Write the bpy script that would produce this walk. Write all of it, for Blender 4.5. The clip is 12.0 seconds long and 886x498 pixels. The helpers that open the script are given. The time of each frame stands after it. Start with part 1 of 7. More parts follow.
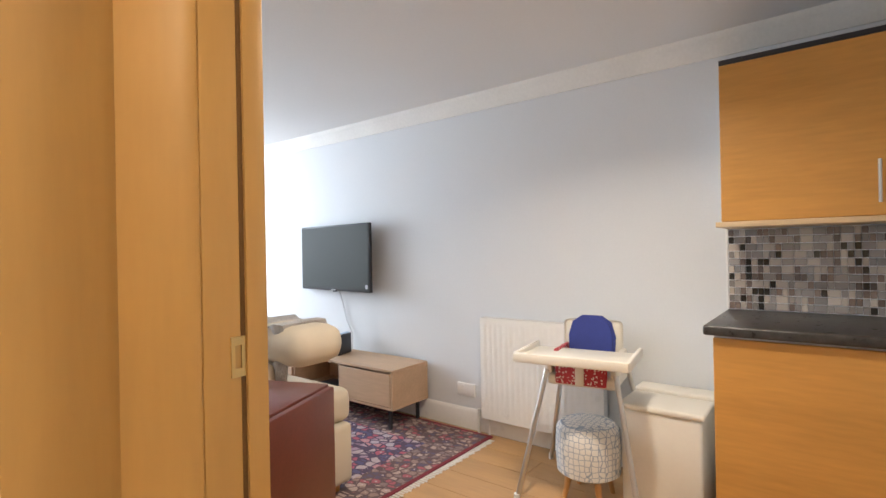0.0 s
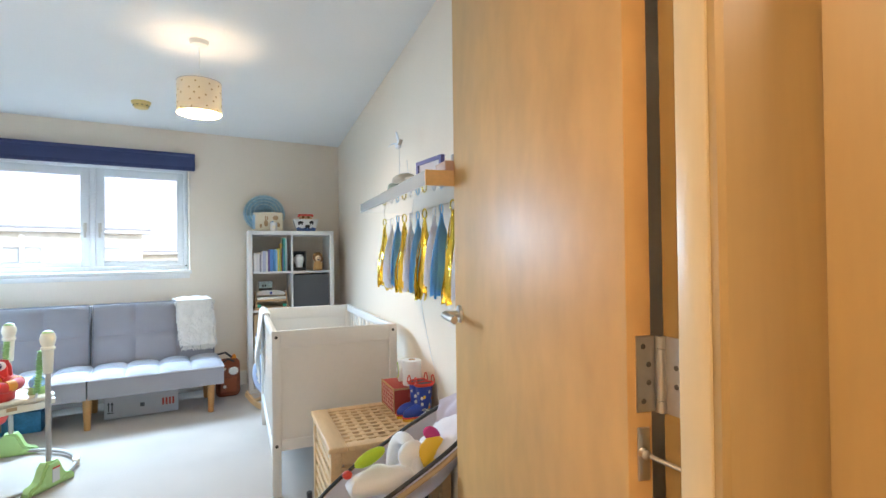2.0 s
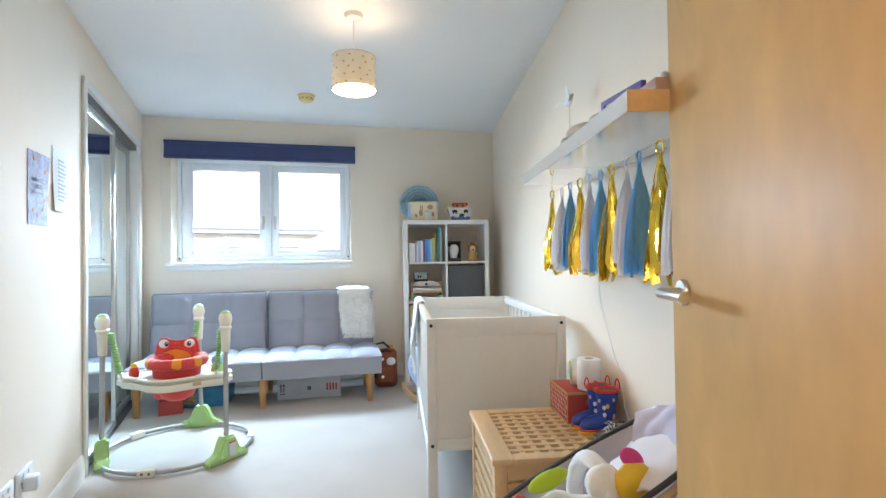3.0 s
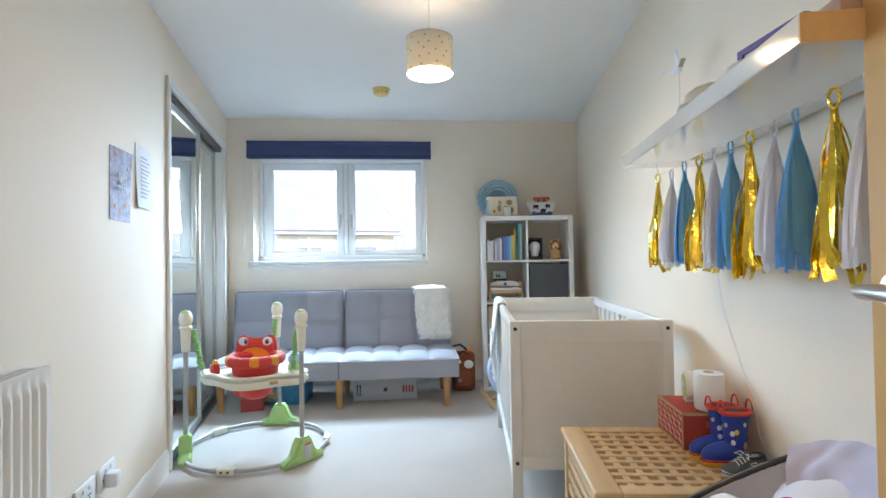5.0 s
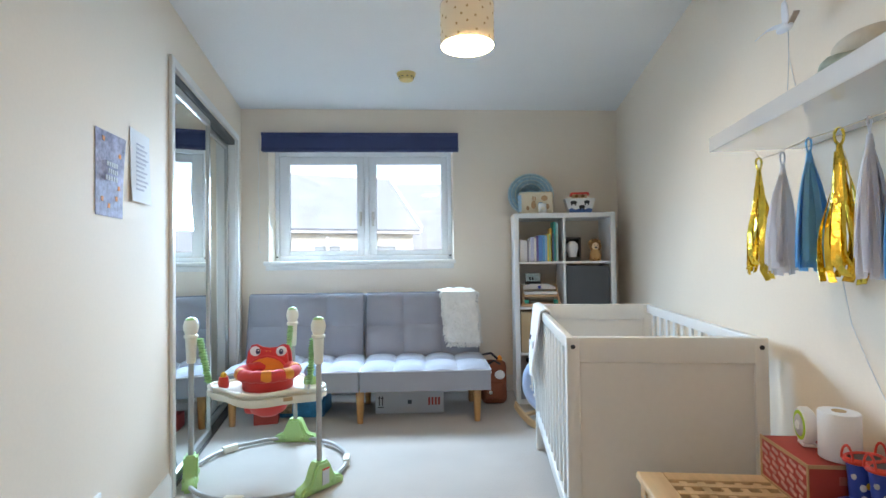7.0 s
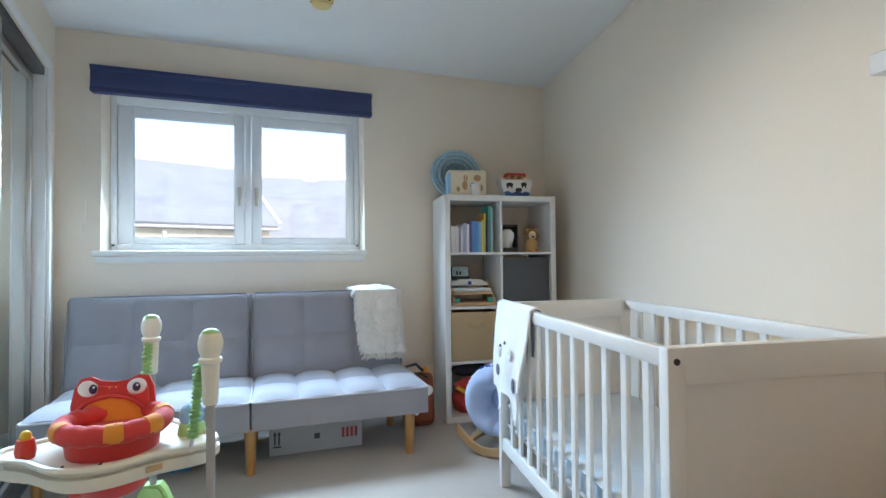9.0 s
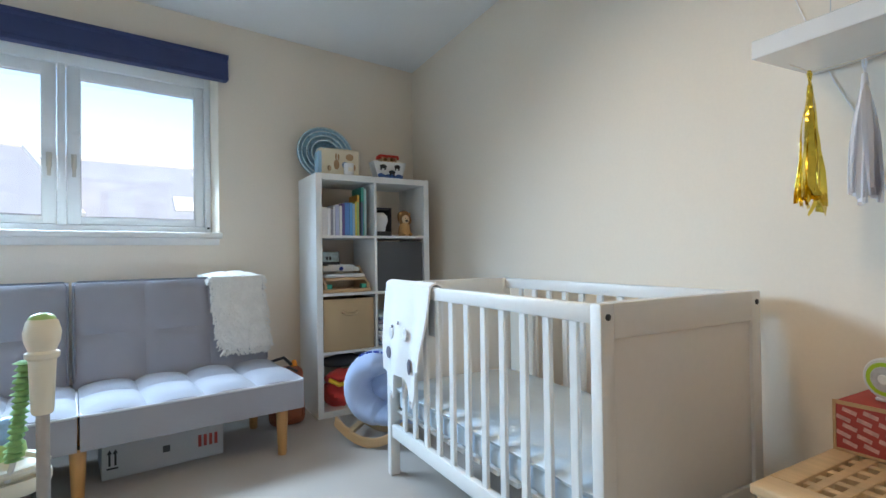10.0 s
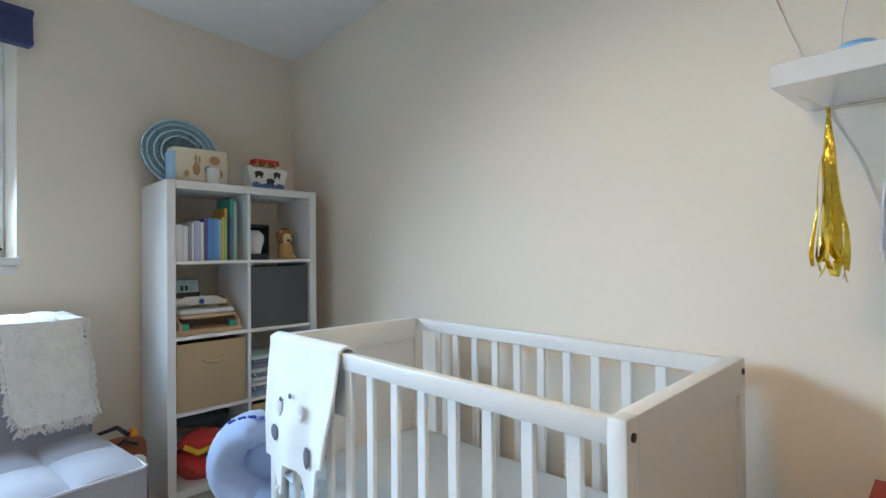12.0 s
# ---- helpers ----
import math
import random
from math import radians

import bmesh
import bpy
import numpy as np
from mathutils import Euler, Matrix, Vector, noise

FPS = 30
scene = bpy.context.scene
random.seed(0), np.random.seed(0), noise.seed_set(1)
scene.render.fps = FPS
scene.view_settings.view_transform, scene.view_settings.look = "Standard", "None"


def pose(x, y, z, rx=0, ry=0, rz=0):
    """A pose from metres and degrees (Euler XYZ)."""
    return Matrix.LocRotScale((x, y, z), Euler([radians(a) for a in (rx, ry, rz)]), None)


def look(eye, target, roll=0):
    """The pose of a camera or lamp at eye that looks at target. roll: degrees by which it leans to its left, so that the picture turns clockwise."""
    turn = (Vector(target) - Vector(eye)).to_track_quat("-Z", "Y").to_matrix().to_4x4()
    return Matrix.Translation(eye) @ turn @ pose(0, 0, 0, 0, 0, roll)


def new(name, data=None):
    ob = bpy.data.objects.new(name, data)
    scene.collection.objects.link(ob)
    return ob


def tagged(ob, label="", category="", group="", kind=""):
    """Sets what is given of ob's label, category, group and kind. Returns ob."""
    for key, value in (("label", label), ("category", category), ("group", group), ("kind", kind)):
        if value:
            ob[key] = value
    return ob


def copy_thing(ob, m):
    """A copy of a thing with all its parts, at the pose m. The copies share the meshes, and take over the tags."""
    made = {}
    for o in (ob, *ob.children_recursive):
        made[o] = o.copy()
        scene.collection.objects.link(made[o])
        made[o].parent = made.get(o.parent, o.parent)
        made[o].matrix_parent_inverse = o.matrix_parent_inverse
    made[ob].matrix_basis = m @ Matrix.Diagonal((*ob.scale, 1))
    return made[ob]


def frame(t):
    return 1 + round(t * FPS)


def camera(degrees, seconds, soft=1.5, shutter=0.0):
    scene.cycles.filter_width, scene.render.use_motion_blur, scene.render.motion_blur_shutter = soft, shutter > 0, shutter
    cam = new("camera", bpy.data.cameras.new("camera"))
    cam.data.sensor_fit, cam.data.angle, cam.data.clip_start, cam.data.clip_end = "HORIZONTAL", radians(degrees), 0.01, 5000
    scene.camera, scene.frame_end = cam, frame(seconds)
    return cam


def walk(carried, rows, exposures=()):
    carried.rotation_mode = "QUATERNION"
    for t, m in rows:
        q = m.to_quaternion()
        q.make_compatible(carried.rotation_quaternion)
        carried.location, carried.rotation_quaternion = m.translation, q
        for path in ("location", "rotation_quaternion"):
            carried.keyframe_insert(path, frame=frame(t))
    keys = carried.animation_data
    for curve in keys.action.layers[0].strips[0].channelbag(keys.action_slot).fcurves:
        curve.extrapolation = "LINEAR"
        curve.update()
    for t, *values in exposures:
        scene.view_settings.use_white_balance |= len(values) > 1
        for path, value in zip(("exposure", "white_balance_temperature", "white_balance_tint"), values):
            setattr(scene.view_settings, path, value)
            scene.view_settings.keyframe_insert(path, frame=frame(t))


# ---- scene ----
cam = camera(83.4, 12.0)
PATH = [
    (0, (-0.356, -0.735, 1.223), (1.587, -0.262, 1.227), -1.1),
    (0.5, (-0.391, -0.704, 1.234), (1.409, 0.167, 1.244), -1.4),
    (1, (-0.395, -0.651, 1.253), (1.099, 0.679, 1.254), -0.7),
    (1.5, (-0.395, -0.573, 1.259), (0.701, 1.1, 1.27), -0.7),
    (2, (-0.38, -0.458, 1.236), (0.338, 1.409, 1.257), -0.7),
    (2.5, (-0.369, -0.275, 1.197), (0.034, 1.684, 1.222), -0.7),
    (3, (-0.362, -0.082, 1.138), (-0.228, 1.913, 1.17), -0.8),
    (3.5, (-0.368, 0.026, 1.115), (-0.383, 2.026, 1.153), -0.7),
    (3.7, (-0.365, 0.053, 1.111), (-0.42, 2.052, 1.148), -0.8),
    (5.5, (-0.406, 0.163, 1.119), (-0.588, 2.155, 1.159), -0.8),
    (6, (-0.423, 0.221, 1.122), (-0.626, 2.211, 1.161), -0.8),
    (6.5, (-0.445, 0.33, 1.124), (-0.671, 2.316, 1.162), -0.8),
    (6.7, (-0.464, 0.376, 1.127), (-0.701, 2.361, 1.163), -0.7),
    (8.5, (-0.858, 1.046, 1.138), (-0.911, 3.045, 1.182), -0.6),
    (9, (-0.983, 1.213, 1.057), (-0.633, 3.182, 1.095), -0.5),
    (9.5, (-1.098, 1.329, 0.994), (-0.359, 3.187, 1.024), -0.7),
    (10, (-1.15, 1.395, 0.969), (-0.202, 3.156, 0.992), -0.8),
    (10.5, (-1.169, 1.46, 0.957), (-0.089, 3.143, 0.976), -0.8),
    (11, (-1.167, 1.526, 0.968), (0.019, 3.137, 0.985), -0.8),
    (11.5, (-1.131, 1.643, 1.026), (0.142, 3.185, 1.045), -0.7),
    (12, (-1.046, 1.852, 1.12), (0.325, 3.309, 1.138), -0.5),
]
walk(cam, [(t, look(eye, target, roll)) for t, eye, target, roll in PATH],
     [(0, 2.2), (0.8, 2.2), (1.5, 2.2), (2.5, 2.2), (3.5, 2.05), (5.5, 1.9), (6.5, 1.82), (8.5, 1.58), (12, 1.48)])

# ---- light ----
SKY, WINDOW_W, LIVING_W, HALL_W, PENDANT_W = 0.15, 20.0, 22.0, 7.0, 0.48
world = bpy.data.worlds.new("world")
scene.world = world
world.use_nodes = True
wn = world.node_tree.nodes
sky = wn.new("ShaderNodeTexSky")
sky.sky_type, sky.sun_disc, sky.sun_elevation, sky.sun_rotation = "NISHITA", False, radians(42), radians(150)
world.node_tree.links.new(sky.outputs[0], wn["Background"].inputs[0])
wn["Background"].inputs[1].default_value = SKY


def lamp(name, kind, m, energy, color, **size):
    data = bpy.data.lights.new(name, kind)
    data.energy, data.color = energy, color
    if "x" in size:
        data.shape, data.size, data.size_y = "RECTANGLE", size["x"], size["y"]
    if "spread" in size:
        data.spread = radians(size["spread"])
    if "radius" in size:
        data.shadow_soft_size = size["radius"]
    ob = new(name, data)
    ob.matrix_basis = m
    return ob


sun = lamp("sun", "SUN", look((4, -6, 9), (0, 4, 0)), 1.4, (1.0, 0.96, 0.9))
sun.data.angle = radians(12)

# ---- materials ----
def node_mat(name):
    m = bpy.data.materials.new(name)
    m.use_nodes = True
    return m, m.node_tree.nodes, m.node_tree.links, m.node_tree.nodes["Principled BSDF"]


def tint(c, k):
    return (min(1, c[0] * k), min(1, c[1] * k), min(1, c[2] * k), 1)


def surface(name, color, rough=0.6, metal=0.0, var=0.08, scale=3.0, grain=60.0, bump=0.1, dist=0.002, sheen=0.0,
            stretch=(1, 1, 1), per_object=0.0, spec=0.5):
    """Colour varied by coarse stains and fine grain, with a fine relief."""
    m, n, l, b = node_mat(name)
    tc = n.new("ShaderNodeTexCoord")
    mp = n.new("ShaderNodeMapping")
    mp.inputs["Scale"].default_value = stretch
    l.new(tc.outputs["Object"], mp.inputs[0])
    big, fine = n.new("ShaderNodeTexNoise"), n.new("ShaderNodeTexNoise")
    big.inputs["Scale"].default_value, big.inputs["Detail"].default_value = scale, 4
    fine.inputs["Scale"].default_value, fine.inputs["Detail"].default_value = grain, 3
    for t in (big, fine):
        l.new(mp.outputs[0], t.inputs["Vector"])
    mix = n.new("ShaderNodeMath")
    mix.operation = "MULTIPLY_ADD"
    mix.inputs[1].default_value = 0.4
    l.new(fine.outputs[0], mix.inputs[0])
    sc = n.new("ShaderNodeMath")
    sc.operation, sc.inputs[1].default_value = "MULTIPLY", 0.6
    l.new(big.outputs[0], sc.inputs[0])
    l.new(sc.outputs[0], mix.inputs[2])
    ramp = n.new("ShaderNodeValToRGB")
    ramp.color_ramp.elements[0].position, ramp.color_ramp.elements[1].position = 0.3, 0.7
    ramp.color_ramp.elements[0].color, ramp.color_ramp.elements[1].color = tint(color, 1 - var), tint(color, 1 + var * 0.7)
    l.new(mix.outputs[0], ramp.inputs[0])
    out = ramp.outputs[0]
    if per_object:
        info, hsv = n.new("ShaderNodeObjectInfo"), n.new("ShaderNodeHueSaturation")
        mr = n.new("ShaderNodeMapRange")
        mr.inputs["To Min"].default_value, mr.inputs["To Max"].default_value = 1 - per_object, 1 + per_object
        l.new(info.outputs["Random"], mr.inputs[0])
        l.new(mr.outputs[0], hsv.inputs["Value"])
        l.new(out, hsv.inputs["Color"])
        out = hsv.outputs[0]
    l.new(out, b.inputs["Base Color"])
    rr = n.new("ShaderNodeMapRange")
    rr.inputs["To Min"].default_value, rr.inputs["To Max"].default_value = max(0.02, rough - 0.08), min(1, rough + 0.08)
    l.new(big.outputs[0], rr.inputs[0])
    l.new(rr.outputs[0], b.inputs["Roughness"])
    b.inputs["Metallic"].default_value = metal
    b.inputs["Sheen Weight"].default_value = sheen
    b.inputs["Specular IOR Level"].default_value = spec
    if bump:
        bp = n.new("ShaderNodeBump")
        bp.inputs["Strength"].default_value, bp.inputs["Distance"].default_value = bump, dist
        l.new(fine.outputs[0], bp.inputs["Height"])
        l.new(bp.outputs[0], b.inputs["Normal"])
    return m


def wood(name, color, axis="z", rough=0.4, var=0.3, knots=2.0, per_object=0.0):
    """Long grain along one axis."""
    st = {"x": (0.12, 1, 1), "y": (1, 0.12, 1), "z": (1, 1, 0.12)}[axis]
    return surface(name, color, rough, 0, var, knots * 4, 70, 0.08, 0.001, stretch=st, per_object=per_object)


def checks(name, c1, c2, scale, rough=0.7):
    m, n, l, b = node_mat(name)
    tc, vo, ramp = n.new("ShaderNodeTexCoord"), n.new("ShaderNodeTexVoronoi"), n.new("ShaderNodeValToRGB")
    vo.inputs["Scale"].default_value = scale
    ramp.color_ramp.interpolation = "CONSTANT"
    ramp.color_ramp.elements[0].color, ramp.color_ramp.elements[1].color = (*c1, 1), (*c2, 1)
    ramp.color_ramp.elements[1].position = 0.32
    l.new(tc.outputs["Object"], vo.inputs["Vector"])
    l.new(vo.outputs["Distance"], ramp.inputs[0])
    l.new(ramp.outputs[0], b.inputs["Base Color"])
    b.inputs["Roughness"].default_value = rough
    return m


def glow(name, color, strength):
    m, n, l, b = node_mat(name)
    b.inputs["Base Color"].default_value = (*color, 1)
    b.inputs["Emission Color"].default_value, b.inputs["Emission Strength"].default_value = (*color, 1), strength
    return m


CREAM = surface("cream_wall_paint", (0.87, 0.77, 0.645), 0.75, var=0.03, scale=1.2, grain=90, bump=0.06)
GREYWALL = surface("pale_grey_wall_paint", (0.70, 0.715, 0.73), 0.75, var=0.03, scale=1.2, grain=90, bump=0.06)
CEIL = surface("white_ceiling_paint", (0.87, 0.87, 0.86), 0.85, var=0.03, scale=1.5, grain=70, bump=0.06)
GLOSS = surface("white_gloss_paint", (0.84, 0.82, 0.78), 0.3, var=0.03, scale=5, grain=40, bump=0.03)
UPVC = surface("white_upvc", (0.82, 0.84, 0.87), 0.3, var=0.02, scale=4, grain=30, bump=0.02)
CARPET = surface("beige_carpet", (0.47, 0.415, 0.365), 0.95, var=0.14, scale=2.5, grain=420, bump=0.7, dist=0.004, sheen=0.3)
DOORWOOD = surface("honey_maple_veneer", (0.65, 0.385, 0.15), 0.42, 0, 0.17, 4.5, 16, 0.04, 0.001, stretch=(1, 1, 0.55))
FRAMEWOOD = wood("golden_varnished_frame", (0.50, 0.315, 0.11), "z", 0.38, 0.07, 0.8)
DOORWOOD.node_tree.nodes["Principled BSDF"].inputs["Specular IOR Level"].default_value = 0.16
STEEL = surface("brushed_steel", (0.62, 0.60, 0.57), 0.32, 1.0, 0.06, 20, 200, 0.05)
WHITEWOOD = surface("white_painted_wood", (0.80, 0.79, 0.77), 0.38, var=0.03, scale=6, grain=50, bump=0.04)
MELAMINE = surface("white_melamine", (0.80, 0.80, 0.79), 0.35, var=0.03, scale=5, grain=40, bump=0.02)
SHELFWHITE = surface("glossy_white_foil", (0.80, 0.79, 0.78), 0.08, var=0.02, scale=3, grain=40, bump=0.0, spec=0.9)
SHELFWHITE.node_tree.nodes["Principled BSDF"].inputs["Coat Weight"].default_value = 1.0
SHELFWHITE.node_tree.nodes["Principled BSDF"].inputs["Coat IOR"].default_value = 1.8
NAVY = surface("navy_blind_fabric", (0.045, 0.06, 0.16), 0.7, var=0.15, scale=6, grain=300, bump=0.2)
GREYFAB = surface("grey_sofa_fabric", (0.33, 0.325, 0.36), 0.9, var=0.10, scale=5, grain=500, bump=0.5, sheen=0.3)
PIPING = surface("pale_piping", (0.62, 0.61, 0.64), 0.85, var=0.05, grain=300)
BEECH = wood("beech_leg", (0.54, 0.28, 0.10), "z", 0.4, 0.15)
PINE = wood("pale_pine", (0.66, 0.46, 0.26), "y", 0.5, 0.16, 3)
THROW = surface("cream_knit_throw", (0.82, 0.79, 0.74), 0.95, var=0.1, scale=25, grain=160, bump=0.9, dist=0.006, sheen=0.4)
SHEET = surface("pale_blue_sheet", (0.62, 0.70, 0.77), 0.9, var=0.06, scale=4, grain=120, bump=0.25)
PLUSHWHITE = surface("white_plush", (0.85, 0.85, 0.86), 0.95, var=0.05, scale=10, grain=250, bump=0.5, sheen=0.5)
BLUEPLUSH = surface("powder_blue_plush", (0.40, 0.50, 0.74), 0.95, var=0.08, scale=10, grain=220, bump=0.5, sheen=0.5)
DARK = surface("near_black_plastic", (0.025, 0.025, 0.03), 0.4, var=0.1, grain=60, bump=0.03)
CHARCOAL = surface("charcoal_felt", (0.10, 0.105, 0.115), 0.9, var=0.1, grain=300, bump=0.4)
TAN = surface("tan_canvas", (0.50, 0.37, 0.22), 0.9, var=0.08, grain=300, bump=0.4)
ALU = surface("satin_aluminium", (0.55, 0.55, 0.53), 0.35, 1.0, 0.05, 10, 120, 0.04)
CREAMPLASTIC = surface("ivory_plastic", (0.82, 0.77, 0.64), 0.35, var=0.04, grain=40, bump=0.02)
GREYMETAL = surface("grey_coated_tube", (0.42, 0.40, 0.38), 0.4, 0.3, 0.06, 10, 100, 0.04)
LIME = surface("lime_green_plastic", (0.40, 0.60, 0.22), 0.4, var=0.06, grain=50, bump=0.03)
LEAFGREEN = surface("soft_green_fabric", (0.30, 0.52, 0.20), 0.85, var=0.12, scale=30, grain=180, bump=0.5)
RED = surface("bright_red_fabric", (0.66, 0.045, 0.04), 0.8, var=0.1, scale=9, grain=220, bump=0.3, sheen=0.2)
ORANGE = surface("orange_fabric", (0.85, 0.30, 0.03), 0.8, var=0.1, scale=9, grain=220, bump=0.3, sheen=0.2)
REDPLASTIC = surface("red_plastic", (0.66, 0.05, 0.03), 0.35, var=0.05, grain=40, bump=0.02)
YELLOW = surface("yellow_plastic", (0.85, 0.55, 0.04), 0.4, var=0.05, grain=40, bump=0.02)
WHITE = surface("plain_white", (0.80, 0.80, 0.80), 0.5, var=0.03, grain=60, bump=0.03)
PAPER = surface("white_paper", (0.82, 0.83, 0.86), 0.8, var=0.03, grain=100, bump=0.05)


def tissue(name, color, var):
    """Thin paper that lets half of the light through."""
    m = surface(name, color, 0.8, var=var, scale=30, grain=120, bump=0.4, stretch=(1, 1, 0.15))
    n, l = m.node_tree.nodes, m.node_tree.links
    b = n["Principled BSDF"]
    tr, mx = n.new("ShaderNodeBsdfTranslucent"), n.new("ShaderNodeMixShader")
    mx.inputs[0].default_value = 0.5
    l.new(b.inputs["Base Color"].links[0].from_socket, tr.inputs[0])
    l.new(b.outputs[0], mx.inputs[1]), l.new(tr.outputs[0], mx.inputs[2]), l.new(mx.outputs[0], n["Material Output"].inputs[0])
    return m


SKYBLUE = tissue("sky_blue_tissue", (0.30, 0.66, 0.98), 0.12)
WHITETISSUE = tissue("white_tissue", (0.96, 0.95, 0.97), 0.03)
GOLD = surface("gold_foil", (0.93, 0.68, 0.10), 0.16, 1.0, 0.2, 30, 60, 0.6, 0.004)
MIRROR = surface("mirror_glass", (0.80, 0.85, 0.84), 0.03, 1.0, 0.02, 1, 2, 0.0)
MIRROR.node_tree.nodes["Principled BSDF"].inputs["Roughness"].links and MIRROR.node_tree.links.remove(MIRROR.node_tree.nodes["Principled BSDF"].inputs["Roughness"].links[0])
MIRROR.node_tree.nodes["Principled BSDF"].inputs["Roughness"].default_value = 0.015
BLUE = surface("royal_blue_rubber", (0.03, 0.07, 0.42), 0.3, var=0.08, grain=50, bump=0.03)
PURPLE = surface("indigo_card", (0.10, 0.08, 0.30), 0.6, var=0.1, grain=80)
REDCARD = surface("red_card", (0.42, 0.06, 0.05), 0.7, var=0.08, grain=120)
KRAFT = surface("kraft_card", (0.52, 0.34, 0.18), 0.8, var=0.08, grain=120)
GREYCARD = surface("grey_card", (0.55, 0.55, 0.57), 0.7, var=0.05, grain=120)
LILAC = surface("lilac_grey_mesh_fabric", (0.80, 0.76, 0.80), 0.9, var=0.06, grain=400, bump=0.5)
GREENTOY = surface("apple_green_felt", (0.45, 0.66, 0.05), 0.85, var=0.06, grain=200)
PINKTOY = surface("magenta_felt", (0.62, 0.06, 0.26), 0.85, var=0.06, grain=200)
TEAL = surface("teal_card", (0.04, 0.36, 0.34), 0.6, var=0.06, grain=100)
PALEBLUE = surface("light_blue_woven_paper", (0.28, 0.58, 0.80), 0.8, var=0.2, scale=40, grain=160, bump=0.5)
GLASS, gn, gl, gb = node_mat("window_glass")
gb.inputs["Transmission Weight"].default_value, gb.inputs["Roughness"].default_value, gb.inputs["IOR"].default_value = 1.0, 0.0, 1.45
gb.inputs["Base Color"].default_value = (0.96, 0.98, 0.98, 1)


# ---- building blocks ----
def cuboid(bm, x0, x1, y0, y1, z0, z1, m=None):
    vs = [bm.verts.new((x, y, z)) for x in (x0, x1) for y in (y0, y1) for z in (z0, z1)]
    for f in ((0, 1, 3, 2), (4, 6, 7, 5), (0, 4, 5, 1), (2, 3, 7, 6), (0, 2, 6, 4), (1, 5, 7, 3)):
        bm.faces.new([vs[i] for i in f])
    if m is not None:
        bmesh.ops.transform(bm, matrix=m, verts=vs)
    return bm


def block(x0, x1, y0, y1, z0, z1, bevel=0.0, seg=2, m=None):
    bm = cuboid(bmesh.new(), x0, x1, y0, y1, z0, z1)
    if bevel:
        bmesh.ops.bevel(bm, geom=bm.edges[:], offset=bevel, segments=seg, affect="EDGES", profile=0.5)
    if m is not None:
        bmesh.ops.transform(bm, matrix=m, verts=bm.verts[:])
    return bm


def lathe(profile, seg=24, m=None, squash=(1, 1)):
    """A solid turned round z from (radius, height) pairs."""
    bm = bmesh.new()
    rings = [[bm.verts.new((r * math.cos(2 * math.pi * i / seg) * squash[0], r * math.sin(2 * math.pi * i / seg) * squash[1], z))
              for i in range(seg)] for r, z in profile]
    for a, b in zip(rings, rings[1:]):
        for i in range(seg):
            bm.faces.new((a[i], a[(i + 1) % seg], b[(i + 1) % seg], b[i]))
    bm.faces.new(rings[0][::-1])
    bm.faces.new(rings[-1])
    if m is not None:
        bmesh.ops.transform(bm, matrix=m, verts=bm.verts[:])
    return bm


def tube(points, r, seg=8, closed=False, taper=None):
    """A round tube along points."""
    bm, pts, rings = bmesh.new(), [Vector(p) for p in points], []
    n = len(pts)
    for i, p in enumerate(pts):
        a = pts[(i - 1) % n] if closed or i else p
        b = pts[(i + 1) % n] if closed or i < n - 1 else p
        d = (b - a).normalized()
        side = d.cross(Vector((0, 0, 1)))
        side = side.normalized() if side.length > 0.05 else Vector((1, 0, 0))
        up = side.cross(d).normalized()
        rr = r if taper is None else r + (taper - r) * i / (n - 1)
        rings.append([bm.verts.new(p + rr * (math.cos(2 * math.pi * k / seg) * side + math.sin(2 * math.pi * k / seg) * up)) for k in range(seg)])
    for i in range(n if closed else n - 1):
        a, b = rings[i], rings[(i + 1) % n]
        for k in range(seg):
            bm.faces.new((a[k], b[k], b[(k + 1) % seg], a[(k + 1) % seg]))
    if not closed:
        bm.faces.new(rings[0])
        bm.faces.new(rings[-1][::-1])
    return bm


def sheet(fn, nu, nv, thick=0.0):
    """A surface fn(u, v) over 0..1, given a thickness along its normals."""
    bm = bmesh.new()
    g = [[bm.verts.new(fn(i / nu, j / nv)) for j in range(nv + 1)] for i in range(nu + 1)]
    for i in range(nu):
        for j in range(nv):
            bm.faces.new((g[i][j], g[i + 1][j], g[i + 1][j + 1], g[i][j + 1]))
    if thick:
        bm.normal_update()
        bmesh.ops.solidify(bm, geom=bm.faces[:], thickness=thick)
    return bm


def prism(outline, z0, z1, m=None, bevel=0.0):
    """An outline in x, y pushed up from z0 to z1."""
    bm = bmesh.new()
    f = bm.faces.new([bm.verts.new((x, y, z0)) for x, y in outline])
    r = bmesh.ops.extrude_face_region(bm, geom=[f])
    bmesh.ops.translate(bm, vec=(0, 0, z1 - z0), verts=[v for v in r["geom"] if isinstance(v, bmesh.types.BMVert)])
    bmesh.ops.recalc_face_normals(bm, faces=bm.faces[:])
    if bevel:
        bmesh.ops.bevel(bm, geom=[e for e in bm.edges if abs(e.verts[0].co.z - e.verts[1].co.z) < 1e-5], offset=bevel, segments=2, affect="EDGES")
    if m is not None:
        bmesh.ops.transform(bm, matrix=m, verts=bm.verts[:])
    return bm


def ellipsoid(rx, ry, rz, m=None, seg=16):
    bm = bmesh.new()
    bmesh.ops.create_uvsphere(bm, u_segments=seg, v_segments=max(8, seg // 2), radius=1)
    bmesh.ops.transform(bm, matrix=(m or Matrix()) @ Matrix.Diagonal((rx, ry, rz, 1)), verts=bm.verts[:])
    return bm


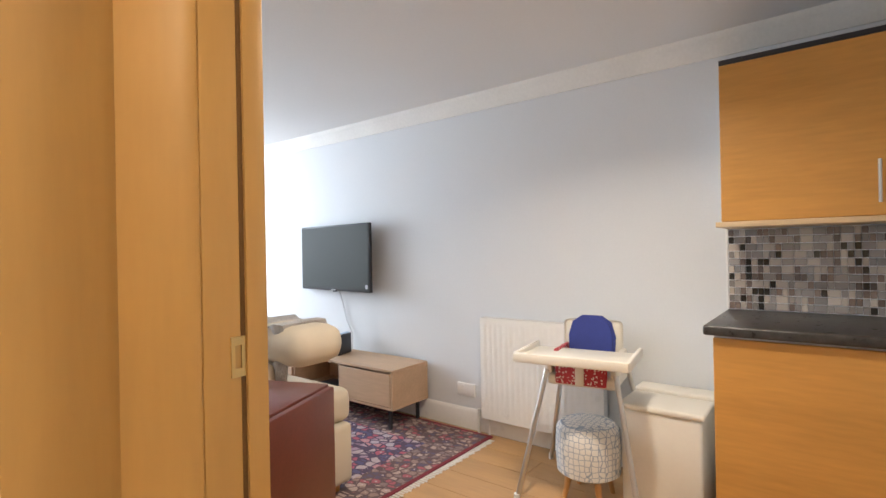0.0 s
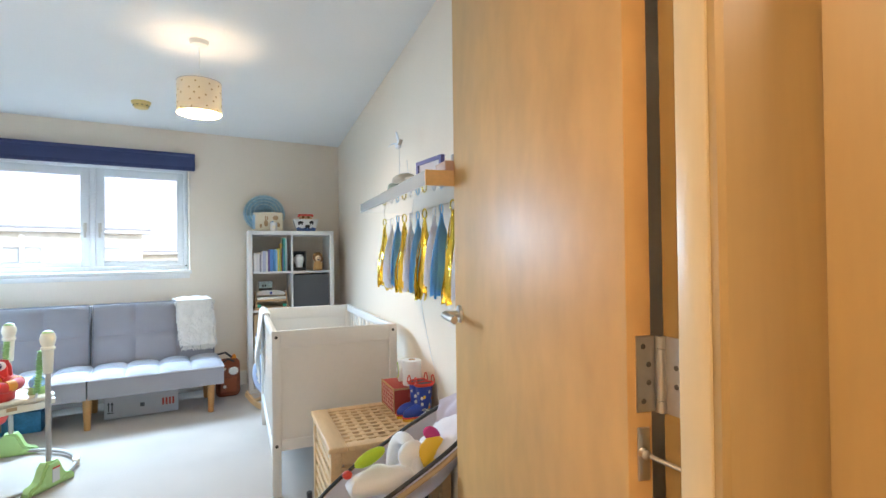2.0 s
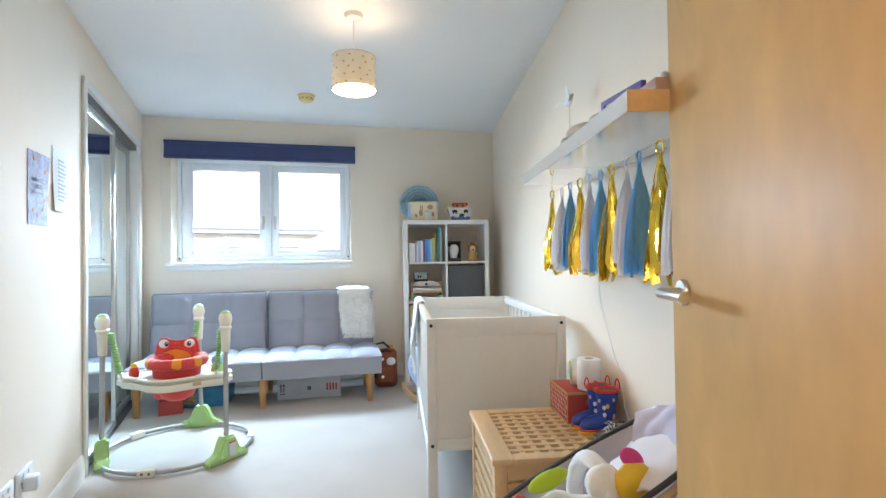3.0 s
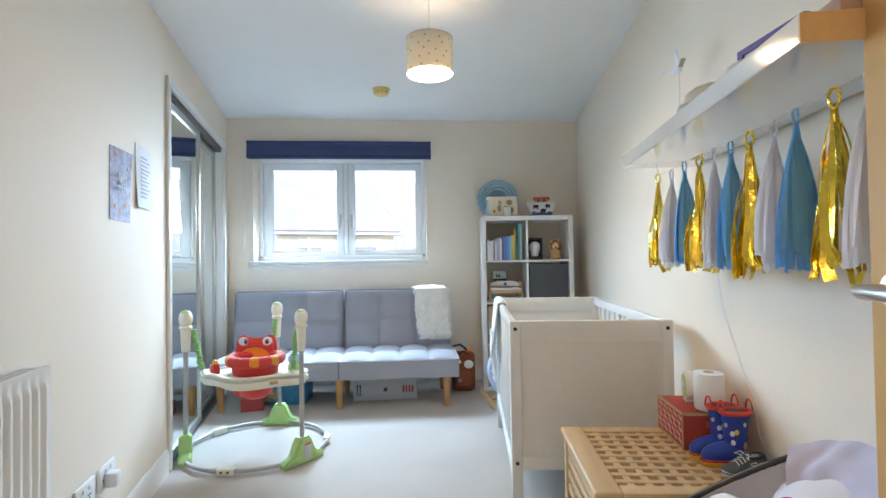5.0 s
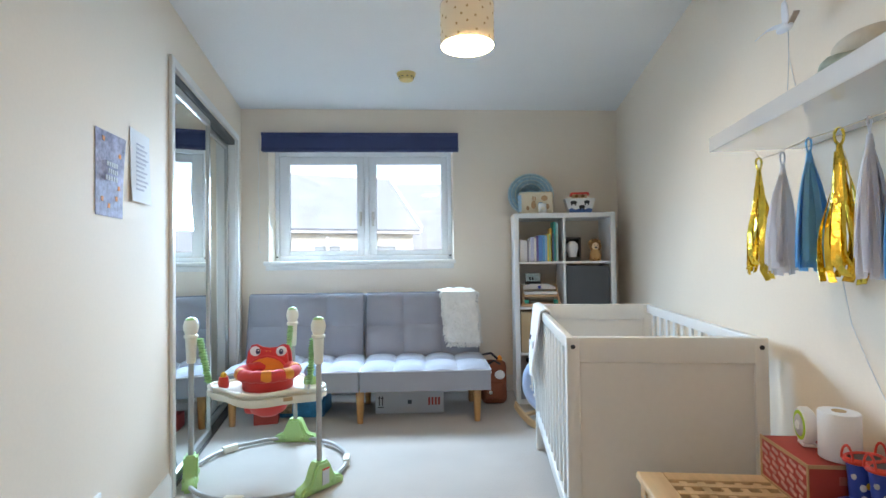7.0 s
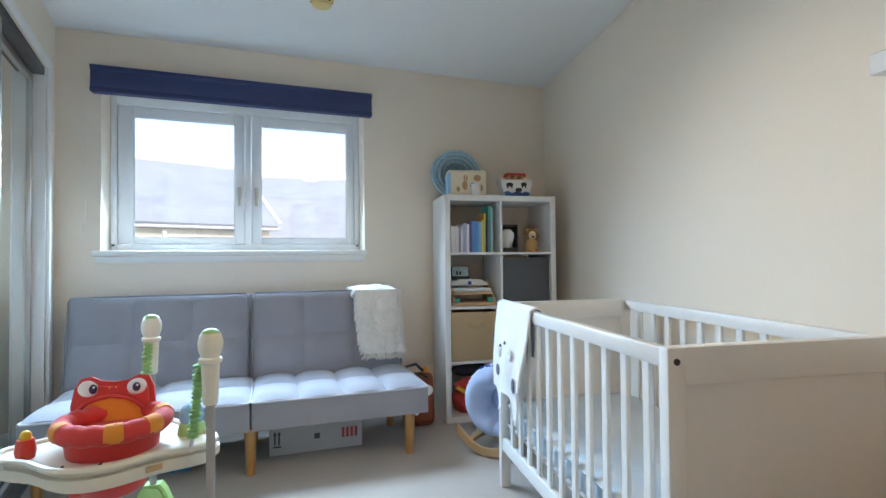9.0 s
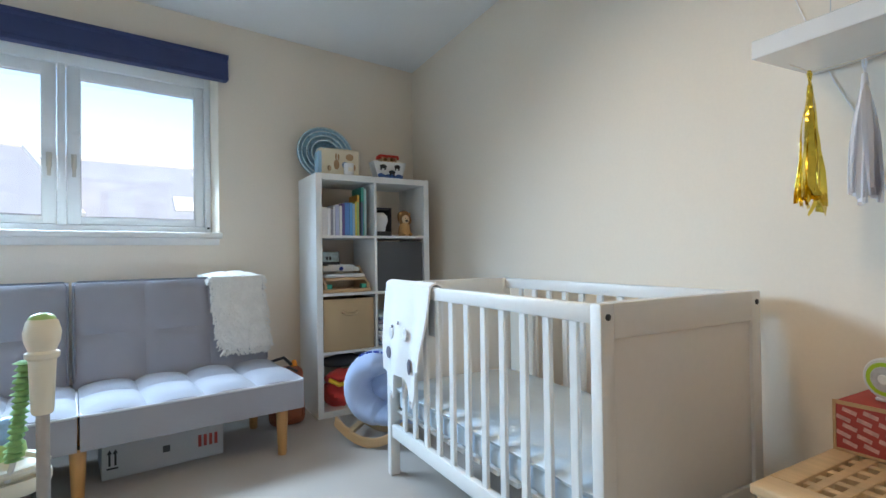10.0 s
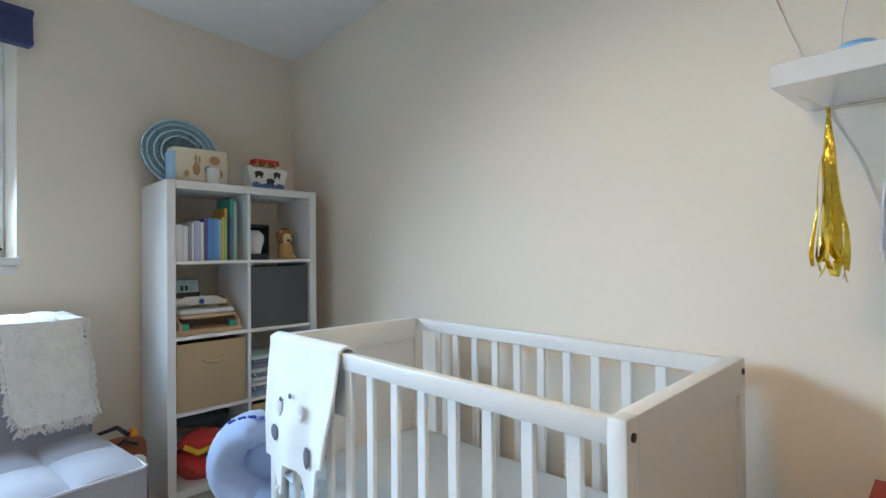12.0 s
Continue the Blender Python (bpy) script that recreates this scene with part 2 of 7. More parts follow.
def joined(*bms):
    out = bmesh.new()
    for b in bms:
        me = bpy.data.meshes.new("tmp")
        b.to_mesh(me)
        out.from_mesh(me)
        bpy.data.meshes.remove(me)
        b.free()
    return out


def solid(name, bm, material, parent=None, smooth=40):
    bmesh.ops.recalc_face_normals(bm, faces=bm.faces[:])
    me = bpy.data.meshes.new(name)
    bm.to_mesh(me)
    bm.free()
    me.materials.append(material)
    for p in me.polygons:
        p.use_smooth = True
    me.set_sharp_from_angle(angle=radians(smooth))
    ob = new(name, me)
    ob.parent = parent
    return ob


def part(name, bm, material, parent, label=""):
    return tagged(solid(name, bm, material, parent), label)


def shared(name, mesh_ob, parent, m):
    """Another object on the same mesh."""
    ob = new(name, mesh_ob.data)
    ob.parent, ob.matrix_basis = parent, m
    return ob


def thing(name, m, label, category, group=""):
    ob = new(name)
    ob.matrix_basis = m
    ob.empty_display_size = 0.1
    return tagged(ob, label, category, group)


def structure(name, bm, material, label, category=""):
    return tagged(solid(name, bm, material), label, category or name.split("_")[0], kind="structure")


def wall_bm(a, b, thick, z0, z1, holes=()):
    """A wall whose room face runs from a to b, solid to the right of that way, with holes (s0, s1, z0, z1) cut through."""
    a, b = Vector((*a, 0)), Vector((*b, 0))
    d = (b - a).normalized()
    length, n = (b - a).length, Vector((d.y, -d.x, 0))
    ss = sorted({0, length, *[h[0] for h in holes], *[h[1] for h in holes]})
    zz = sorted({z0, z1, *[h[2] for h in holes], *[h[3] for h in holes]})
    bm, cache = bmesh.new(), {}

    def vert(i, j, k):
        if (i, j, k) not in cache:
            p = a + d * ss[i] + n * (thick * k)
            cache[i, j, k] = bm.verts.new((p.x, p.y, zz[j]))
        return cache[i, j, k]

    def full(i, j):
        if not (0 <= i < len(ss) - 1 and 0 <= j < len(zz) - 1):
            return False
        s, z = (ss[i] + ss[i + 1]) / 2, (zz[j] + zz[j + 1]) / 2
        return not any(h[0] < s < h[1] and h[2] < z < h[3] for h in holes)

    for i in range(len(ss) - 1):
        for j in range(len(zz) - 1):
            if not full(i, j):
                continue
            for k in (0, 1):
                bm.faces.new((vert(i, j, k), vert(i + 1, j, k), vert(i + 1, j + 1, k), vert(i, j + 1, k)))
            for (p, q), (x0, y0, x1, y1) in (((i - 1, j), (i, j, i, j + 1)), ((i + 1, j), (i + 1, j, i + 1, j + 1)),
                                            ((i, j - 1), (i, j, i + 1, j)), ((i, j + 1), (i, j + 1, i + 1, j + 1))):
                if not full(p, q):
                    bm.faces.new((vert(x0, y0, 0), vert(x1, y1, 0), vert(x1, y1, 1), vert(x0, y0, 1)))
    return bm


def along(a, b):
    """The frame of a wall: x from a to b, y behind its room face's left."""
    return pose(a[0], a[1], 0, 0, 0, math.degrees(math.atan2(b[1] - a[1], b[0] - a[0])))


# ---- the rooms' plan ----
CEILING = 2.40
RIGHT0, RIGHT1 = (0.379, 0.06), (0.497, 4.93)
WIN0, WIN1 = (-2.66, 4.37), (0.497, 4.93)
LEFT0, LEFT1 = (-1.224, 0.06), (-2.66, 4.37)
CORNER = (0.419, 0.009)            # where the living room's wall line starts
LIV_D = Vector((-0.41, -0.912, 0))  # along the living room's long walls
TV0 = (3.155, 0.273)
LIV = pose(TV0[0], TV0[1], 0, 0, 0, math.degrees(math.atan2(-0.912, -0.41)))  # x along the wall, y into the wall
LIVCEIL = 2.25


def liv(u, v):
    p = LIV @ Vector((u, -v, 0))
    return (p.x, p.y)


# nursery shell
floor = structure("floor", prism([(-1.35, -0.075), (0.27, -0.075), (0.40, 0.0), (0.60, 5.0), (-2.8, 4.45), (-3.35, 4.2), (-2.7, 2.4)], -0.12, 0.0), CARPET,
                  "short-pile beige fitted bedroom carpet", "floor")
structure("ceiling", prism([(-1.5, -0.02), (0.60, -0.02), (0.75, 5.15), (-3.0, 4.6)], CEILING, CEILING + 0.12), CEIL, "flat white painted nursery ceiling", "ceiling")
wall_r = structure("wall_east", wall_bm(RIGHT0, (0.5032, 5.186), 0.1, 0, CEILING), CREAM, "smooth cream painted plaster wall", "wall")
WINHOLE = (0.225, 1.772, 1.12, 2.10)
structure("wall_north", wall_bm(WIN0, WIN1, -0.34, 0, CEILING, [WINHOLE]), CREAM, "cream painted wall with the window opening", "wall")
CLOSET = (2.80, 4.33, 0.0, 2.09)
structure("wall_west", wall_bm(LEFT0, (-2.7391, 4.6074), -0.1, 0, CEILING, [CLOSET]), CREAM,
          "cream painted wall with the wardrobe opening", "wall")
# wall between nursery and hall, with the doorway
structure("wall_south", wall_bm((-1.34, 0.06), (0.50, 0.06), 0.105, 0, CEILING, [(0.505, 1.493, 0, 2.08)]), CREAM, "cream painted wall with the nursery doorway", "wall")
# wardrobe recess behind the mirror doors
LM = along(LEFT0, LEFT1)
wb = joined(block(2.70, 4.55, 0.62, 0.66, 0, CEILING), block(2.70, 2.74, 0.10, 0.62, 0, CEILING), block(4.51, 4.55, 0.10, 0.62, 0, CEILING), block(2.74, 4.51, 0.10, 0.62, 2.2, 2.24))
bmesh.ops.transform(wb, matrix=LM, verts=wb.verts[:])
structure("wall_wardrobe_recess", wb, CREAM, "plain back of the built-in wardrobe recess", "wall")

# skirting
def skirting(name, a, b, h, material, spans, side=-1):
    m = along(a, b)
    for s0, s1 in spans:
        bm = bmesh.new()
        prof = [(0, 0), (0.015, 0), (0.015, h - 0.025), (0.009, h - 0.008), (0.004, h), (0, h)]
        rings = [[bm.verts.new((s, side * (d + 0.0005), z)) for d, z in prof] for s in (s0, s1)]
        for i in range(len(prof)):
            j = (i + 1) % len(prof)
            bm.faces.new((rings[0][i], rings[0][j], rings[1][j], rings[1][i]))
        bm.faces.new(rings[0])
        bm.faces.new(rings[1][::-1])
        bmesh.ops.transform(bm, matrix=m, verts=bm.verts[:])
        structure(name, bm, material, "white gloss moulded skirting board", "baseboard")


skirting("baseboard", LEFT0, LEFT1, 0.13, GLOSS, [(0.0, 2.735)])
skirting("baseboard", WIN0, WIN1, 0.13, GLOSS, [(0.02, 3.18)])
skirting("baseboard", RIGHT0, RIGHT1, 0.13, GLOSS, [(0.02, 4.84)], side=1)

# ---- window ----
WM = along(WIN0, WIN1)


def casement(x0, x1, fa, fb, parent):
    """One sash with its pane; x along the wall, y outwards; fa and fb are its stiles' widths."""
    z0, z1, fc, fd = 1.165, 2.038, 0.042, 0.066
    sash = part("window_frame", joined(
        block(x0, x0 + fa, 0.205, 0.255, z0, z1, 0.006), block(x1 - fb, x1, 0.205, 0.255, z0, z1, 0.006),
        block(x0 + fa - 0.003, x1 - fb + 0.003, 0.207, 0.253, z0, z0 + fc, 0.005), block(x0 + fa - 0.003, x1 - fb + 0.003, 0.207, 0.253, z1 - fd, z1, 0.005)), UPVC, parent)
    pane = part("pane", block(x0 + fa - 0.005, x1 - fb + 0.005, 0.228, 0.232, z0 + fc - 0.005, z1 - fd + 0.005), GLASS, parent)
    pane.visible_shadow = False
    gasket = [block(x0 + fa - 0.0005, x0 + fa + 0.003, 0.222, 0.2275, z0 + fc, z1 - fd), block(x1 - fb - 0.003, x1 - fb + 0.0005, 0.222, 0.2275, z0 + fc, z1 - fd),
              block(x0 + fa, x1 - fb, 0.222, 0.2275, z0 + fc - 0.0005, z0 + fc + 0.003), block(x0 + fa, x1 - fb, 0.222, 0.2275, z1 - fd - 0.003, z1 - fd + 0.0005)]
    part("gasket", joined(*gasket), GREYCARD, parent)
    return sash


win = tagged(new("window_1"), "white uPVC two-casement window with a white sill board", "window", kind="structure")
win.matrix_basis = WM
part("window_frame", joined(block(0.226, 0.259, 0.19, 0.28, 1.12, 2.10, 0.004), block(1.738, 1.771, 0.19, 0.28, 1.12, 2.10, 0.004),
                            block(0.259, 1.738, 0.19, 0.28, 1.12, 1.162, 0.004), block(0.259, 1.738, 0.19, 0.28, 2.04, 2.10, 0.004),
                            block(1.001, 1.039, 0.19, 0.28, 1.162, 2.04, 0.004)), UPVC, win)
casement(0.262, 0.998, 0.085, 0.063, win)
casement(1.042, 1.735, 0.063, 0.052, win)
for x in (0.966, 1.074):
    part("handle", joined(block(x - 0.013, x + 0.013, 0.198, 0.2045, 1.47, 1.55, 0.003), block(x - 0.008, x + 0.008, 0.18, 0.20, 1.52, 1.536, 0.003),
                          block(x - 0.009, x + 0.009, 0.172, 0.184, 1.42, 1.545, 0.005)), STEEL, win, "white and steel casement handle")
for x in (0.243, 1.754):
    part("hinge_cover", block(x - 0.012, x + 0.012, 0.178, 0.1895, 1.168, 1.235, 0.004), UPVC, win)
    part("corner_bead", block(x - 0.008, x + 0.008, 0.180, 0.1895, 1.150, 1.162, 0.002), DARK, win)
part("window_sill", joined(block(0.227, 1.770, -0.001, 0.19, 1.085, 1.1195, 0.003), block(0.185, 1.785, -0.03, -0.001, 1.085, 1.1195, 0.008), block(0.20, 1.77, -0.013, -0.001, 1.045, 1.085, 0.004)), GLOSS, win)
for x0, x1, e in ((0.335, 0.93, 0.60), (1.115, 1.645, 0.34)):
    lamp("window_daylight", "AREA", WM @ pose((x0 + x1) / 2, 0.045, 1.60, -53, 0, 0), WINDOW_W * e, (0.51, 0.74, 1.0), x=x1 - x0, y=0.52, spread=122)

# roller blind, rolled up in its navy pelmet
blind = thing("roller_blind", WM, "navy blue fabric roller blind rolled up above the window", "blind")
prof = [(-0.002, 2.185), (-0.070, 2.185), (-0.072, 2.165), (-0.055, 2.155), (-0.058, 2.12), (-0.064, 2.085), (-0.062, 2.06), (-0.070, 2.05), (-0.070, 2.035), (-0.002, 2.035)]
bm = bmesh.new()
ra = [[bm.verts.new((s, y, z)) for y, z in prof] for s in (0.185, 1.815)]
for i in range(len(prof)):
    j = (i + 1) % len(prof)
    bm.faces.new((ra[0][i], ra[0][j], ra[1][j], ra[1][i]))
bm.faces.new(ra[0]), bm.faces.new(ra[1][::-1])
part("cassette", bm, NAVY, blind)
part("bottom_bar", block(0.19, 1.81, -0.076, -0.06, 2.028, 2.04, 0.004), NAVY, blind)
part("pull_cord", tube([(0.15 + 0.006 * math.sin(i), -0.02, 2.15 - 0.0385 * i) for i in range(25)] + [(0.165, -0.02, 1.19), (0.18, -0.02, 1.20)], 0.0022, 5), WHITE, blind, "white pull cord")

# ---- wardrobe doors ----
ward = thing("sliding_wardrobe", LM, "built-in wardrobe with two mirrored sliding doors in grey frames", "wardrobe")
part("architrave", block(2.755, 2.80, -0.018, -0.001, 0, 2.135, 0.004), GLOSS, ward)
part("architrave", block(2.80, 4.38, -0.018, -0.001, 2.09, 2.135, 0.004), GLOSS, ward)
part("architrave", block(4.332, 4.38, -0.018, -0.001, 0, 2.09, 0.004), GLOSS, ward)
for x in (2.802, 4.315):
    part("lining", block(x, x + 0.013, -0.001, 0.10, 0, 2.088), GLOSS, ward)
TRACK = surface("dark_track", (0.10, 0.095, 0.09), 0.5, 0.4)
part("top_track", block(2.816, 4.314, 0.005, 0.095, 2.045, 2.087, 0.003), TRACK, ward)
part("floor_track", block(2.816, 4.314, 0.005, 0.095, 0.002, 0.014, 0.002), TRACK, ward)


def mirror_door(x0, x1, y):
    d = part("sliding_door", joined(block(x0, x0 + 0.03, y, y + 0.03, 0.02, 2.04, 0.004), block(x1 - 0.03, x1, y, y + 0.03, 0.02, 2.04, 0.004),
                                    block(x0 + 0.03, x1 - 0.03, y, y + 0.03, 0.02, 0.06, 0.004), block(x0 + 0.03, x1 - 0.03, y, y + 0.03, 2.0, 2.04, 0.004)), ALU, ward)
    part("mirror", block(x0 + 0.028, x1 - 0.028, y + 0.012, y + 0.018, 0.058, 2.002), MIRROR, d)


mirror_door(2.82, 3.60, 0.012)
mirror_door(3.54, 4.31, 0.052)

# ---- nursery door, opened against the shelf wall ----
DOOR = pose(0.083, 0.066, 0, 0, 0, 90 - 7.8)   # x along the leaf from the hinges, y towards the room
door = tagged(new("door_1"), "open flush honey-coloured wood veneer door with steel lever handles", "door", kind="structure")
door.matrix_basis = DOOR
part("leaf", block(0.0, 0.89, -0.032, 0.005, 0.008, 2.03, 0.002), DOORWOOD, door)


def lever(x, y, z, side, parent):
    rose = lathe([(0.026, 0), (0.026, 0.006), (0.024, 0.009)], 24, pose(x, y, z, -90 * side, 0, 0))
    neck = tube([(x, y, z), (x, y + side * 0.045, z)], 0.010, 12)
    arm = tube([(x, y + side * 0.045, z), (x - 0.015, y + side * 0.052, z), (x - 0.13, y + side * 0.052, z)], 0.0105, 12)
    return part("door_handle", joined(rose, neck, arm), STEEL, parent, "brushed steel lever handle")


lever(0.83, 0.005, 1.06, 1, door)
lever(0.83, -0.032, 1.06, -1, door)
part("latch_plate", block(0.8902, 0.8922, -0.026, -0.002, 0.98, 1.14), STEEL, door)
INV = DOOR.inverted()
SCREW = surface("dull_screw_head", (0.16, 0.14, 0.12), 0.5, 0.6)
for z in (0.25, 1.075, 1.85):
    hg = part("hinge", joined(*[tube([(-0.0105, -0.039, z + a), (-0.0105, -0.039, z + b)], 0.0065, 12) for a, b in ((-0.05, -0.0345), (-0.0335, 0.0335), (0.0345, 0.05))],
                              block(-0.0025, -0.0005, -0.036, -0.008, z - 0.05, z + 0.05),
                              block(0.1228, 0.1246, 0.001, 0.048, z - 0.05, z + 0.05, 0, 2, INV)), STEEL, door, "steel butt hinge")
    for dz in (-0.036, -0.012, 0.012, 0.036):
        part("screw", lathe([(0.0038, 0), (0.0030, 0.0012)], 10, pose(-0.0025, -0.018 - 0.008 * (abs(dz) < 0.02), z + dz, 0, -90, 0)), SCREW, hg)
        part("screw", lathe([(0.0038, 0), (0.0030, 0.0012)], 10, INV @ pose(0.1228, 0.018 + 0.010 * (abs(dz) < 0.02), z + dz, 0, -90, 0)), SCREW, hg)
part("door_closer", joined(block(-0.003, -0.0005, -0.026, -0.008, 0.935, 1.005, 0.001), block(0.1222, 0.1246, 0.003, 0.020, 0.925, 0.995, 0.001, 1, INV),
                           lathe([(0.007, 0), (0.007, 0.008), (0.004, 0.010)], 12, pose(-0.003, -0.015, 0.972, 0, -90, 0)),
                           tube([(-0.003, -0.015, 0.972), (-0.022, -0.027, 0.968), INV @ Vector((0.122, 0.011, 0.962))], 0.0032, 8)), STEEL, door, "steel chain closer")

# door linings and architraves of the hall
def frame_bm(x0, x1, y0, y1):
    """Lining round an opening x0..x1 in a wall whose hall face is y0 and room face y1."""
    t = 0.028
    return [block(x0, x0 + t, y0, y1, 0, 2.08, 0.002), block(x1 - t, x1, y0, y1 - 0.009, 0, 2.08, 0.002), block(x0 + t, x1 - t, y0, y1, 2.05, 2.08, 0.002)]


trim = frame_bm(-0.835, 0.153, -0.046, 0.061)
structure("trim_nursery_lining", joined(*trim), FRAMEWOOD, "golden varnished door lining", "door frame")
structure("trim_nursery_stop", joined(block(0.096, 0.1245, -0.046, -0.001, 0, 2.048, 0.003), block(-0.807, -0.795, -0.046, 0.006, 0, 2.048, 0.002)), wood("pale_door_stop", (0.74, 0.55, 0.30), "z", 0.35, 0.08), "pale varnished door stop", "door frame")


def architrave(a, b, z, flip=1):
    """A moulded upright board from a to b on a wall face."""
    m = along(a, b)
    w = math.dist(a, b)
    prof = [(0, 0), (0, 0.010), (0.006, 0.016), (w * 0.55, 0.018), (w * 0.8, 0.014), (w - 0.008, 0.012), (w, 0.006), (w, 0)]
    bm = bmesh.new()
    r = [[bm.verts.new((x, -flip * y, zz)) for x, y in prof] for zz in (0, z)]
    for i in range(len(prof)):
        j = (i + 1) % len(prof)
        bm.faces.new((r[0][i], r[0][j], r[1][j], r[1][i]))
    bm.faces.new(r[0]), bm.faces.new(r[1][::-1])
    bmesh.ops.transform(bm, matrix=m, verts=bm.verts[:])
    return bm


LDIR = Vector((LIV_D.x, LIV_D.y)).normalized()
LIVN = Vector((0.912, -0.41))
P = lambda k, d=0.0: (CORNER[0] + LDIR.x * k + LIVN.x * d, CORNER[1] + LDIR.y * k + LIVN.y * d)
structure("trim_nursery_architrave", architrave((0.099, -0.0465), (0.287, -0.0465), 2.12), FRAMEWOOD, "broad golden varnished architrave", "door frame")
structure("trim_nursery_architrave_latch", architrave((-0.91, -0.0465), (-0.812, -0.0465), 2.12), FRAMEWOOD, "golden varnished architrave", "door frame")
structure("trim_nursery_head", block(-0.81, 0.097, -0.063, -0.0465, 2.053, 2.12, 0.004), FRAMEWOOD, "golden varnished door head", "door frame")

# wall between hall and living room, with its doorway
HALL_END = P(1.9)
structure("wall_hall_living", wall_bm(P(0.08), HALL_END, -0.11, 0, CEILING, [(0.09, 1.12, 0, 2.08)]), CREAM, "wall between hall and living room", "wall")
lm = along(P(0), HALL_END)
li = joined(block(0.150, 0.183, -0.001, 0.112, 0, 2.05, 0.002), block(1.172, 1.2, -0.001, 0.112, 0, 2.05, 0.002), block(0.183, 1.172, -0.001, 0.112, 2.03, 2.08, 0.002))
bmesh.ops.transform(li, matrix=lm, verts=li.verts[:])
structure("trim_living_lining", li, FRAMEWOOD, "golden varnished door lining", "door frame")
structure("trim_living_architrave", architrave((0.2835, -0.0384), (0.347, -0.152), 2.12), FRAMEWOOD, "rounded golden varnished architrave", "door frame")
st = block(0.183, 0.192, 0.072, 0.112, 0, 2.03, 0.002)
bmesh.ops.transform(st, matrix=lm, verts=st.verts[:])
structure("trim_living_stop", st, FRAMEWOOD, "golden varnished door stop", "door frame")
# thin brown strip that paints the shade of the lining's rebate
gap = block(0.1832, 0.1855, 0.064, 0.072, 0, 2.03)
bmesh.ops.transform(gap, matrix=lm, verts=gap.verts[:])
structure("trim_living_seal", gap, surface("brown_rebate_shade", (0.14, 0.075, 0.025), 0.7), "dark strip painted as the shade in the lining's rebate", "door frame")
sp = joined(block(0.1832, 0.1865, 0.045, 0.071, 1.01, 1.025), block(0.1832, 0.1865, 0.045, 0.071, 1.065, 1.08), block(0.1832, 0.1865, 0.045, 0.052, 1.025, 1.065), block(0.1832, 0.1865, 0.064, 0.071, 1.025, 1.065))
bmesh.ops.transform(sp, matrix=lm, verts=sp.verts[:])
structure("trim_strike_plate", sp, surface("brass_strike", (0.70, 0.50, 0.20), 0.3, 1.0), "brass strike plate", "door frame")

# hall shell behind the camera
structure("floor_hall", prism([(-1.6, -0.078), (0.40, -0.078), HALL_END, (-1.6, -2.4)], -0.1, -0.002), CARPET, "beige hall carpet", "floor")
structure("ceiling_hall", prism([(-1.7, -0.03), (0.50, -0.03), P(2.0, 0.1), (-1.7, -2.6)], CEILING, CEILING + 0.1), CEIL, "white hall ceiling", "ceiling")
structure("wall_hall_west", wall_bm((-1.5, -0.04), (-1.5, -2.4), 0.1, 0, CEILING), CREAM, "plain hall wall", "wall")
structure("wall_hall_south", wall_bm((-1.6, -1.85), (-0.3, -1.85), 0.1, 0, CEILING), CREAM, "plain hall wall", "wall")
hall_light = thing("hall_ceiling_light", pose(-0.85, -1.0, CEILING), "round opal glass flush hall ceiling light", "ceiling light")
part("base", lathe([(0.12, -0.02), (0.12, 0)], 32), WHITE, hall_light)
part("diffuser", lathe([(0.02, -0.085), (0.07, -0.075), (0.10, -0.05), (0.11, -0.02)], 32), glow("warm_opal", (1.0, 0.72, 0.42), 0.8), hall_light)
lamp("hall_bulb", "POINT", pose(-0.85, -1.0, CEILING - 0.14), HALL_W, (1.0, 0.78, 0.54), radius=0.13)

# ---- living room shell ----
def liv_wall(name, p, q, mat, holes=(), h=LIVCEIL, thick=0.1, label="pale grey painted living room wall"):
    return structure(name, wall_bm(p, q, thick, 0, h, holes), mat, label, "wall")


FLOORWOOD = wood("honey_laminate", (0.52, 0.30, 0.13), "x", 0.35, 0.14, 2, per_object=0.06)
fb = prism([(-3.6, -2.6), (3.6, -2.6), (3.6, 0.3), (-3.6, 0.3)], -0.1, -0.004, LIV)
structure("floor_living", fb, surface("floor_joint", (0.22, 0.12, 0.05), 0.5), "honey-coloured laminate floor of the living room", "floor")
structure("ceiling_living", prism([(-3.6, -2.33), (3.6, -2.33), (3.6, 0.3), (-3.6, 0.3)], LIVCEIL, LIVCEIL + 0.1, LIV), surface("living_ceiling_paint", (0.70, 0.69, 0.68), 0.85, var=0.03, scale=1.5), "flat pale living room ceiling", "ceiling")
liv_wall("wall_tv", liv(3.5, 0), liv(-3.5, 0), GREYWALL, thick=0.1)
liv_wall("wall_living_left", liv(-3.4, 0.0), liv(-3.4, 2.6), GREYWALL, [(0.5, 2.1, 0.8, 2.1)])
liv_wall("wall_living_right", liv(3.4, 2.6), liv(3.4, 0.0), GREYWALL)
liv_wall("wall_living_back", liv(-3.5, 2.28), liv(1.38, 2.28), GREYWALL)
lamp("living_daylight", "AREA", LIV @ pose(-3.33, -1.3, 1.45, 0, -90, 0), LIVING_W, (0.78, 0.88, 1.0), x=1.25, y=1.55)
# added fill lamp with no fixture, brightens the floor and kitchen units
lamp("unseen_kitchen_fill", "AREA", LIV @ pose(1.6, -1.35, 2.235), LIVING_W * 0.21, (1.0, 0.88, 0.74), x=0.12, y=0.12, spread=140)
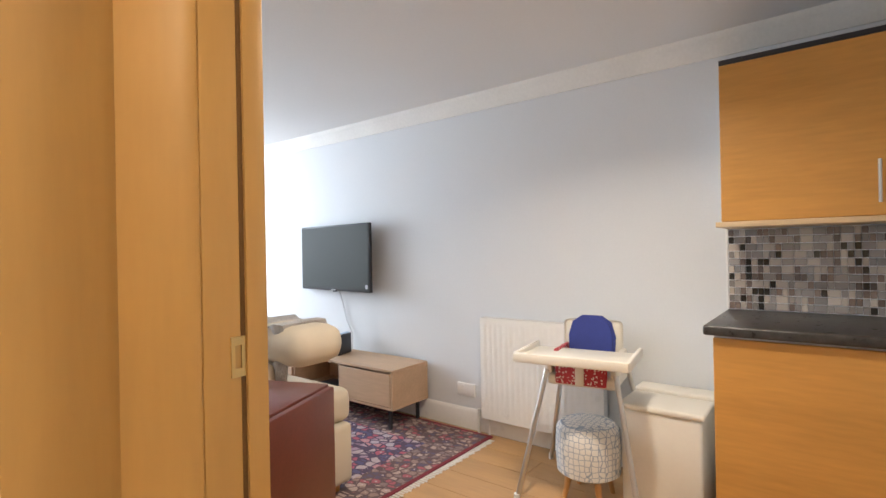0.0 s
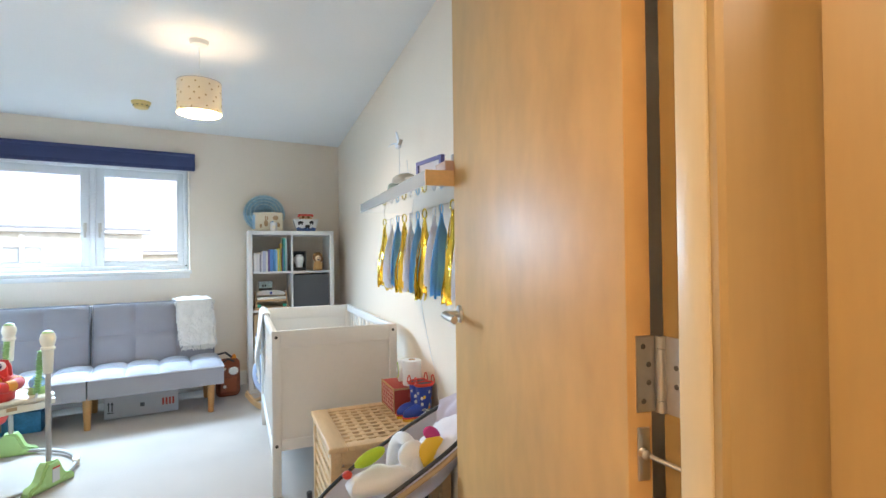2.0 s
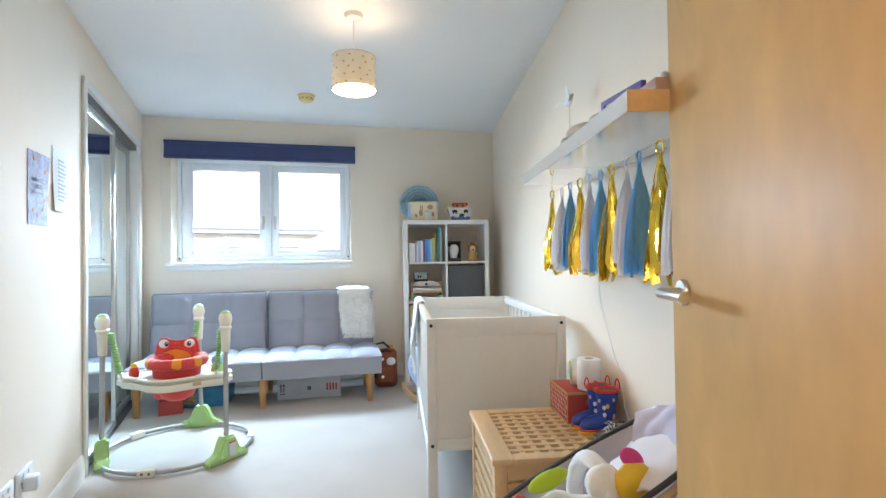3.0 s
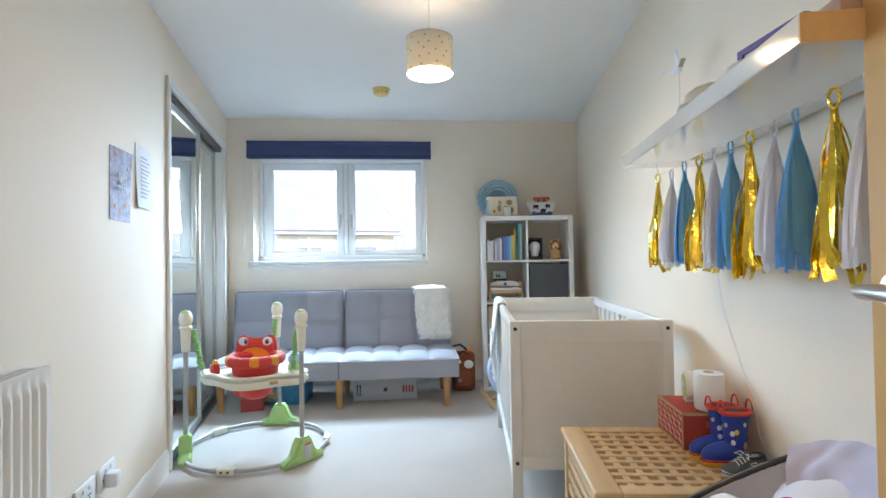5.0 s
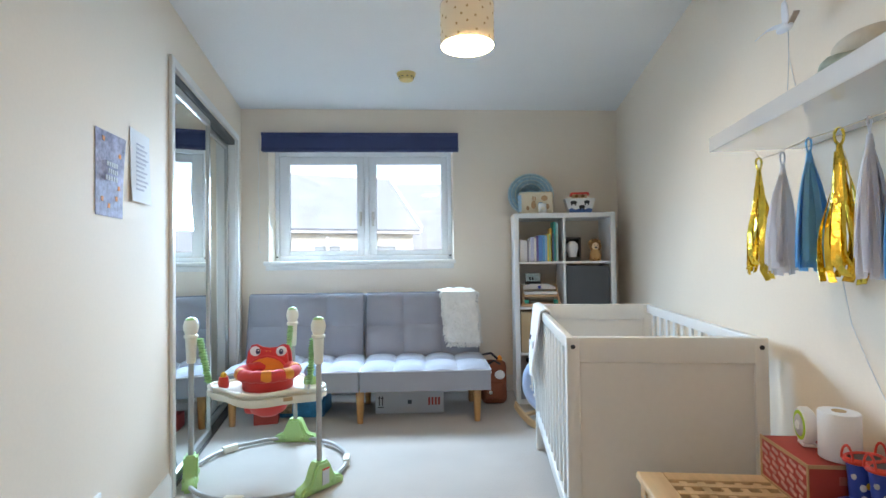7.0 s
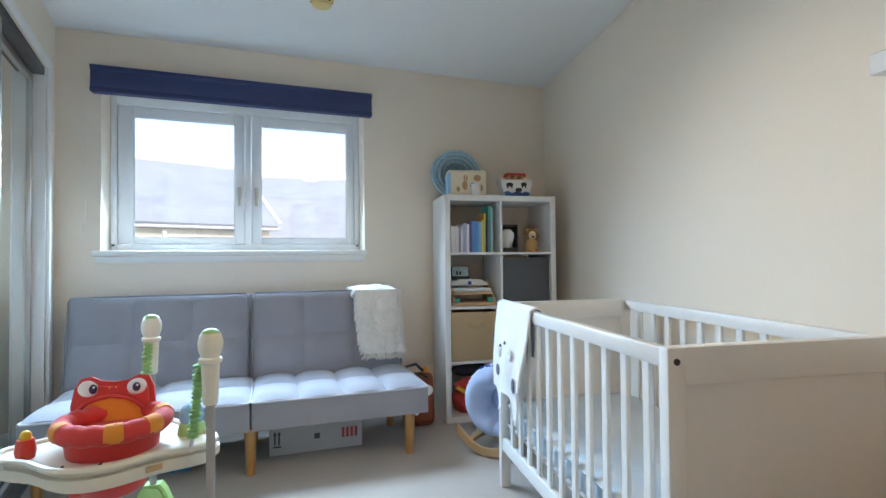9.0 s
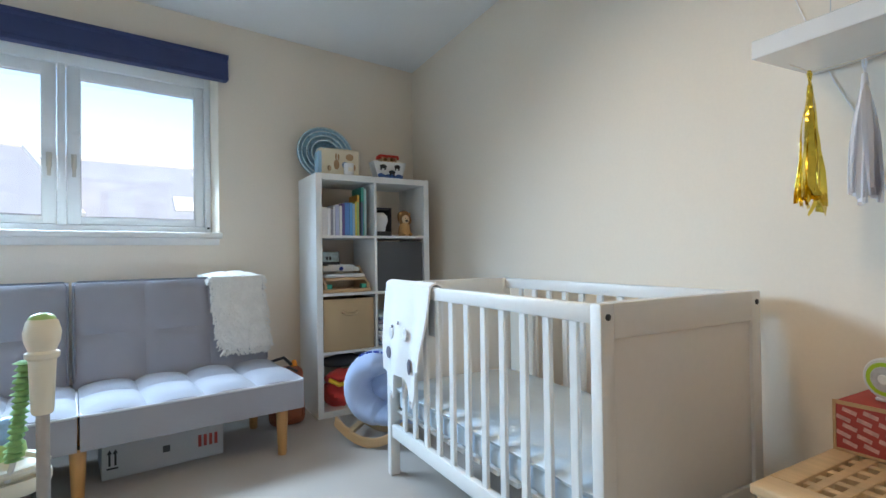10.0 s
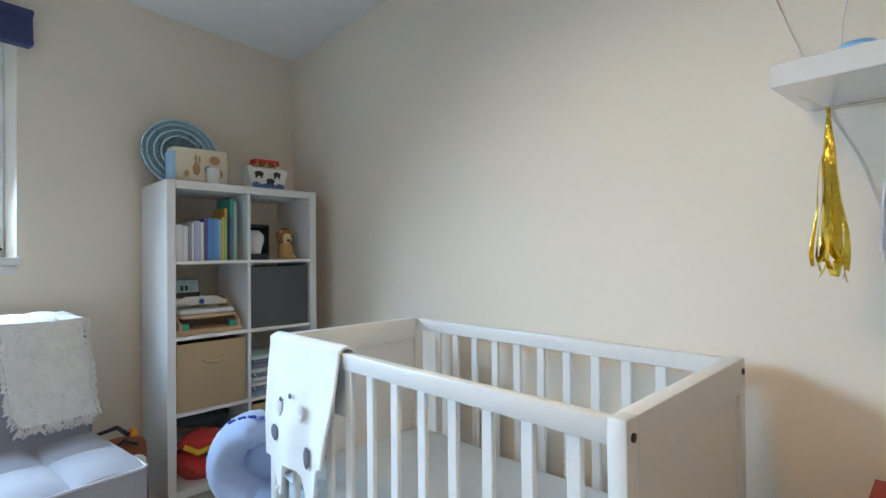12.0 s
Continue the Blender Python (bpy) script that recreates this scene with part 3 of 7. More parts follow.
sill = joined(block(-3.48, -3.40, -2.1, -0.5, 0.8, 0.84), block(-3.48, -3.40, -2.1, -2.05, 0.84, 2.1), block(-3.48, -3.40, -0.55, -0.5, 0.84, 2.1), block(-3.48, -3.40, -2.05, -0.55, 2.06, 2.1))
bmesh.ops.transform(sill, matrix=LIV, verts=sill.verts[:])
structure("window_2", sill, UPVC, "white uPVC living room window frame", "window")
# cornice and skirting of the tv wall
bm = bmesh.new()
prof = [(0, -0.10), (0.012, -0.10), (0.02, -0.085), (0.035, -0.05), (0.06, -0.028), (0.075, -0.015), (0.08, 0), (0, 0)]
ra = [[bm.verts.new((u, -d - 0.0005, LIVCEIL + z - 0.0005)) for d, z in prof] for u in (-3.39, 3.39)]
for i in range(len(prof)):
    j = (i + 1) % len(prof)
    bm.faces.new((ra[0][i], ra[0][j], ra[1][j], ra[1][i]))
bmesh.ops.transform(bm, matrix=LIV, verts=bm.verts[:])
structure("trim_cornice", bm, surface("cornice_paint", (0.76, 0.74, 0.70), 0.7), "moulded plaster cornice", "cornice")
skirting("baseboard", liv(-3.39, 0), liv(1.96, 0), 0.14, GLOSS, [(0, 5.34)])

# ---- cot ----
COT = pose(-0.290, 2.232, 0, 0, 0, 1.5)
cot = thing("cot", COT, "white painted wooden slatted cot with solid end panels", "cot")
CW, CL = 0.667, 1.245


def cot_end(y0, outer):
    y1 = y0 + 0.035
    e = part("end_panel", joined(block(0.045, CW - 0.045, y0 + 0.010, y1 - 0.010, 0.245, 0.775), block(0.0445, CW - 0.0445, y0, y1, 0.765, 0.85, 0.0015),
                                 block(0.0445, CW - 0.0445, y0, y1, 0.235, 0.29, 0.004)), WHITEWOOD, cot)
    for x in (0.0, CW - 0.045):
        part("leg", block(x, x + 0.045, y0, y1, 0, 0.85, 0.004), WHITEWOOD, cot)
        for z in (0.818, 0.262):
            yb = y0 - 0.001 if outer < 0 else y1 + 0.001
            part("bolt", lathe([(0.008, -0.001), (0.008, 0.002), (0.004, 0.0035)], 12, pose(x + 0.0225, yb, z, 90 if outer < 0 else -90)), DARK, e)


cot_end(0.0, -1)
cot_end(CL - 0.035, 1)
slat = None
for x in (0.004, CW - 0.032):
    rail = part("side_rail", block(x, x + 0.028, 0.036, CL - 0.036, 0.80, 0.847, 0.006), WHITEWOOD, cot)
    part("bottom_rail", block(x, x + 0.028, 0.036, CL - 0.036, 0.17, 0.228, 0.006), WHITEWOOD, cot)
    for i in range(11):
        y = 0.103 + i * 0.0995
        if slat is None:
            slat = part("slat", block(-0.007, 0.007, -0.015, 0.015, 0.22, 0.81, 0.003, 1), WHITEWOOD, cot)
            slat.matrix_basis = pose(x + 0.014, y, 0)
        else:
            shared("slat", slat, cot, pose(x + 0.014, y, 0))
for i in range(12):
    part("base_slat", block(0.033, CW - 0.033, 0.06 + i * 0.1, 0.12 + i * 0.1, 0.275, 0.29), WHITEWOOD, cot)


def mattress_top(u, v):
    return Vector((0.036 + u * (CW - 0.072), 0.04 + v * (CL - 0.08), 0.385 + 0.006 * noise.noise((u * 5, v * 9, 0)) - 0.02 * (max(abs(u - .5), abs(v - .5)) > 0.485)))


mat_ob = thing("cot_mattress", COT, "cot mattress in a pale blue fitted sheet", "mattress")
part("mattress_body", block(0.036, CW - 0.036, 0.04, CL - 0.04, 0.2905, 0.37, 0.02, 3), SHEET, mat_ob)
part("fitted_sheet", sheet(mattress_top, 24, 40, -0.02), SHEET, mat_ob)

# blanket with an animal face, hung over the cot's rail
blank = thing("animal_blanket", COT, "white plush blanket with grey animal spots over the cot rail", "blanket")


def drape(u, v):
    """u across along the rail, v from inside over the rail and down outside; two paws hang below the hem."""
    y = 0.815 + 0.405 * u
    L = v * 0.82 - 0.22
    if L > 0.05:
        hem = 0.37 + 0.115 * (math.exp(-((u - 0.26) / 0.085) ** 2) + math.exp(-((u - 0.80) / 0.085) ** 2)) - 0.05 * math.exp(-((u - 0.02) / 0.10) ** 2)
        L = 0.05 + (L - 0.05) * hem / 0.55
    top = 0.852
    if L < -0.02:
        x, z = 0.045 + 0.004, top + L + 0.02
    elif L < 0.05:
        a = (L + 0.02) / 0.07
        x, z = 0.049 - 0.056 * a, top + 0.012 * math.sin(math.pi * a)
    else:
        x, z = -0.007 - 0.02 * min(1, (L - 0.05) * 4), top - (L - 0.05)
    k = max(0, min(1, (L - 0.02) * 3))
    fold = math.sin(u * 11 + 1.5 * L + 1) * 0.012 + 0.007 * noise.noise((u * 5, L * 4, 0.3))
    x -= fold * k + 0.012 * k
    if L > 0.16:
        y = 0.815 + 0.405 * (0.55 + (u - 0.55) * (1 - 0.55 * (L - 0.16)))
    return Vector((x, y, z))


part("fleece", sheet(drape, 60, 60, 0.008), PLUSHWHITE, blank)
SPOT = surface("grey_felt_spot", (0.16, 0.15, 0.19), 0.9, var=0.1, grain=200)
FAINT = surface("pale_grey_print", (0.78, 0.78, 0.80), 0.9, var=0.2, scale=60)


def on_blanket(name, u, v, w, h, mat):
    """A flat printed or sewn patch on the blanket's outer face."""
    p = drape(u, v)
    part(name, ellipsoid(0.0045, w, h, pose(p.x - 0.0065, p.y, p.z)), mat, blank)


on_blanket("ear_patch", 0.84, 0.755, 0.024, 0.026, SPOT)
on_blanket("ear_patch", 0.30, 0.795, 0.015, 0.032, SPOT)
for u, v in ((0.70, 0.63), (0.54, 0.615)):
    on_blanket("eye", u, v, 0.006, 0.008, SPOT)
for u, v in ((0.72, 0.66), (0.40, 0.68)):
    on_blanket("cheek", u, v, 0.020, 0.026, FAINT)
for u in (0.26, 0.80):
    on_blanket("paw_stitch", u, 0.965, 0.007, 0.009, FAINT)

def crumple(rx, ry, rz, seed, m):
    bm = ellipsoid(rx, ry, rz, None, 24)
    for v in bm.verts:
        k = 1 + 0.35 * noise.noise(v.co * 14 + Vector((seed, seed, 0)))
        v.co = Vector((v.co.x * k, v.co.y * k, max(-rz * 0.85, v.co.z * k)))
    bmesh.ops.transform(bm, matrix=m, verts=bm.verts[:])
    return bm


# ---- cube shelving ----
KAL = pose(-0.413, 4.352, 0, 0, 0, 2.6)
kal = thing("cube_shelving", KAL, "tall white eight-cube shelving unit, half filled with toys and books", "shelving")
KW, KH, KD = 0.77, 1.47, 0.385
for x in (0, KW - 0.038):
    part("side", block(x, x + 0.038, 0, KD, 0, KH, 0.0015, 1), MELAMINE, kal)
for z in (0, KH - 0.038):
    part("board", block(0.0385, KW - 0.0385, 0.0005, KD, z, z + 0.038, 0.0015, 1), MELAMINE, kal)
CELL = [0.038 + i * 0.3527 for i in range(4)]
for z in CELL[1:]:
    part("shelf", block(0.0385, KW - 0.0385, 0.004, KD - 0.002, z - 0.0165, z - 0.0005, 0.001, 1), MELAMINE, kal)
for z in CELL:
    part("divider", block(KW / 2 - 0.008, KW / 2 + 0.008, 0.0045, KD - 0.002, z, z + 0.3355, 0.001, 1), MELAMINE, kal)


def fabric_bin(col, row, mat, label, tab=True):
    x = 0.045 + col * 0.355
    b = thing("storage_bin", KAL @ pose(x, 0.015, CELL[row]), label, "storage box")
    part("body", joined(block(0, 0.325, 0, 0.012, 0, 0.315, 0.003), block(0, 0.325, 0.33, 0.342, 0, 0.315, 0.003), block(0, 0.012, 0.0125, 0.3295, 0, 0.315, 0.003),
                        block(0.313, 0.325, 0.0125, 0.3295, 0, 0.315, 0.003), block(0.0125, 0.3125, 0.0125, 0.3295, 0, 0.01)), mat, b)
    if tab:
        part("handle", tube([(0.115, -0.002, 0.235), (0.13, -0.016, 0.222), (0.165, -0.02, 0.217), (0.20, -0.016, 0.222), (0.215, -0.002, 0.235)], 0.008, 8), mat, b)


fabric_bin(1, 2, CHARCOAL, "charcoal grey felt cube bin in the shelving", False)
fabric_bin(0, 1, TAN, "tan canvas cube bin with a loop handle")
fabric_bin(1, 0, TAN, "tan canvas cube bin low in the shelving")

# books in the top left cube
x = 0.048
cols = [(0.78, 0.78, 0.80), (0.75, 0.76, 0.80), (0.30, 0.30, 0.36), (0.72, 0.74, 0.80), (0.45, 0.48, 0.66), (0.78, 0.78, 0.76), (0.14, 0.10, 0.30), (0.10, 0.25, 0.60), (0.12, 0.36, 0.66), (0.30, 0.50, 0.70),
        (0.70, 0.55, 0.10), (0.35, 0.55, 0.20), (0.75, 0.42, 0.08), (0.10, 0.16, 0.30), (0.05, 0.36, 0.30), (0.45, 0.62, 0.62)]
hts = [.17, .165, .16, .18, .19, .185, .20, .205, .205, .20, .215, .21, .26, .215, .31, .30]
wid = [.030, .022, .014, .012, .026, .016, .016, .030, .018, .016, .012, .012, .014, .012, .018, .016]
for i, (c, h, w) in enumerate(zip(cols, hts, wid)):
    m = surface("book_cover", c, 0.5, var=0.06, grain=90)
    bk = thing("book", KAL @ pose(x, 0.03 if h < .25 else 0.06, CELL[3]), "upright children's book with a coloured spine", "book", "books in the shelving")
    dd = 0.15 + 0.01 * (i % 3)
    part("cover", joined(block(0, 0.002, 0, dd, 0, h), block(w - 0.003, w - 0.001, 0, dd, 0, h), block(0.002, w - 0.003, 0, 0.002, 0, h)), m, bk)
    part("pages", block(0.0022, w - 0.0032, 0.003, dd - 0.004, 0.003, h - 0.004), PAPER, bk)
    x += w + 0.001

# boxed night light and lion in the top right cube
nl = thing("boxed_night_light", KAL @ pose(0.40, 0.06, CELL[3]), "dark boxed toy light with a clear window", "boxed toy")
part("box", joined(block(0, 0.12, 0.08, 0.13, 0, 0.185, 0.002), block(0, 0.006, 0, 0.0795, 0, 0.185), block(0.114, 0.12, 0, 0.0795, 0, 0.185), block(0.0065, 0.1135, 0, 0.0795, 0, 0.03), block(0.0065, 0.1135, 0, 0.0795, 0.175, 0.185)), DARK, nl)
part("light", joined(lathe([(0.03, 0.031), (0.035, 0.06), (0.048, 0.10), (0.045, 0.13), (0.02, 0.155)], 20, pose(0.06, 0.04, 0))), PLUSHWHITE, nl)
lion = thing("toy_lion", KAL @ pose(0.635, 0.10, CELL[3]), "small tan toy lion with a brown mane", "toy")
LIONTAN, MANE = surface("lion_tan", (0.60, 0.34, 0.13), 0.8, grain=200), surface("lion_mane", (0.26, 0.13, 0.05), 0.95, var=0.3, scale=40, grain=200, bump=0.8)
part("body", joined(lathe([(0.042, 0), (0.045, 0.02), (0.036, 0.07), (0.022, 0.10)], 20), ellipsoid(0.014, 0.03, 0.012, pose(-0.022, -0.035, 0.012)), ellipsoid(0.014, 0.03, 0.012, pose(0.022, -0.035, 0.012))), LIONTAN, lion)
part("mane", crumple(0.050, 0.024, 0.050, 3.1, pose(0, 0.002, 0.122)), MANE, lion)
for sx in (-1, 1):
    part("ear", ellipsoid(0.011, 0.007, 0.011, pose(sx * 0.032, -0.008, 0.152)), LIONTAN, lion)
    part("eye", ellipsoid(0.003, 0.003, 0.004, pose(sx * 0.010, -0.036, 0.120)), DARK, lion)
part("muzzle", ellipsoid(0.011, 0.007, 0.008, pose(0, -0.036, 0.104)), DARK, lion)
part("face", ellipsoid(0.027, 0.022, 0.030, pose(0, -0.018, 0.114)), surface("lion_face", (0.74, 0.56, 0.36), 0.8), lion)
part("tail", tube([(0.03, 0.03, 0.02), (0.055, 0.03, 0.04), (0.05, 0.03, 0.08)], 0.006, 6), LIONTAN, lion)

# wooden toy piano with a small calendar on it
toy = thing("toy_piano", KAL @ pose(0.05, 0.04, CELL[2]), "wooden toy piano with white and mint parts", "toy")
WOODTOY = wood("plain_toy_wood", (0.62, 0.42, 0.24), "x", 0.5, 0.12)
part("base", block(0, 0.315, 0, 0.24, 0, 0.022, 0.004), WOODTOY, toy)
part("side", prism([(0, 0.03), (0.24, 0.03), (0.24, 0.17), (0.16, 0.17), (0.07, 0.09), (0.0, 0.06)], 0.0, 0.014, pose(0.012, 0, -0.008, 90, 0, 90)), WOODTOY, toy)
part("side", prism([(0, 0.03), (0.24, 0.03), (0.24, 0.17), (0.16, 0.17), (0.07, 0.09), (0.0, 0.06)], 0.0, 0.014, pose(0.288, 0, -0.008, 90, 0, 90)), WOODTOY, toy)
part("shelf", block(0.0265, 0.2875, 0.01, 0.23, 0.075, 0.09, 0.003), WOODTOY, toy)
part("paper_roll", block(0.0275, 0.2865, 0.03, 0.10, 0.091, 0.115, 0.01), PAPER, toy)
part("front_panel", prism([(0.03, 0.0), (0.285, 0.0), (0.285, 0.02), (0.23, 0.045), (0.085, 0.045), (0.03, 0.02)], 0, 0.012, pose(0, 0.135, 0.125, 80, 0, 0)), WHITE, toy)
part("badge", lathe([(0.013, 0), (0.013, 0.004)], 16, pose(0.157, 0.118, 0.145, 80, 0, 0)), BLUE, toy)
for xx in (0.03, 0.255):
    part("corner_block", block(xx, xx + 0.033, 0.012, 0.05, 0.023, 0.05, 0.003), surface("mint_paint", (0.05, 0.42, 0.32), 0.5), toy)
cal = thing("framed_card", KAL @ pose(0.10, 0.225, CELL[2] + 0.165, -14, 0, 4), "small dark-framed printed card propped on the toy", "card")
part("frame", block(0, 0.13, 0, 0.01, 0.0, 0.095, 0.002), DARK, cal)
part("print", block(0.006, 0.124, -0.002, -0.0003, 0.025, 0.09), surface("pale_print", (0.48, 0.60, 0.60), 0.5, var=0.3, scale=30), cal)
for i in range(2):
    part("figure", block(0.034 + i * 0.022, 0.048 + i * 0.022, -0.0035, -0.0022, 0.035, 0.06, 0.001), DARK, cal)

# folded clothes and bags of toys
random.seed(4)
for i in range(9):
    c = random.choice([(0.70, 0.72, 0.76), (0.30, 0.40, 0.52), (0.55, 0.68, 0.66), (0.72, 0.72, 0.70), (0.28, 0.26, 0.34)])
    fc = thing("folded_garment", KAL @ pose(0.405 + random.uniform(0, .012), 0.03, CELL[1] + 0.0005 + i * 0.023), "folded child's garment in a neat pile", "clothes", "pile of folded clothes")
    part("cloth", block(0, 0.30, 0, 0.25, 0, 0.0225, 0.010, 3), checks("printed_cotton", c, (0.20, 0.24, 0.34), 60) if i % 3 == 1 else surface("folded_cotton", c, 0.9, var=0.1, grain=200), fc)


for i, (xx, yy, rx, ry, rz, zz, mt, lb) in enumerate(((0.13, 0.13, 0.075, 0.10, 0.08, 0.068, RED, "red"), (0.27, 0.14, 0.085, 0.11, 0.06, 0.051, TEAL, "teal"), (0.17, 0.12, 0.11, 0.09, 0.05, 0.175, RED, "red and yellow"), (0.22, 0.24, 0.14, 0.06, 0.04, 0.245, CHARCOAL, "dark grey"))):
    bg = thing("toy_bag", KAL @ pose(xx + 0.02, yy, CELL[0] + zz), lb + " crumpled cloth bag stuffed in the lowest cube", "bag")
    part("cloth", crumple(rx, ry, rz, i * 7.3, Matrix()), mt, bg)
    if i == 2:
        part("trim", tube([(-0.10, -0.06, 0.0), (-0.05, -0.095, -0.03), (0.02, -0.10, -0.02), (0.09, -0.05, 0.01)], 0.014, 8), YELLOW, bg)

# on top of the shelving
fan = thing("paper_fan", KAL @ pose(0.165, 0.285, KH, -10, 0, 0) @ Matrix.Scale(0.95, 4), "round light blue pleated paper fan leaning on the wall", "decoration")
bm = bmesh.new()
nseg, rads = 96, (0.03, 0.06, 0.09, 0.12, 0.15, 0.175, 0.20)
rings = [[bm.verts.new((r * math.cos(2 * math.pi * i / nseg), (0.010 if (i + k) % 2 else -0.004) * (1 if k % 2 else 0.5), 0.196 + 0.97 * r * math.sin(2 * math.pi * i / nseg))) for i in range(nseg)] for k, r in enumerate(rads)]
for a, b in zip(rings, rings[1:]):
    for i in range(nseg):
        bm.faces.new((a[i], a[(i + 1) % nseg], b[(i + 1) % nseg], b[i]))
bm.faces.new(rings[0])
bmesh.ops.solidify(bm, geom=bm.faces[:], thickness=0.004)
part("pleats", bm, surface("fan_blue_paper", (0.44, 0.72, 0.90), 0.8, var=0.22, scale=30), fan)
for r in (0.10, 0.135, 0.168, 0.193):
    part("pleat_ring", tube([(r * math.cos(a * math.pi / 24), -0.009 + 0.003 * (a % 2), 0.196 + 0.97 * r * math.sin(a * math.pi / 24)) for a in range(48)], 0.0055, 6, True), surface("white_blue_ring", (0.64, 0.82, 0.90), 0.8, var=0.2, scale=60), fan)
kb = thing("keepsake_box", KAL @ pose(0.048, 0.10, KH, 0, 0, -3), "cream keepsake suitcase with a rabbit picture and blue edge", "box")
part("body", block(0, 0.27, 0, 0.085, 0, 0.18, 0.022, 4), surface("cream_printed_card", (0.76, 0.68, 0.52), 0.6, var=0.06), kb)
part("band", block(-0.002, 0.022, -0.001, 0.086, 0.02, 0.155, 0.004), surface("pale_blue_card", (0.36, 0.60, 0.82), 0.6), kb)
RAB = surface("rabbit_brown", (0.48, 0.30, 0.16), 0.8)
for xx, zz, a, b in ((0.115, 0.075, 0.018, 0.032), (0.112, 0.125, 0.006, 0.022), (0.128, 0.122, 0.006, 0.02), (0.20, 0.125, 0.026, 0.022), (0.17, 0.075, 0.02, 0.02), (0.07, 0.05, 0.012, 0.018), (0.225, 0.06, 0.014, 0.022)):
    part("printed_figure", ellipsoid(a, 0.0015, b, pose(xx, -0.0005, zz)), RAB if xx != 0.17 else surface("jacket_blue", (0.22, 0.38, 0.58), 0.8), kb)
cand = thing("white_candle", KAL @ pose(0.228, 0.055, KH), "small white candle jar on the shelving", "candle")
part("jar", lathe([(0.028, 0), (0.031, 0.004), (0.031, 0.078), (0.027, 0.08), (0.026, 0.07)], 24), WHITE, cand)
part("label", block(-0.014, 0.014, -0.0325, -0.0305, 0.025, 0.05, 0.0005), CREAMPLASTIC, cand)
ark = thing("toy_ark", KAL @ pose(0.525, 0.12, KH), "white wooden toy ark with black animals and a red roof", "toy")
part("hull", prism([(-0.085, 0), (0.085, 0), (0.118, 0.118), (-0.118, 0.118)], -0.045, 0.045, pose(0, 0, 0, 90, 0, 0), 0.003), WHITE, ark)
part("waves", prism([(-0.083, 0.001), (0.083, 0.001), (0.092, 0.03), (0.06, 0.04), (0.035, 0.028), (0.0, 0.04), (-0.04, 0.028), (-0.07, 0.042), (-0.092, 0.03)], 0.0455, 0.048, pose(0, 0, 0, 90, 0, 0)), surface("wave_blue", (0.08, 0.16, 0.42), 0.6, var=0.4, scale=60), ark)
for xx, zz, w in ((-0.052, 0.085, 0.026), (0.05, 0.088, 0.022), (0.012, 0.05, 0.024)):
    part("animal", joined(ellipsoid(w, 0.0025, 0.014, pose(xx, -0.0465, zz)), block(xx - w * .8, xx - w * .4, -0.049, -0.0455, zz - 0.024, zz - 0.005), block(xx + w * .3, xx + w * .7, -0.049, -0.0455, zz - 0.024, zz - 0.005)), DARK, ark)
part("cabin", joined(block(-0.055, 0.055, -0.03, 0.03, 0.1185, 0.126), *[block(a - 0.004, a + 0.004, -0.028, -0.02, 0.126, 0.152) for a in (-0.05, 0.0, 0.05)], block(-0.055, 0.055, 0.015, 0.03, 0.126, 0.152)), WOODTOY, ark)
for a in (-0.025, 0.025):
    part("animal_head", ellipsoid(0.013, 0.01, 0.012, pose(a, -0.02, 0.138)), MANE, ark)
part("roof", joined(block(-0.068, 0.068, -0.036, 0.036, 0.152, 0.166, 0.004), block(-0.07, -0.056, -0.036, 0.036, 0.140, 0.156, 0.003), block(0.056, 0.07, -0.036, 0.036, 0.140, 0.156, 0.003)), REDPLASTIC, ark)

# ---- sofa bed ----
SOF = pose(-2.40, 3.62, 0, 0, 0, 8.76)
sofa = thing("sofa_bed", SOF, "grey tufted fabric sofa bed on beech legs", "sofa")


def cushion(x0, x1, y0, y1, z0, z1, nx, ny, puff, m=None, rnd=0.02):
    """A padded slab with tufted squares on its top."""
    bm = bmesh.new()
    U, V = nx * 10, ny * 8
    def h(u, v):
        a = abs(math.sin(math.pi * u * nx)) ** 0.45
        b = abs(math.sin(math.pi * v * ny)) ** 0.45
        return puff * (0.35 * a + 0.35 * b + 0.3 * a * b) + 0.003 * noise.noise((u * 7, v * 7, x0))
    top = [[bm.verts.new((x0 + (x1 - x0) * i / U, y0 + (y1 - y0) * j / V, z1 - puff + h(i / U, j / V))) for j in range(V + 1)] for i in range(U + 1)]
    bot = [[bm.verts.new((x0 + (x1 - x0) * i / U, y0 + (y1 - y0) * j / V, z0)) for j in range(V + 1)] for i in range(U + 1)]
    for i in range(U):
        for j in range(V):
            bm.faces.new((top[i][j], top[i + 1][j], top[i + 1][j + 1], top[i][j + 1]))
            bm.faces.new((bot[i][j], bot[i][j + 1], bot[i + 1][j + 1], bot[i + 1][j]))
    for i in range(U):
        bm.faces.new((top[i][0], bot[i][0], bot[i + 1][0], top[i + 1][0]))
        bm.faces.new((top[i][V], top[i + 1][V], bot[i + 1][V], bot[i][V]))
    for j in range(V):
        bm.faces.new((top[0][j], top[0][j + 1], bot[0][j + 1], bot[0][j]))
        bm.faces.new((top[U][j], bot[U][j], bot[U][j + 1], top[U][j + 1]))
    ed = [e for e in bm.edges if e.is_manifold and abs(e.calc_face_angle(0)) > 1.2]
    bmesh.ops.bevel(bm, geom=ed, offset=rnd, segments=3, affect="EDGES")
    if m is not None:
        bmesh.ops.transform(bm, matrix=m, verts=bm.verts[:])
    return bm


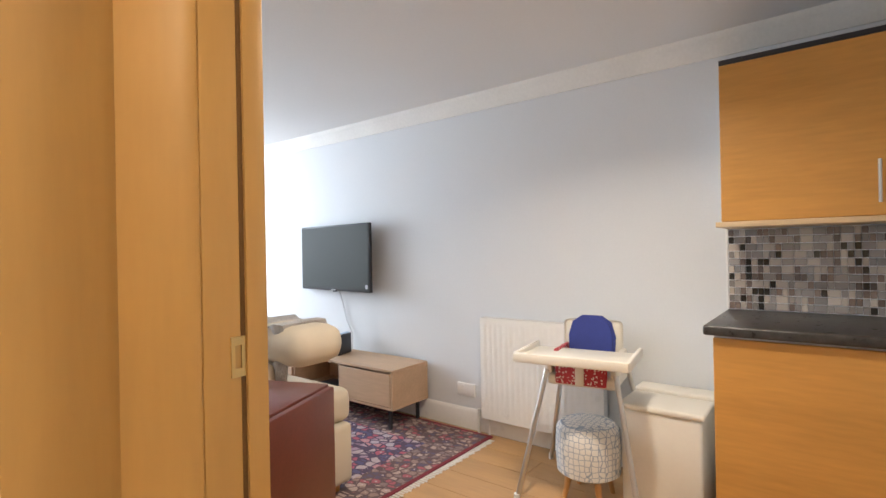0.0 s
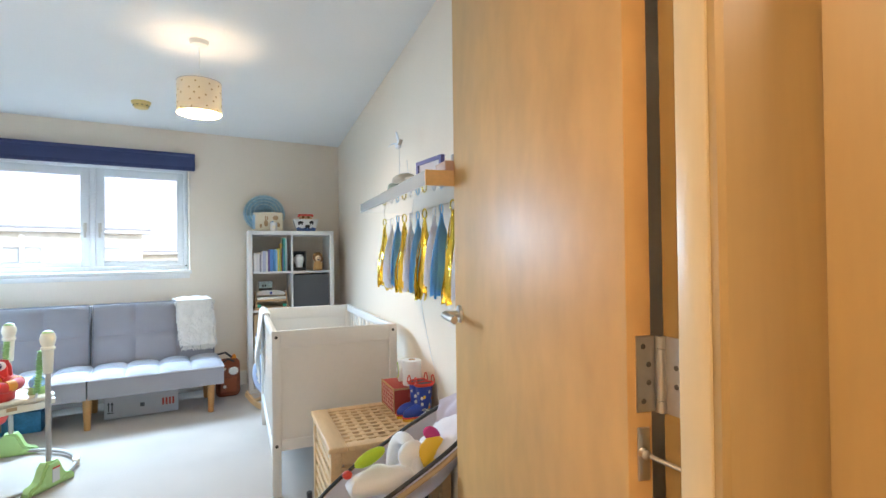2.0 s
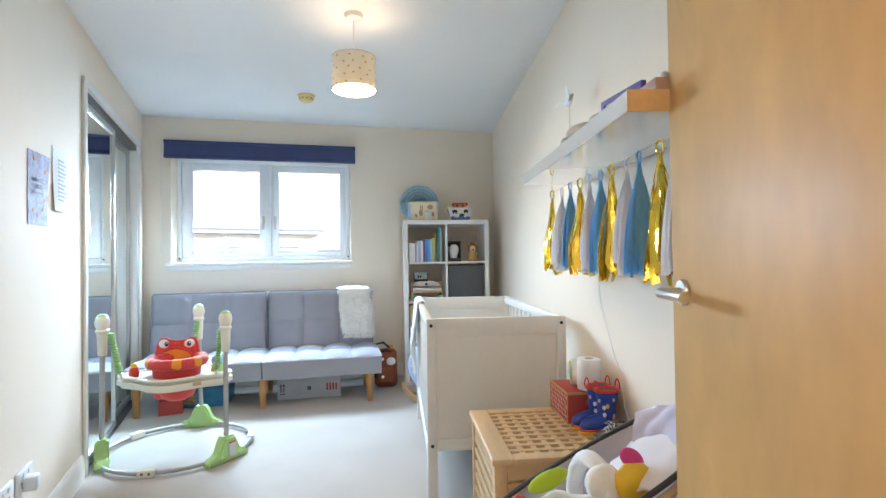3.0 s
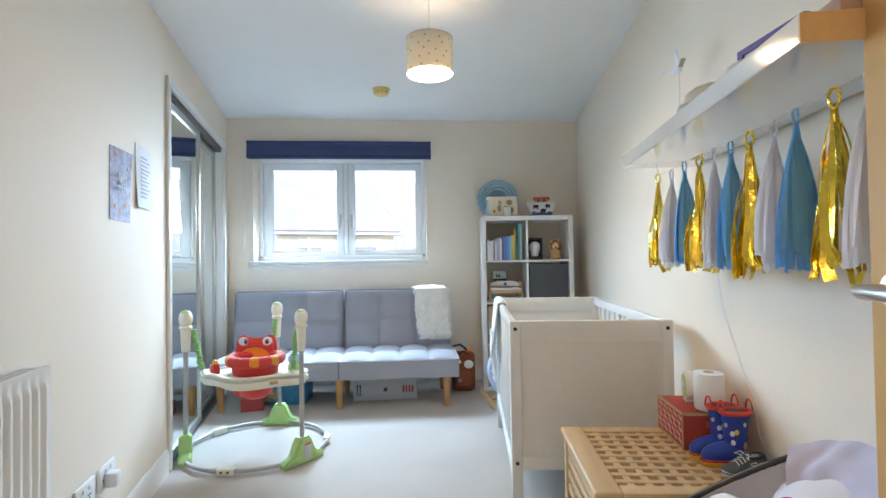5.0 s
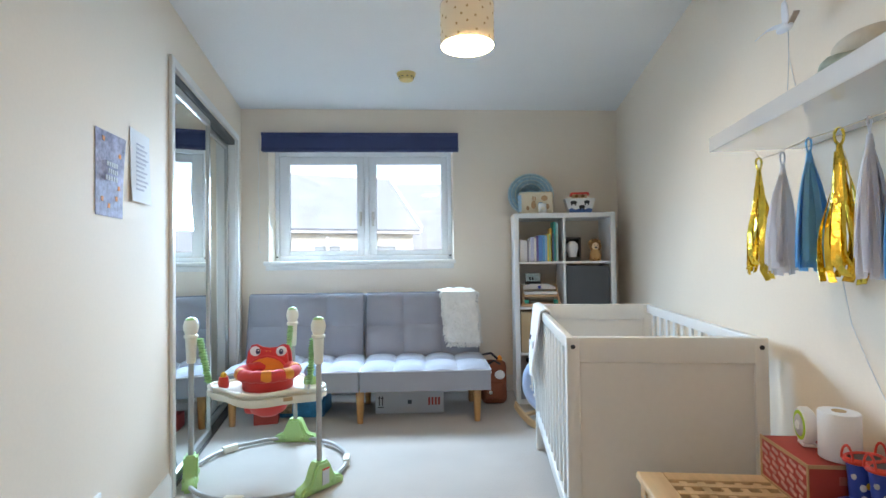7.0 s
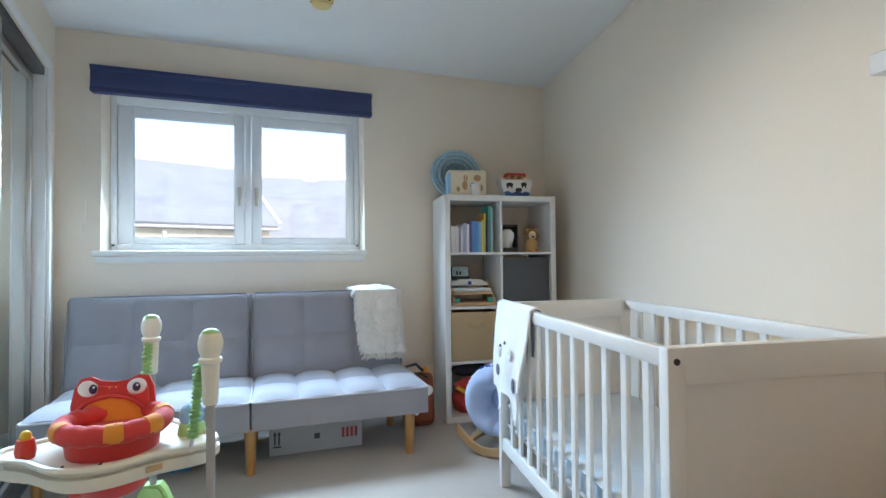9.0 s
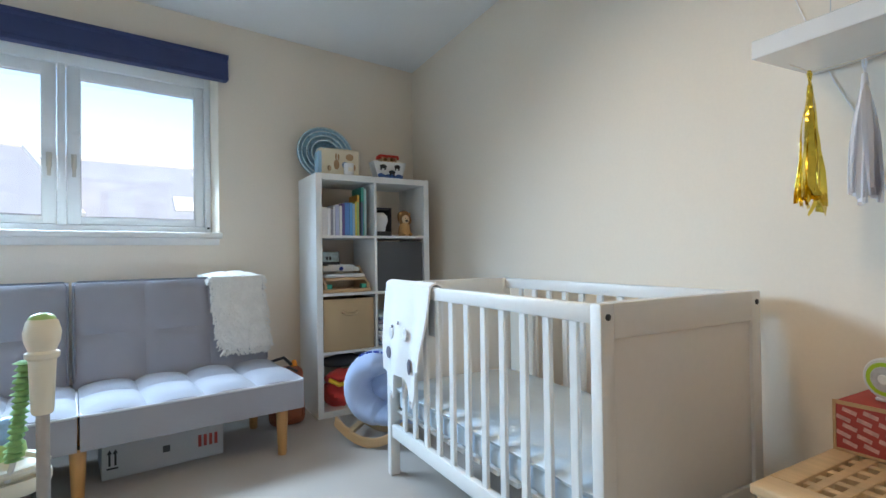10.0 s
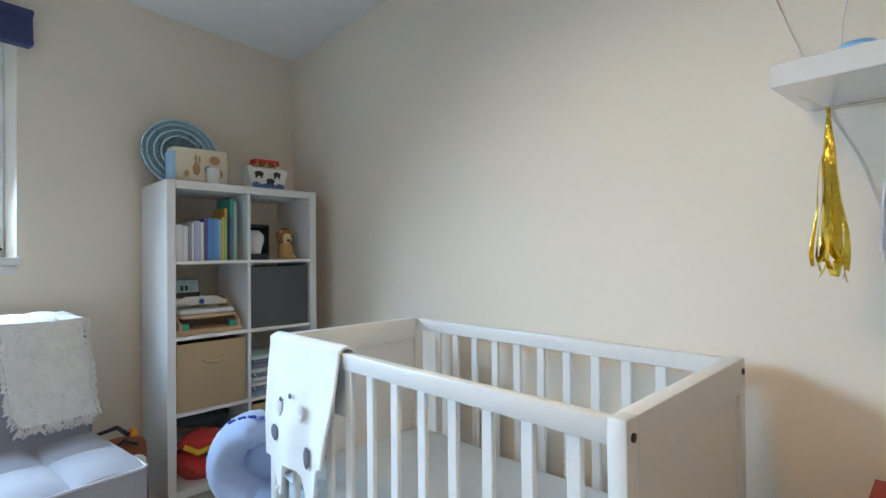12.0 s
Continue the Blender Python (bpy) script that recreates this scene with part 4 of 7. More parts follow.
for x0, x1 in ((0.0, 0.922), (0.932, 1.826)):
    part("seat", cushion(x0, x1, 0.0, 0.60, 0.225, 0.40, 4, 2, 0.045), GREYFAB, sofa)
    zp = 0.362
    part("piping", tube([(x0 + 0.012, 0.30, zp), (x0 + 0.002, 0.010, zp), (x0 + 0.012, -0.004, zp), (x1 - 0.012, -0.004, zp), (x1 + 0.002, 0.010, zp), (x1 + 0.002, 0.45, zp)], 0.0055, 6), PIPING, sofa)
for x0, x1 in ((0.0, 0.900), (0.912, 1.80)):
    part("backrest", cushion(x0, x1, 0.0, 0.51, -0.10, 0.024, 3, 2, 0.034, pose(0, 0.475, 0.36, 80, 0, 0)), GREYFAB, sofa)
    part("back_piping", tube([(x0 + 0.006, 0.465, 0.40), (x0 + 0.006, 0.546, 0.845), (x0 + 0.02, 0.55, 0.862), (x1 - 0.02, 0.55, 0.862), (x1 - 0.006, 0.546, 0.845), (x1 - 0.006, 0.465, 0.40)], 0.005, 6), surface("grey_piping", (0.22, 0.22, 0.25), 0.9), sofa)
part("hinge_bar", joined(block(0.2, 0.3, 0.55, 0.60, 0.24, 0.30), block(1.5, 1.6, 0.55, 0.60, 0.24, 0.30), block(0.1, 1.7, 0.57, 0.60, 0.26, 0.29)), DARK, sofa)
for x, y in ((0.055, 0.055), (0.925, 0.055), (1.735, 0.055), (0.055, 0.53), (0.925, 0.53), (1.735, 0.53)):
    part("leg", lathe([(0.019, 0), (0.021, 0.004), (0.030, 0.228)], 20, pose(x, y, 0)), BEECH, sofa)

# throw over the back
th = thing("knit_throw", SOF, "cream fringed knitted throw over the sofa back", "throw")


def throw(u, v):
    L = v * 0.74 - 0.20
    k = max(0.0, L)
    edge = 0.016 * noise.noise((v * 6, 3.3 if u < 0.5 else 8.1, 0)) * abs(2 * u - 1) ** 3
    x = 1.470 + 0.19 * k + (0.275 - 0.05 * k) * u + edge + 0.02 * math.sin(v * 5)
    f = 0.014 * noise.noise((u * 4.5, v * 3.5, 1.7)) + 0.006 * noise.noise((u * 16, v * 34, 0.4)) + 0.012 * math.sin(math.pi * u)
    if L < -0.02:
        y, z = 0.69, 0.858 + L + 0.02
    elif L < 0.16:
        a = (L + 0.02) / 0.18
        y, z = 0.69 - 0.165 * a, 0.862 - 0.012 * abs(2 * u - 1) ** 5 * (a > 0.4) + 0.010 * math.sin(math.pi * a) * math.sin(math.pi * u) + max(0, f) * 0.8
    else:
        d = L - 0.16
        y, z = 0.525 - 0.17 * d - 0.018 - f * min(1, d * 14), 0.860 - d
    return Vector((x, y, z))


part("knit", sheet(throw, 60, 110, 0.012), THROW, th)
random.seed(11)
fr = []
for i in range(90):
    p = throw(i / 89, 1.0) + Vector((0, random.uniform(-.006, .004), random.uniform(0, .012)))
    fr.append(tube([p, p + Vector((random.uniform(-.012, .012), -0.006, -0.018)), p + Vector((random.uniform(-.022, .022), -0.004, random.uniform(-.028, -.045)))], random.uniform(0.003, 0.005), 5))
for i in range(150):
    e = i % 2
    p = throw(1.0 - e, 0.34 + 0.65 * (i // 2) / 74) + Vector((0, random.uniform(-.008, .004), 0))
    sx = -0.7 if e else 1
    fr.append(tube([p, p + Vector((0.012 * sx, -0.003, random.uniform(-.012, .006))), p + Vector((random.uniform(.016, .03) * sx, 0, random.uniform(-.03, .0)))], random.uniform(0.003, 0.005), 5))
part("fringe", joined(*fr), THROW, th)
tufts = []
for i in range(420):
    p = throw(random.random(), random.uniform(0.3, 0.98)) + Vector((0, -0.005, 0.002))
    q = Vector((random.uniform(-.014, .014), random.uniform(-.012, -.004), random.uniform(-.022, .004)))
    tufts.append(tube([p, p + q * 0.6 + Vector((0, 0, 0.003)), p + q], random.uniform(0.003, 0.0055), 5))
tagged(part("pile", joined(*tufts), THROW, th), kind="stuff")

# boxes under the sofa
ub = thing("storage_carton", SOF @ pose(1.01, 0.25, 0), "pale grey storage box with printed marks under the sofa", "box")
part("carton", block(0, 0.50, 0, 0.30, 0.0, 0.17, 0.006), GREYCARD, ub)
part("printed_arrows", joined(*[block(0.025 + a, 0.033 + a, -0.003, -0.001, 0.06, 0.12) for a in (0, 0.022)], block(0.018, 0.062, -0.003, -0.001, 0.045, 0.052),
                              *[prism([(0.019 + a, 0.112), (0.039 + a, 0.112), (0.029 + a, 0.132)], 0.001, 0.003, pose(0, 0, 0, 90)) for a in (0, 0.022)]), DARK, ub, "black upright arrows")
part("printed_code", block(0.235, 0.265, -0.003, -0.001, 0.07, 0.10), CHARCOAL, ub)
part("printed_mark", joined(*[block(0.385 + i * 0.024, 0.399 + i * 0.024, -0.003, -0.001, 0.06, 0.115) for i in range(4)]), REDCARD, ub, "dark red printed bars")
bb = thing("toy_carton", SOF @ pose(0.30, 0.22, 0, 0, 0, -3), "blue printed toy box under the sofa", "box")
part("carton", block(0, 0.34, 0, 0.26, 0.0, 0.15, 0.004), surface("blue_printed_card", (0.05, 0.26, 0.50), 0.5, var=0.4, scale=14), bb)
part("printed_panel", block(0.03, 0.12, -0.003, -0.001, 0.03, 0.12), surface("mixed_print", (0.50, 0.38, 0.24), 0.5, var=0.6, scale=30), bb)
rb = thing("red_picture_book", SOF @ pose(0.20, 0.05, 0, 0, 0, 12), "red carton lying under the sofa's front", "box")
part("carton", block(0, 0.16, 0, 0.14, 0.0, 0.10, 0.004), REDCARD, rb)

# fox backpack
bag = thing("fox_backpack", pose(-0.585, 4.36, 0, -8, 0, 5), "rust brown animal backpack on the carpet beside the sofa", "bag")
RUST = surface("rust_canvas", (0.26, 0.075, 0.035), 0.9, var=0.15, grain=200, bump=0.4)
part("body", block(-0.10, 0.10, -0.05, 0.07, 0.0, 0.33, 0.045, 4), RUST, bag)
part("pocket", block(-0.075, 0.075, -0.075, -0.045, 0.03, 0.17, 0.02, 3), RUST, bag)
part("face_patch", ellipsoid(0.04, 0.012, 0.035, pose(0.045, -0.055, 0.22)), PLUSHWHITE, bag)
part("ear", ellipsoid(0.02, 0.012, 0.03, pose(0.05, -0.01, 0.335)), ORANGE, bag)
part("strap", joined(tube([(-0.06, 0.0, 0.31), (-0.09, -0.03, 0.37), (-0.02, -0.05, 0.385), (0.03, -0.02, 0.34)], 0.010, 6), tube([(-0.04, -0.05, 0.30), (0.0, -0.075, 0.33), (0.05, -0.06, 0.30)], 0.008, 6)), DARK, bag)
for z in (0.09, 0.24):
    part("dot", ellipsoid(0.014, 0.006, 0.014, pose(-0.03, -0.076 if z < .2 else -0.05, z)), PLUSHWHITE, bag)

# ---- plush rocker ----
rk = thing("plush_rocker", pose(-0.215, 3.90, 0, 0, 0, -42), "pale blue plush rocking toy on wooden rockers", "rocking toy")
RWOOD = wood("rocker_wood", (0.58, 0.38, 0.20), "x", 0.45, 0.14)
for y in (-0.13, 0.10):
    prof = [(-0.18 + 0.38 * i / 12, 0.002 + 0.10 * ((i / 12 - 0.5) * 2) ** 2) for i in range(13)]
    out = prof + [(x * 0.95, z + 0.045) for x, z in prof[::-1]]
    part("rocker", prism(out, 0, 0.024, pose(0, y + 0.012, 0, 90, 0, 0), 0.004), RWOOD, rk)
part("foot_rest", joined(block(-0.13, -0.09, -0.14, 0.11, 0.05, 0.07, 0.004), block(0.10, 0.14, -0.14, 0.11, 0.05, 0.07, 0.004)), RWOOD, rk)


def plush_hoop(x0, z0, rx, rz, a0, a1, thick, deep, gathers):
    """A stuffed C-shaped back that curls round the seat, with gathered seams."""
    bm, rings = bmesh.new(), []
    N, K = 64, 24
    for i in range(N + 1):
        u = i / N
        a = radians(a0 + (a1 - a0) * u)
        end = min(1.0, 6 * min(u, 1 - u) + 0.05) ** 0.5
        t = thick * end * (1 + 0.025 * math.sin(u * gathers * 2 * math.pi))
        ring = []
        for k in range(K):
            b = 2 * math.pi * k / K
            d = t * math.cos(b)
            ring.append(bm.verts.new((x0 + (rx + d) * math.cos(a), deep * end * math.sin(b), z0 + (rz + d) * math.sin(a))))
        rings.append(ring)
    for p, q in zip(rings, rings[1:]):
        for k in range(K):
            bm.faces.new((p[k], p[(k + 1) % K], q[(k + 1) % K], q[k]))
    bm.faces.new(rings[0][::-1]), bm.faces.new(rings[-1])
    bmesh.ops.recalc_face_normals(bm, faces=bm.faces[:])
    return bm


part("seat_back", plush_hoop(0.02, 0.275, 0.118, 0.128, 50, 305, 0.070, 0.12, 26), BLUEPLUSH, rk)
part("seat_body", ellipsoid(0.15, 0.11, 0.055, pose(0.07, 0, 0.135), 28), BLUEPLUSH, rk)
part("back_pad", ellipsoid(0.115, 0.05, 0.125, pose(0.03, 0.05, 0.275), 28), BLUEPLUSH, rk)
part("head", ellipsoid(0.075, 0.07, 0.085, pose(0.225, 0.0, 0.30), 24), BLUEPLUSH, rk)
part("neck", ellipsoid(0.06, 0.07, 0.11, pose(0.19, 0, 0.20), 20), BLUEPLUSH, rk)
part("grip", tube([(0.175, -0.15, 0.285), (0.175, 0.15, 0.285)], 0.012, 10), RWOOD, rk)
for i in range(4):
    a = radians(72 + 13 * i)
    part("stitching", tube([(0.02 + 0.184 * math.cos(a + k * 0.05), -0.055 + 0.006 * (k % 2), 0.275 + 0.194 * math.sin(a + k * 0.05)) for k in range(4)], 0.006, 6), BLUE, rk)

# ---- baby jumper ----
J = pose(-1.77, 3.05, 0)
jump = thing("baby_jumper", J, "baby activity jumper with red frog seat, ivory tray and green feet", "baby jumper")
ringp = [(0.405 * math.cos(a * math.pi / 36), 0.40 * math.sin(a * math.pi / 36), 0.022) for a in range(72)]
part("base_ring", tube(ringp, 0.012, 10, True), GREYMETAL, jump)
for a in (272, 15, 150):
    c, s = math.cos(radians(a)), math.sin(radians(a))
    jm = pose(0.405 * c, 0.40 * s, 0, 0, 0, a + 90)
    rj = part("ring_joint", block(-0.045, 0.045, -0.018, 0.018, 0.002, 0.042, 0.006, 2, jm), CREAMPLASTIC, jump)
    for k in (-0.018, 0.018):
        part("joint_hole", block(k - 0.006, k + 0.006, -0.0192, -0.0178, 0.018, 0.030, 0, 2, jm), CHARCOAL, rj)
# where each pole stands, and where its head leans to
POLES = (((-0.335, -0.195), (-0.315, -0.22)), ((-0.035, 0.41), (-0.005, 0.304)), ((0.352, -0.205), (0.345, -0.186)))
for (fx, fy), (hx, hy) in POLES:
    ang = math.degrees(math.atan2(fy, fx))
    half = [(0.132, 0.0), (0.134, 0.022), (0.118, 0.040), (0.088, 0.048), (0.072, 0.060), (0.060, 0.085), (0.050, 0.112), (0.038, 0.130), (0.030, 0.142)]
    tm = pose(fx, fy, 0, 90, 0, ang + 90)
    foot = part("foot", prism(half + [(-x, y) for x, y in half[::-1]], -0.034, 0.034, tm, 0.012), LIME, jump, "lime green plastic foot")
    for sx in (-1, 1):
        part("foot_bulge", ellipsoid(0.034, 0.028, 0.040, tm @ pose(sx * 0.062, 0.030, 0)), LIME, foot)
    if fx > 0.2:
        lm_ = pose(fx, fy, 0, 0, 0, ang + 90)
        part("warning_label", block(-0.012, 0.030, -0.0385, -0.0355, 0.03, 0.100, 0, 2, lm_), GREYCARD, foot)
        part("label_bar", block(-0.012, 0.030, -0.040, -0.0387, 0.102, 0.110, 0, 2, lm_), REDPLASTIC, foot)
    top = Vector((hx, hy, 0.62))
    part("pole", tube([(fx, fy, 0.12), top], 0.0135, 12), GREYMETAL, jump)
    hd = part("pole_head", lathe([(0.019, 0.612), (0.022, 0.617), (0.027, 0.737), (0.034, 0.744), (0.034, 0.754), (0.027, 0.759), (0.035, 0.782), (0.037, 0.802), (0.031, 0.827), (0.016, 0.840)], 20,
                              pose(hx, hy, 0)), CREAMPLASTIC, jump)
    part("cap", lathe([(0.028, 0.8325), (0.022, 0.841), (0.008, 0.846)], 16, pose(hx, hy, 0)), LIME, hd)
    # ruched spring cover from the head to the tray
    a, b = Vector((hx * 0.90, hy * 0.90, 0.735)), Vector((hx * 0.80 + 0.01, hy * 0.74 - 0.02, 0.505))
    part("spring_cover", tube([a.lerp(b, i / 28) for i in range(29)], 0.011, 8), LEAFGREEN, jump)
    ruff = bmesh.new()
    random.seed(int(ang) + 400)
    side, fwd = Vector((1, 0, 0)), Vector((0, 1, 0))
    rings = []
    for i in range(49):
        p, r = a.lerp(b, i / 48), 0.010 + 0.012 * (0.5 + 0.5 * math.sin(i * 2.1)) * random.uniform(0.6, 1.2)
        rings.append([ruff.verts.new(p + (side * math.cos(k * math.pi / 5) + fwd * math.sin(k * math.pi / 5)) * r * random.uniform(0.8, 1.15)) for k in range(10)])
    for p, q in zip(rings, rings[1:]):
        for k in range(10):
            ruff.faces.new((p[k], p[(k + 1) % 10], q[(k + 1) % 10], q[k]))
    ruff.faces.new(rings[0][::-1]), ruff.faces.new(rings[-1])
    part("ruffle", ruff, LEAFGREEN, jump)
    part("strap", tube([b, b + Vector((-hx * 0.04, -hy * 0.04, -0.05))], 0.006, 6), WHITE, jump)
TX, TY = 0.02, -0.045
outl = []
for i in range(90):
    a = 4 * i
    r = 0.222
    for d, h, w in ((190, 0.105, 420), (352, 0.105, 420), (95, 0.085, 420), (272, 0.022, 900)):
        r += h * math.exp(-(((a - d + 180) % 360) - 180) ** 2 / w)
    outl.append((TX + r * math.cos(radians(a)), TY + r * math.sin(radians(a))))
tray = part("tray", prism(outl, 0.405, 0.468, None, 0.020), CREAMPLASTIC, jump, "ivory moulded plastic tray")
part("rim", tube([(TX + (x - TX) * 0.96, TY + (y - TY) * 0.96, 0.470) for x, y in outl], 0.011, 8, True), CREAMPLASTIC, tray)
for x in (-0.075, 0.055):
    part("tray_slot", joined(block(TX + x - 0.018, TX + x + 0.018, TY - 0.206, TY - 0.201, 0.4685, 0.472), block(TX + x - 0.018, TX + x - 0.013, TY - 0.2005, TY - 0.185, 0.4685, 0.472),
                             block(TX + x + 0.013, TX + x + 0.018, TY - 0.2005, TY - 0.185, 0.4685, 0.472)), CHARCOAL, tray)
part("tray_label", block(0.0, 0.045, -0.0015, 0.0015, 0.428, 0.446, 0, 2, pose(TX + 0.155, TY - 0.176, 0, 0, 0, 38)), KRAFT, tray)
# padded seat
SX, SY, SZ, SR = 0.035, -0.095, 0.548, 0.138
part("seat_ring", tube([(SX + SR * math.cos(i * math.pi / 30), SY + 0.95 * SR * math.sin(i * math.pi / 30), SZ + 0.003 * math.sin(i * 1.7)) for i in range(60)], 0.030, 14, True), RED, jump)
for a in (222, 292, 335, 30):
    part("orange_patch", tube([(SX + SR * 1.01 * math.cos(radians(a + k)), SY + 0.96 * SR * math.sin(radians(a + k)), SZ + 0.002) for k in (-9, -5, 0, 5, 9)], 0.0308, 12), ORANGE, jump)
part("seat_sling", joined(lathe([(0.05, 0.325), (0.085, 0.345), (0.12, 0.42), (0.132, 0.53)], 24, pose(SX, SY, 0)), block(-0.085, 0.075, -0.06, 0.08, 0.335, 0.42, 0.025, 3, pose(SX - 0.03, SY, 0))), RED, jump)
fm = pose(SX - 0.052, SY + 0.115, 0.535, 80, 0, 4) @ Matrix.Diagonal((0.76, 0.78, 0.9, 1))
frog = part("frog_back", prism([(-0.15, -0.05), (0.15, -0.05), (0.168, 0.05), (0.158, 0.12), (0.135, 0.165), (0.095, 0.172), (0.055, 0.152), (0, 0.146), (-0.055, 0.152), (-0.095, 0.172), (-0.135, 0.165), (-0.158, 0.12), (-0.168, 0.05)], -0.028, 0.028, fm, 0.022), RED, jump, "padded red frog-face seat back")
part("mouth", prism([(-0.135, -0.03), (0.135, -0.03), (0.118, 0.040), (0.06, 0.075), (0, 0.086), (-0.06, 0.075), (-0.118, 0.040)], 0.0275, 0.034, fm, 0.004), ORANGE, frog)
part("lip", tube([fm @ Vector((x, z, 0.036)) for x, z in ((-0.130, 0.030), (-0.10, 0.058), (-0.06, 0.077), (0, 0.089), (0.06, 0.077), (0.10, 0.058), (0.130, 0.030))], 0.007, 8), RED, frog)
for x in (-0.012, 0.014):
    part("nostril", ellipsoid(0.004, 0.004, 0.003, fm @ pose(x, 0.122, 0.029)), ORANGE, frog)
for sx in (-1, 1):
    part("eye", ellipsoid(0.040, 0.034, 0.008, fm @ pose(sx * 0.096, 0.122, 0.028, 0, 0, sx * 12)), WHITE, frog)
    part("pupil", ellipsoid(0.017, 0.020, 0.005, fm @ pose(sx * 0.085 + 0.012, 0.120, 0.034)), surface("pupil_navy", (0.02, 0.02, 0.08), 0.4), frog)
    part("pupil_glint", ellipsoid(0.005, 0.005, 0.003, fm @ pose(sx * 0.085 + 0.016, 0.127, 0.039)), WHITE, frog)
part("toy_chick", lathe([(0.024, 0.469), (0.028, 0.49), (0.022, 0.525)], 16, pose(-0.19, -0.135, 0)), REDPLASTIC, jump)
part("toy_chick_head", ellipsoid(0.016, 0.016, 0.019, pose(-0.19, -0.135, 0.532)), YELLOW, jump)
part("toy_globe", ellipsoid(0.04, 0.04, 0.04, pose(0.235, 0.0, 0.53)), surface("clear_blue_plastic", (0.30, 0.50, 0.75), 0.15, var=0.4, scale=25), jump)
part("toy_globe_base", lathe([(0.045, 0.469), (0.04, 0.50), (0.03, 0.51)], 16, pose(0.235, 0.0, 0)), LIME, jump)

# ---- ceiling lamp and smoke alarm ----
pen = thing("pendant_lamp", pose(-0.637, 2.50, 0), "white drum pendant shade with gold stars, lit", "pendant lamp")
part("ceiling_rose", lathe([(0.02, CEILING - 0.032), (0.042, CEILING - 0.022), (0.05, CEILING)], 28), WHITE, pen)
part("cord", tube([(0, 0, CEILING - 0.03), (0, 0, 2.14)], 0.003, 8), WHITE, pen)
part("bulb_holder", lathe([(0.018, 2.11), (0.018, 2.15), (0.008, 2.16)], 16), WHITE, pen)
SHADE, sn, sl_, sb = node_mat("lit_shade_fabric")
tr, mx = sn.new("ShaderNodeBsdfTranslucent"), sn.new("ShaderNodeMixShader")
tr.inputs[0].default_value = (0.85, 0.79, 0.64, 1)
sb.inputs["Base Color"].default_value, sb.inputs["Roughness"].default_value = (0.80, 0.77, 0.68, 1), 0.8
mx.inputs[0].default_value = 0.18
sl_.new(sb.outputs[0], mx.inputs[1]), sl_.new(tr.outputs[0], mx.inputs[2]), sl_.new(mx.outputs[0], sn["Material Output"].inputs[0])
bm = bmesh.new()
rr = [[bm.verts.new((r * math.cos(i * math.pi / 24), r * math.sin(i * math.pi / 24), z)) for i in range(48)] for r, z in ((0.110, 2.004), (0.110, 2.176), (0.108, 2.176), (0.108, 2.004))]
for a, b in zip(rr, rr[1:] + rr[:1]):
    for i in range(48):
        bm.faces.new((a[i], a[(i + 1) % 48], b[(i + 1) % 48], b[i]))
shade = part("shade", bm, SHADE, pen)
for zr in (2.0055, 2.1745):
    part("shade_trim", tube([(0.1105 * math.cos(i * math.pi / 24), 0.1105 * math.sin(i * math.pi / 24), zr) for i in range(48)], 0.002, 6, True), GREYCARD, shade)
part("diffuser", lathe([(0.1075, 2.008), (0.1075, 2.010)], 40), glow("lit_diffuser", (1.0, 0.75, 0.45), 20.0), pen)
# added opaque disc, keeps the diffuser's glow off the shade and ceiling
part("upward_glow_stop", lathe([(0.107, 2.0125), (0.107, 2.014)], 40), WHITE, pen)
random.seed(8)
star = None
STAR = surface("gold_star_print", (0.42, 0.33, 0.16), 0.4, 0.4)
for row in range(5):
    for i in range(11):
        a = 2 * math.pi * (i + 0.5 * (row % 2) + random.uniform(-.2, .2)) / 11
        z = 2.022 + row * 0.033 + random.uniform(-.008, .008)
        if star is None:
            star = part("star", prism([((0.0072 if k % 2 == 0 else 0.003) * math.cos(k * math.pi / 5), (0.0072 if k % 2 == 0 else 0.003) * math.sin(k * math.pi / 5)) for k in range(10)], 0, 0.0008), STAR, shade)
            base = star
            star.matrix_basis = pose(0.1105 * math.cos(a), 0.1105 * math.sin(a), z, 90, 0, math.degrees(a) + 90)
        else:
            shared("star", base, shade, pose(0.1105 * math.cos(a), 0.1105 * math.sin(a), z, 90, 0, math.degrees(a) + 90))
lamp("pendant_bulb", "POINT", pose(-0.637, 2.50, 2.08), PENDANT_W, (1.0, 0.76, 0.54), radius=0.03)
sm = thing("smoke_alarm", pose(-1.143, 3.80, 0), "yellowed cream round ceiling smoke alarm", "smoke alarm")
OLD = surface("yellowed_plastic", (0.80, 0.62, 0.25), 0.45, var=0.06)
part("base", lathe([(0.062, CEILING - 0.016), (0.066, CEILING)], 32), OLD, sm)
part("cover", lathe([(0.03, CEILING - 0.052), (0.046, CEILING - 0.046), (0.054, CEILING - 0.017)], 32), OLD, sm)
for i in range(10):
    a = i * 36
    part("vent", block(0.0505, 0.055, -0.006, 0.006, CEILING - 0.032, CEILING - 0.028, 0, 2, pose(0, 0, 0, 0, 0, a)), DARK, sm)

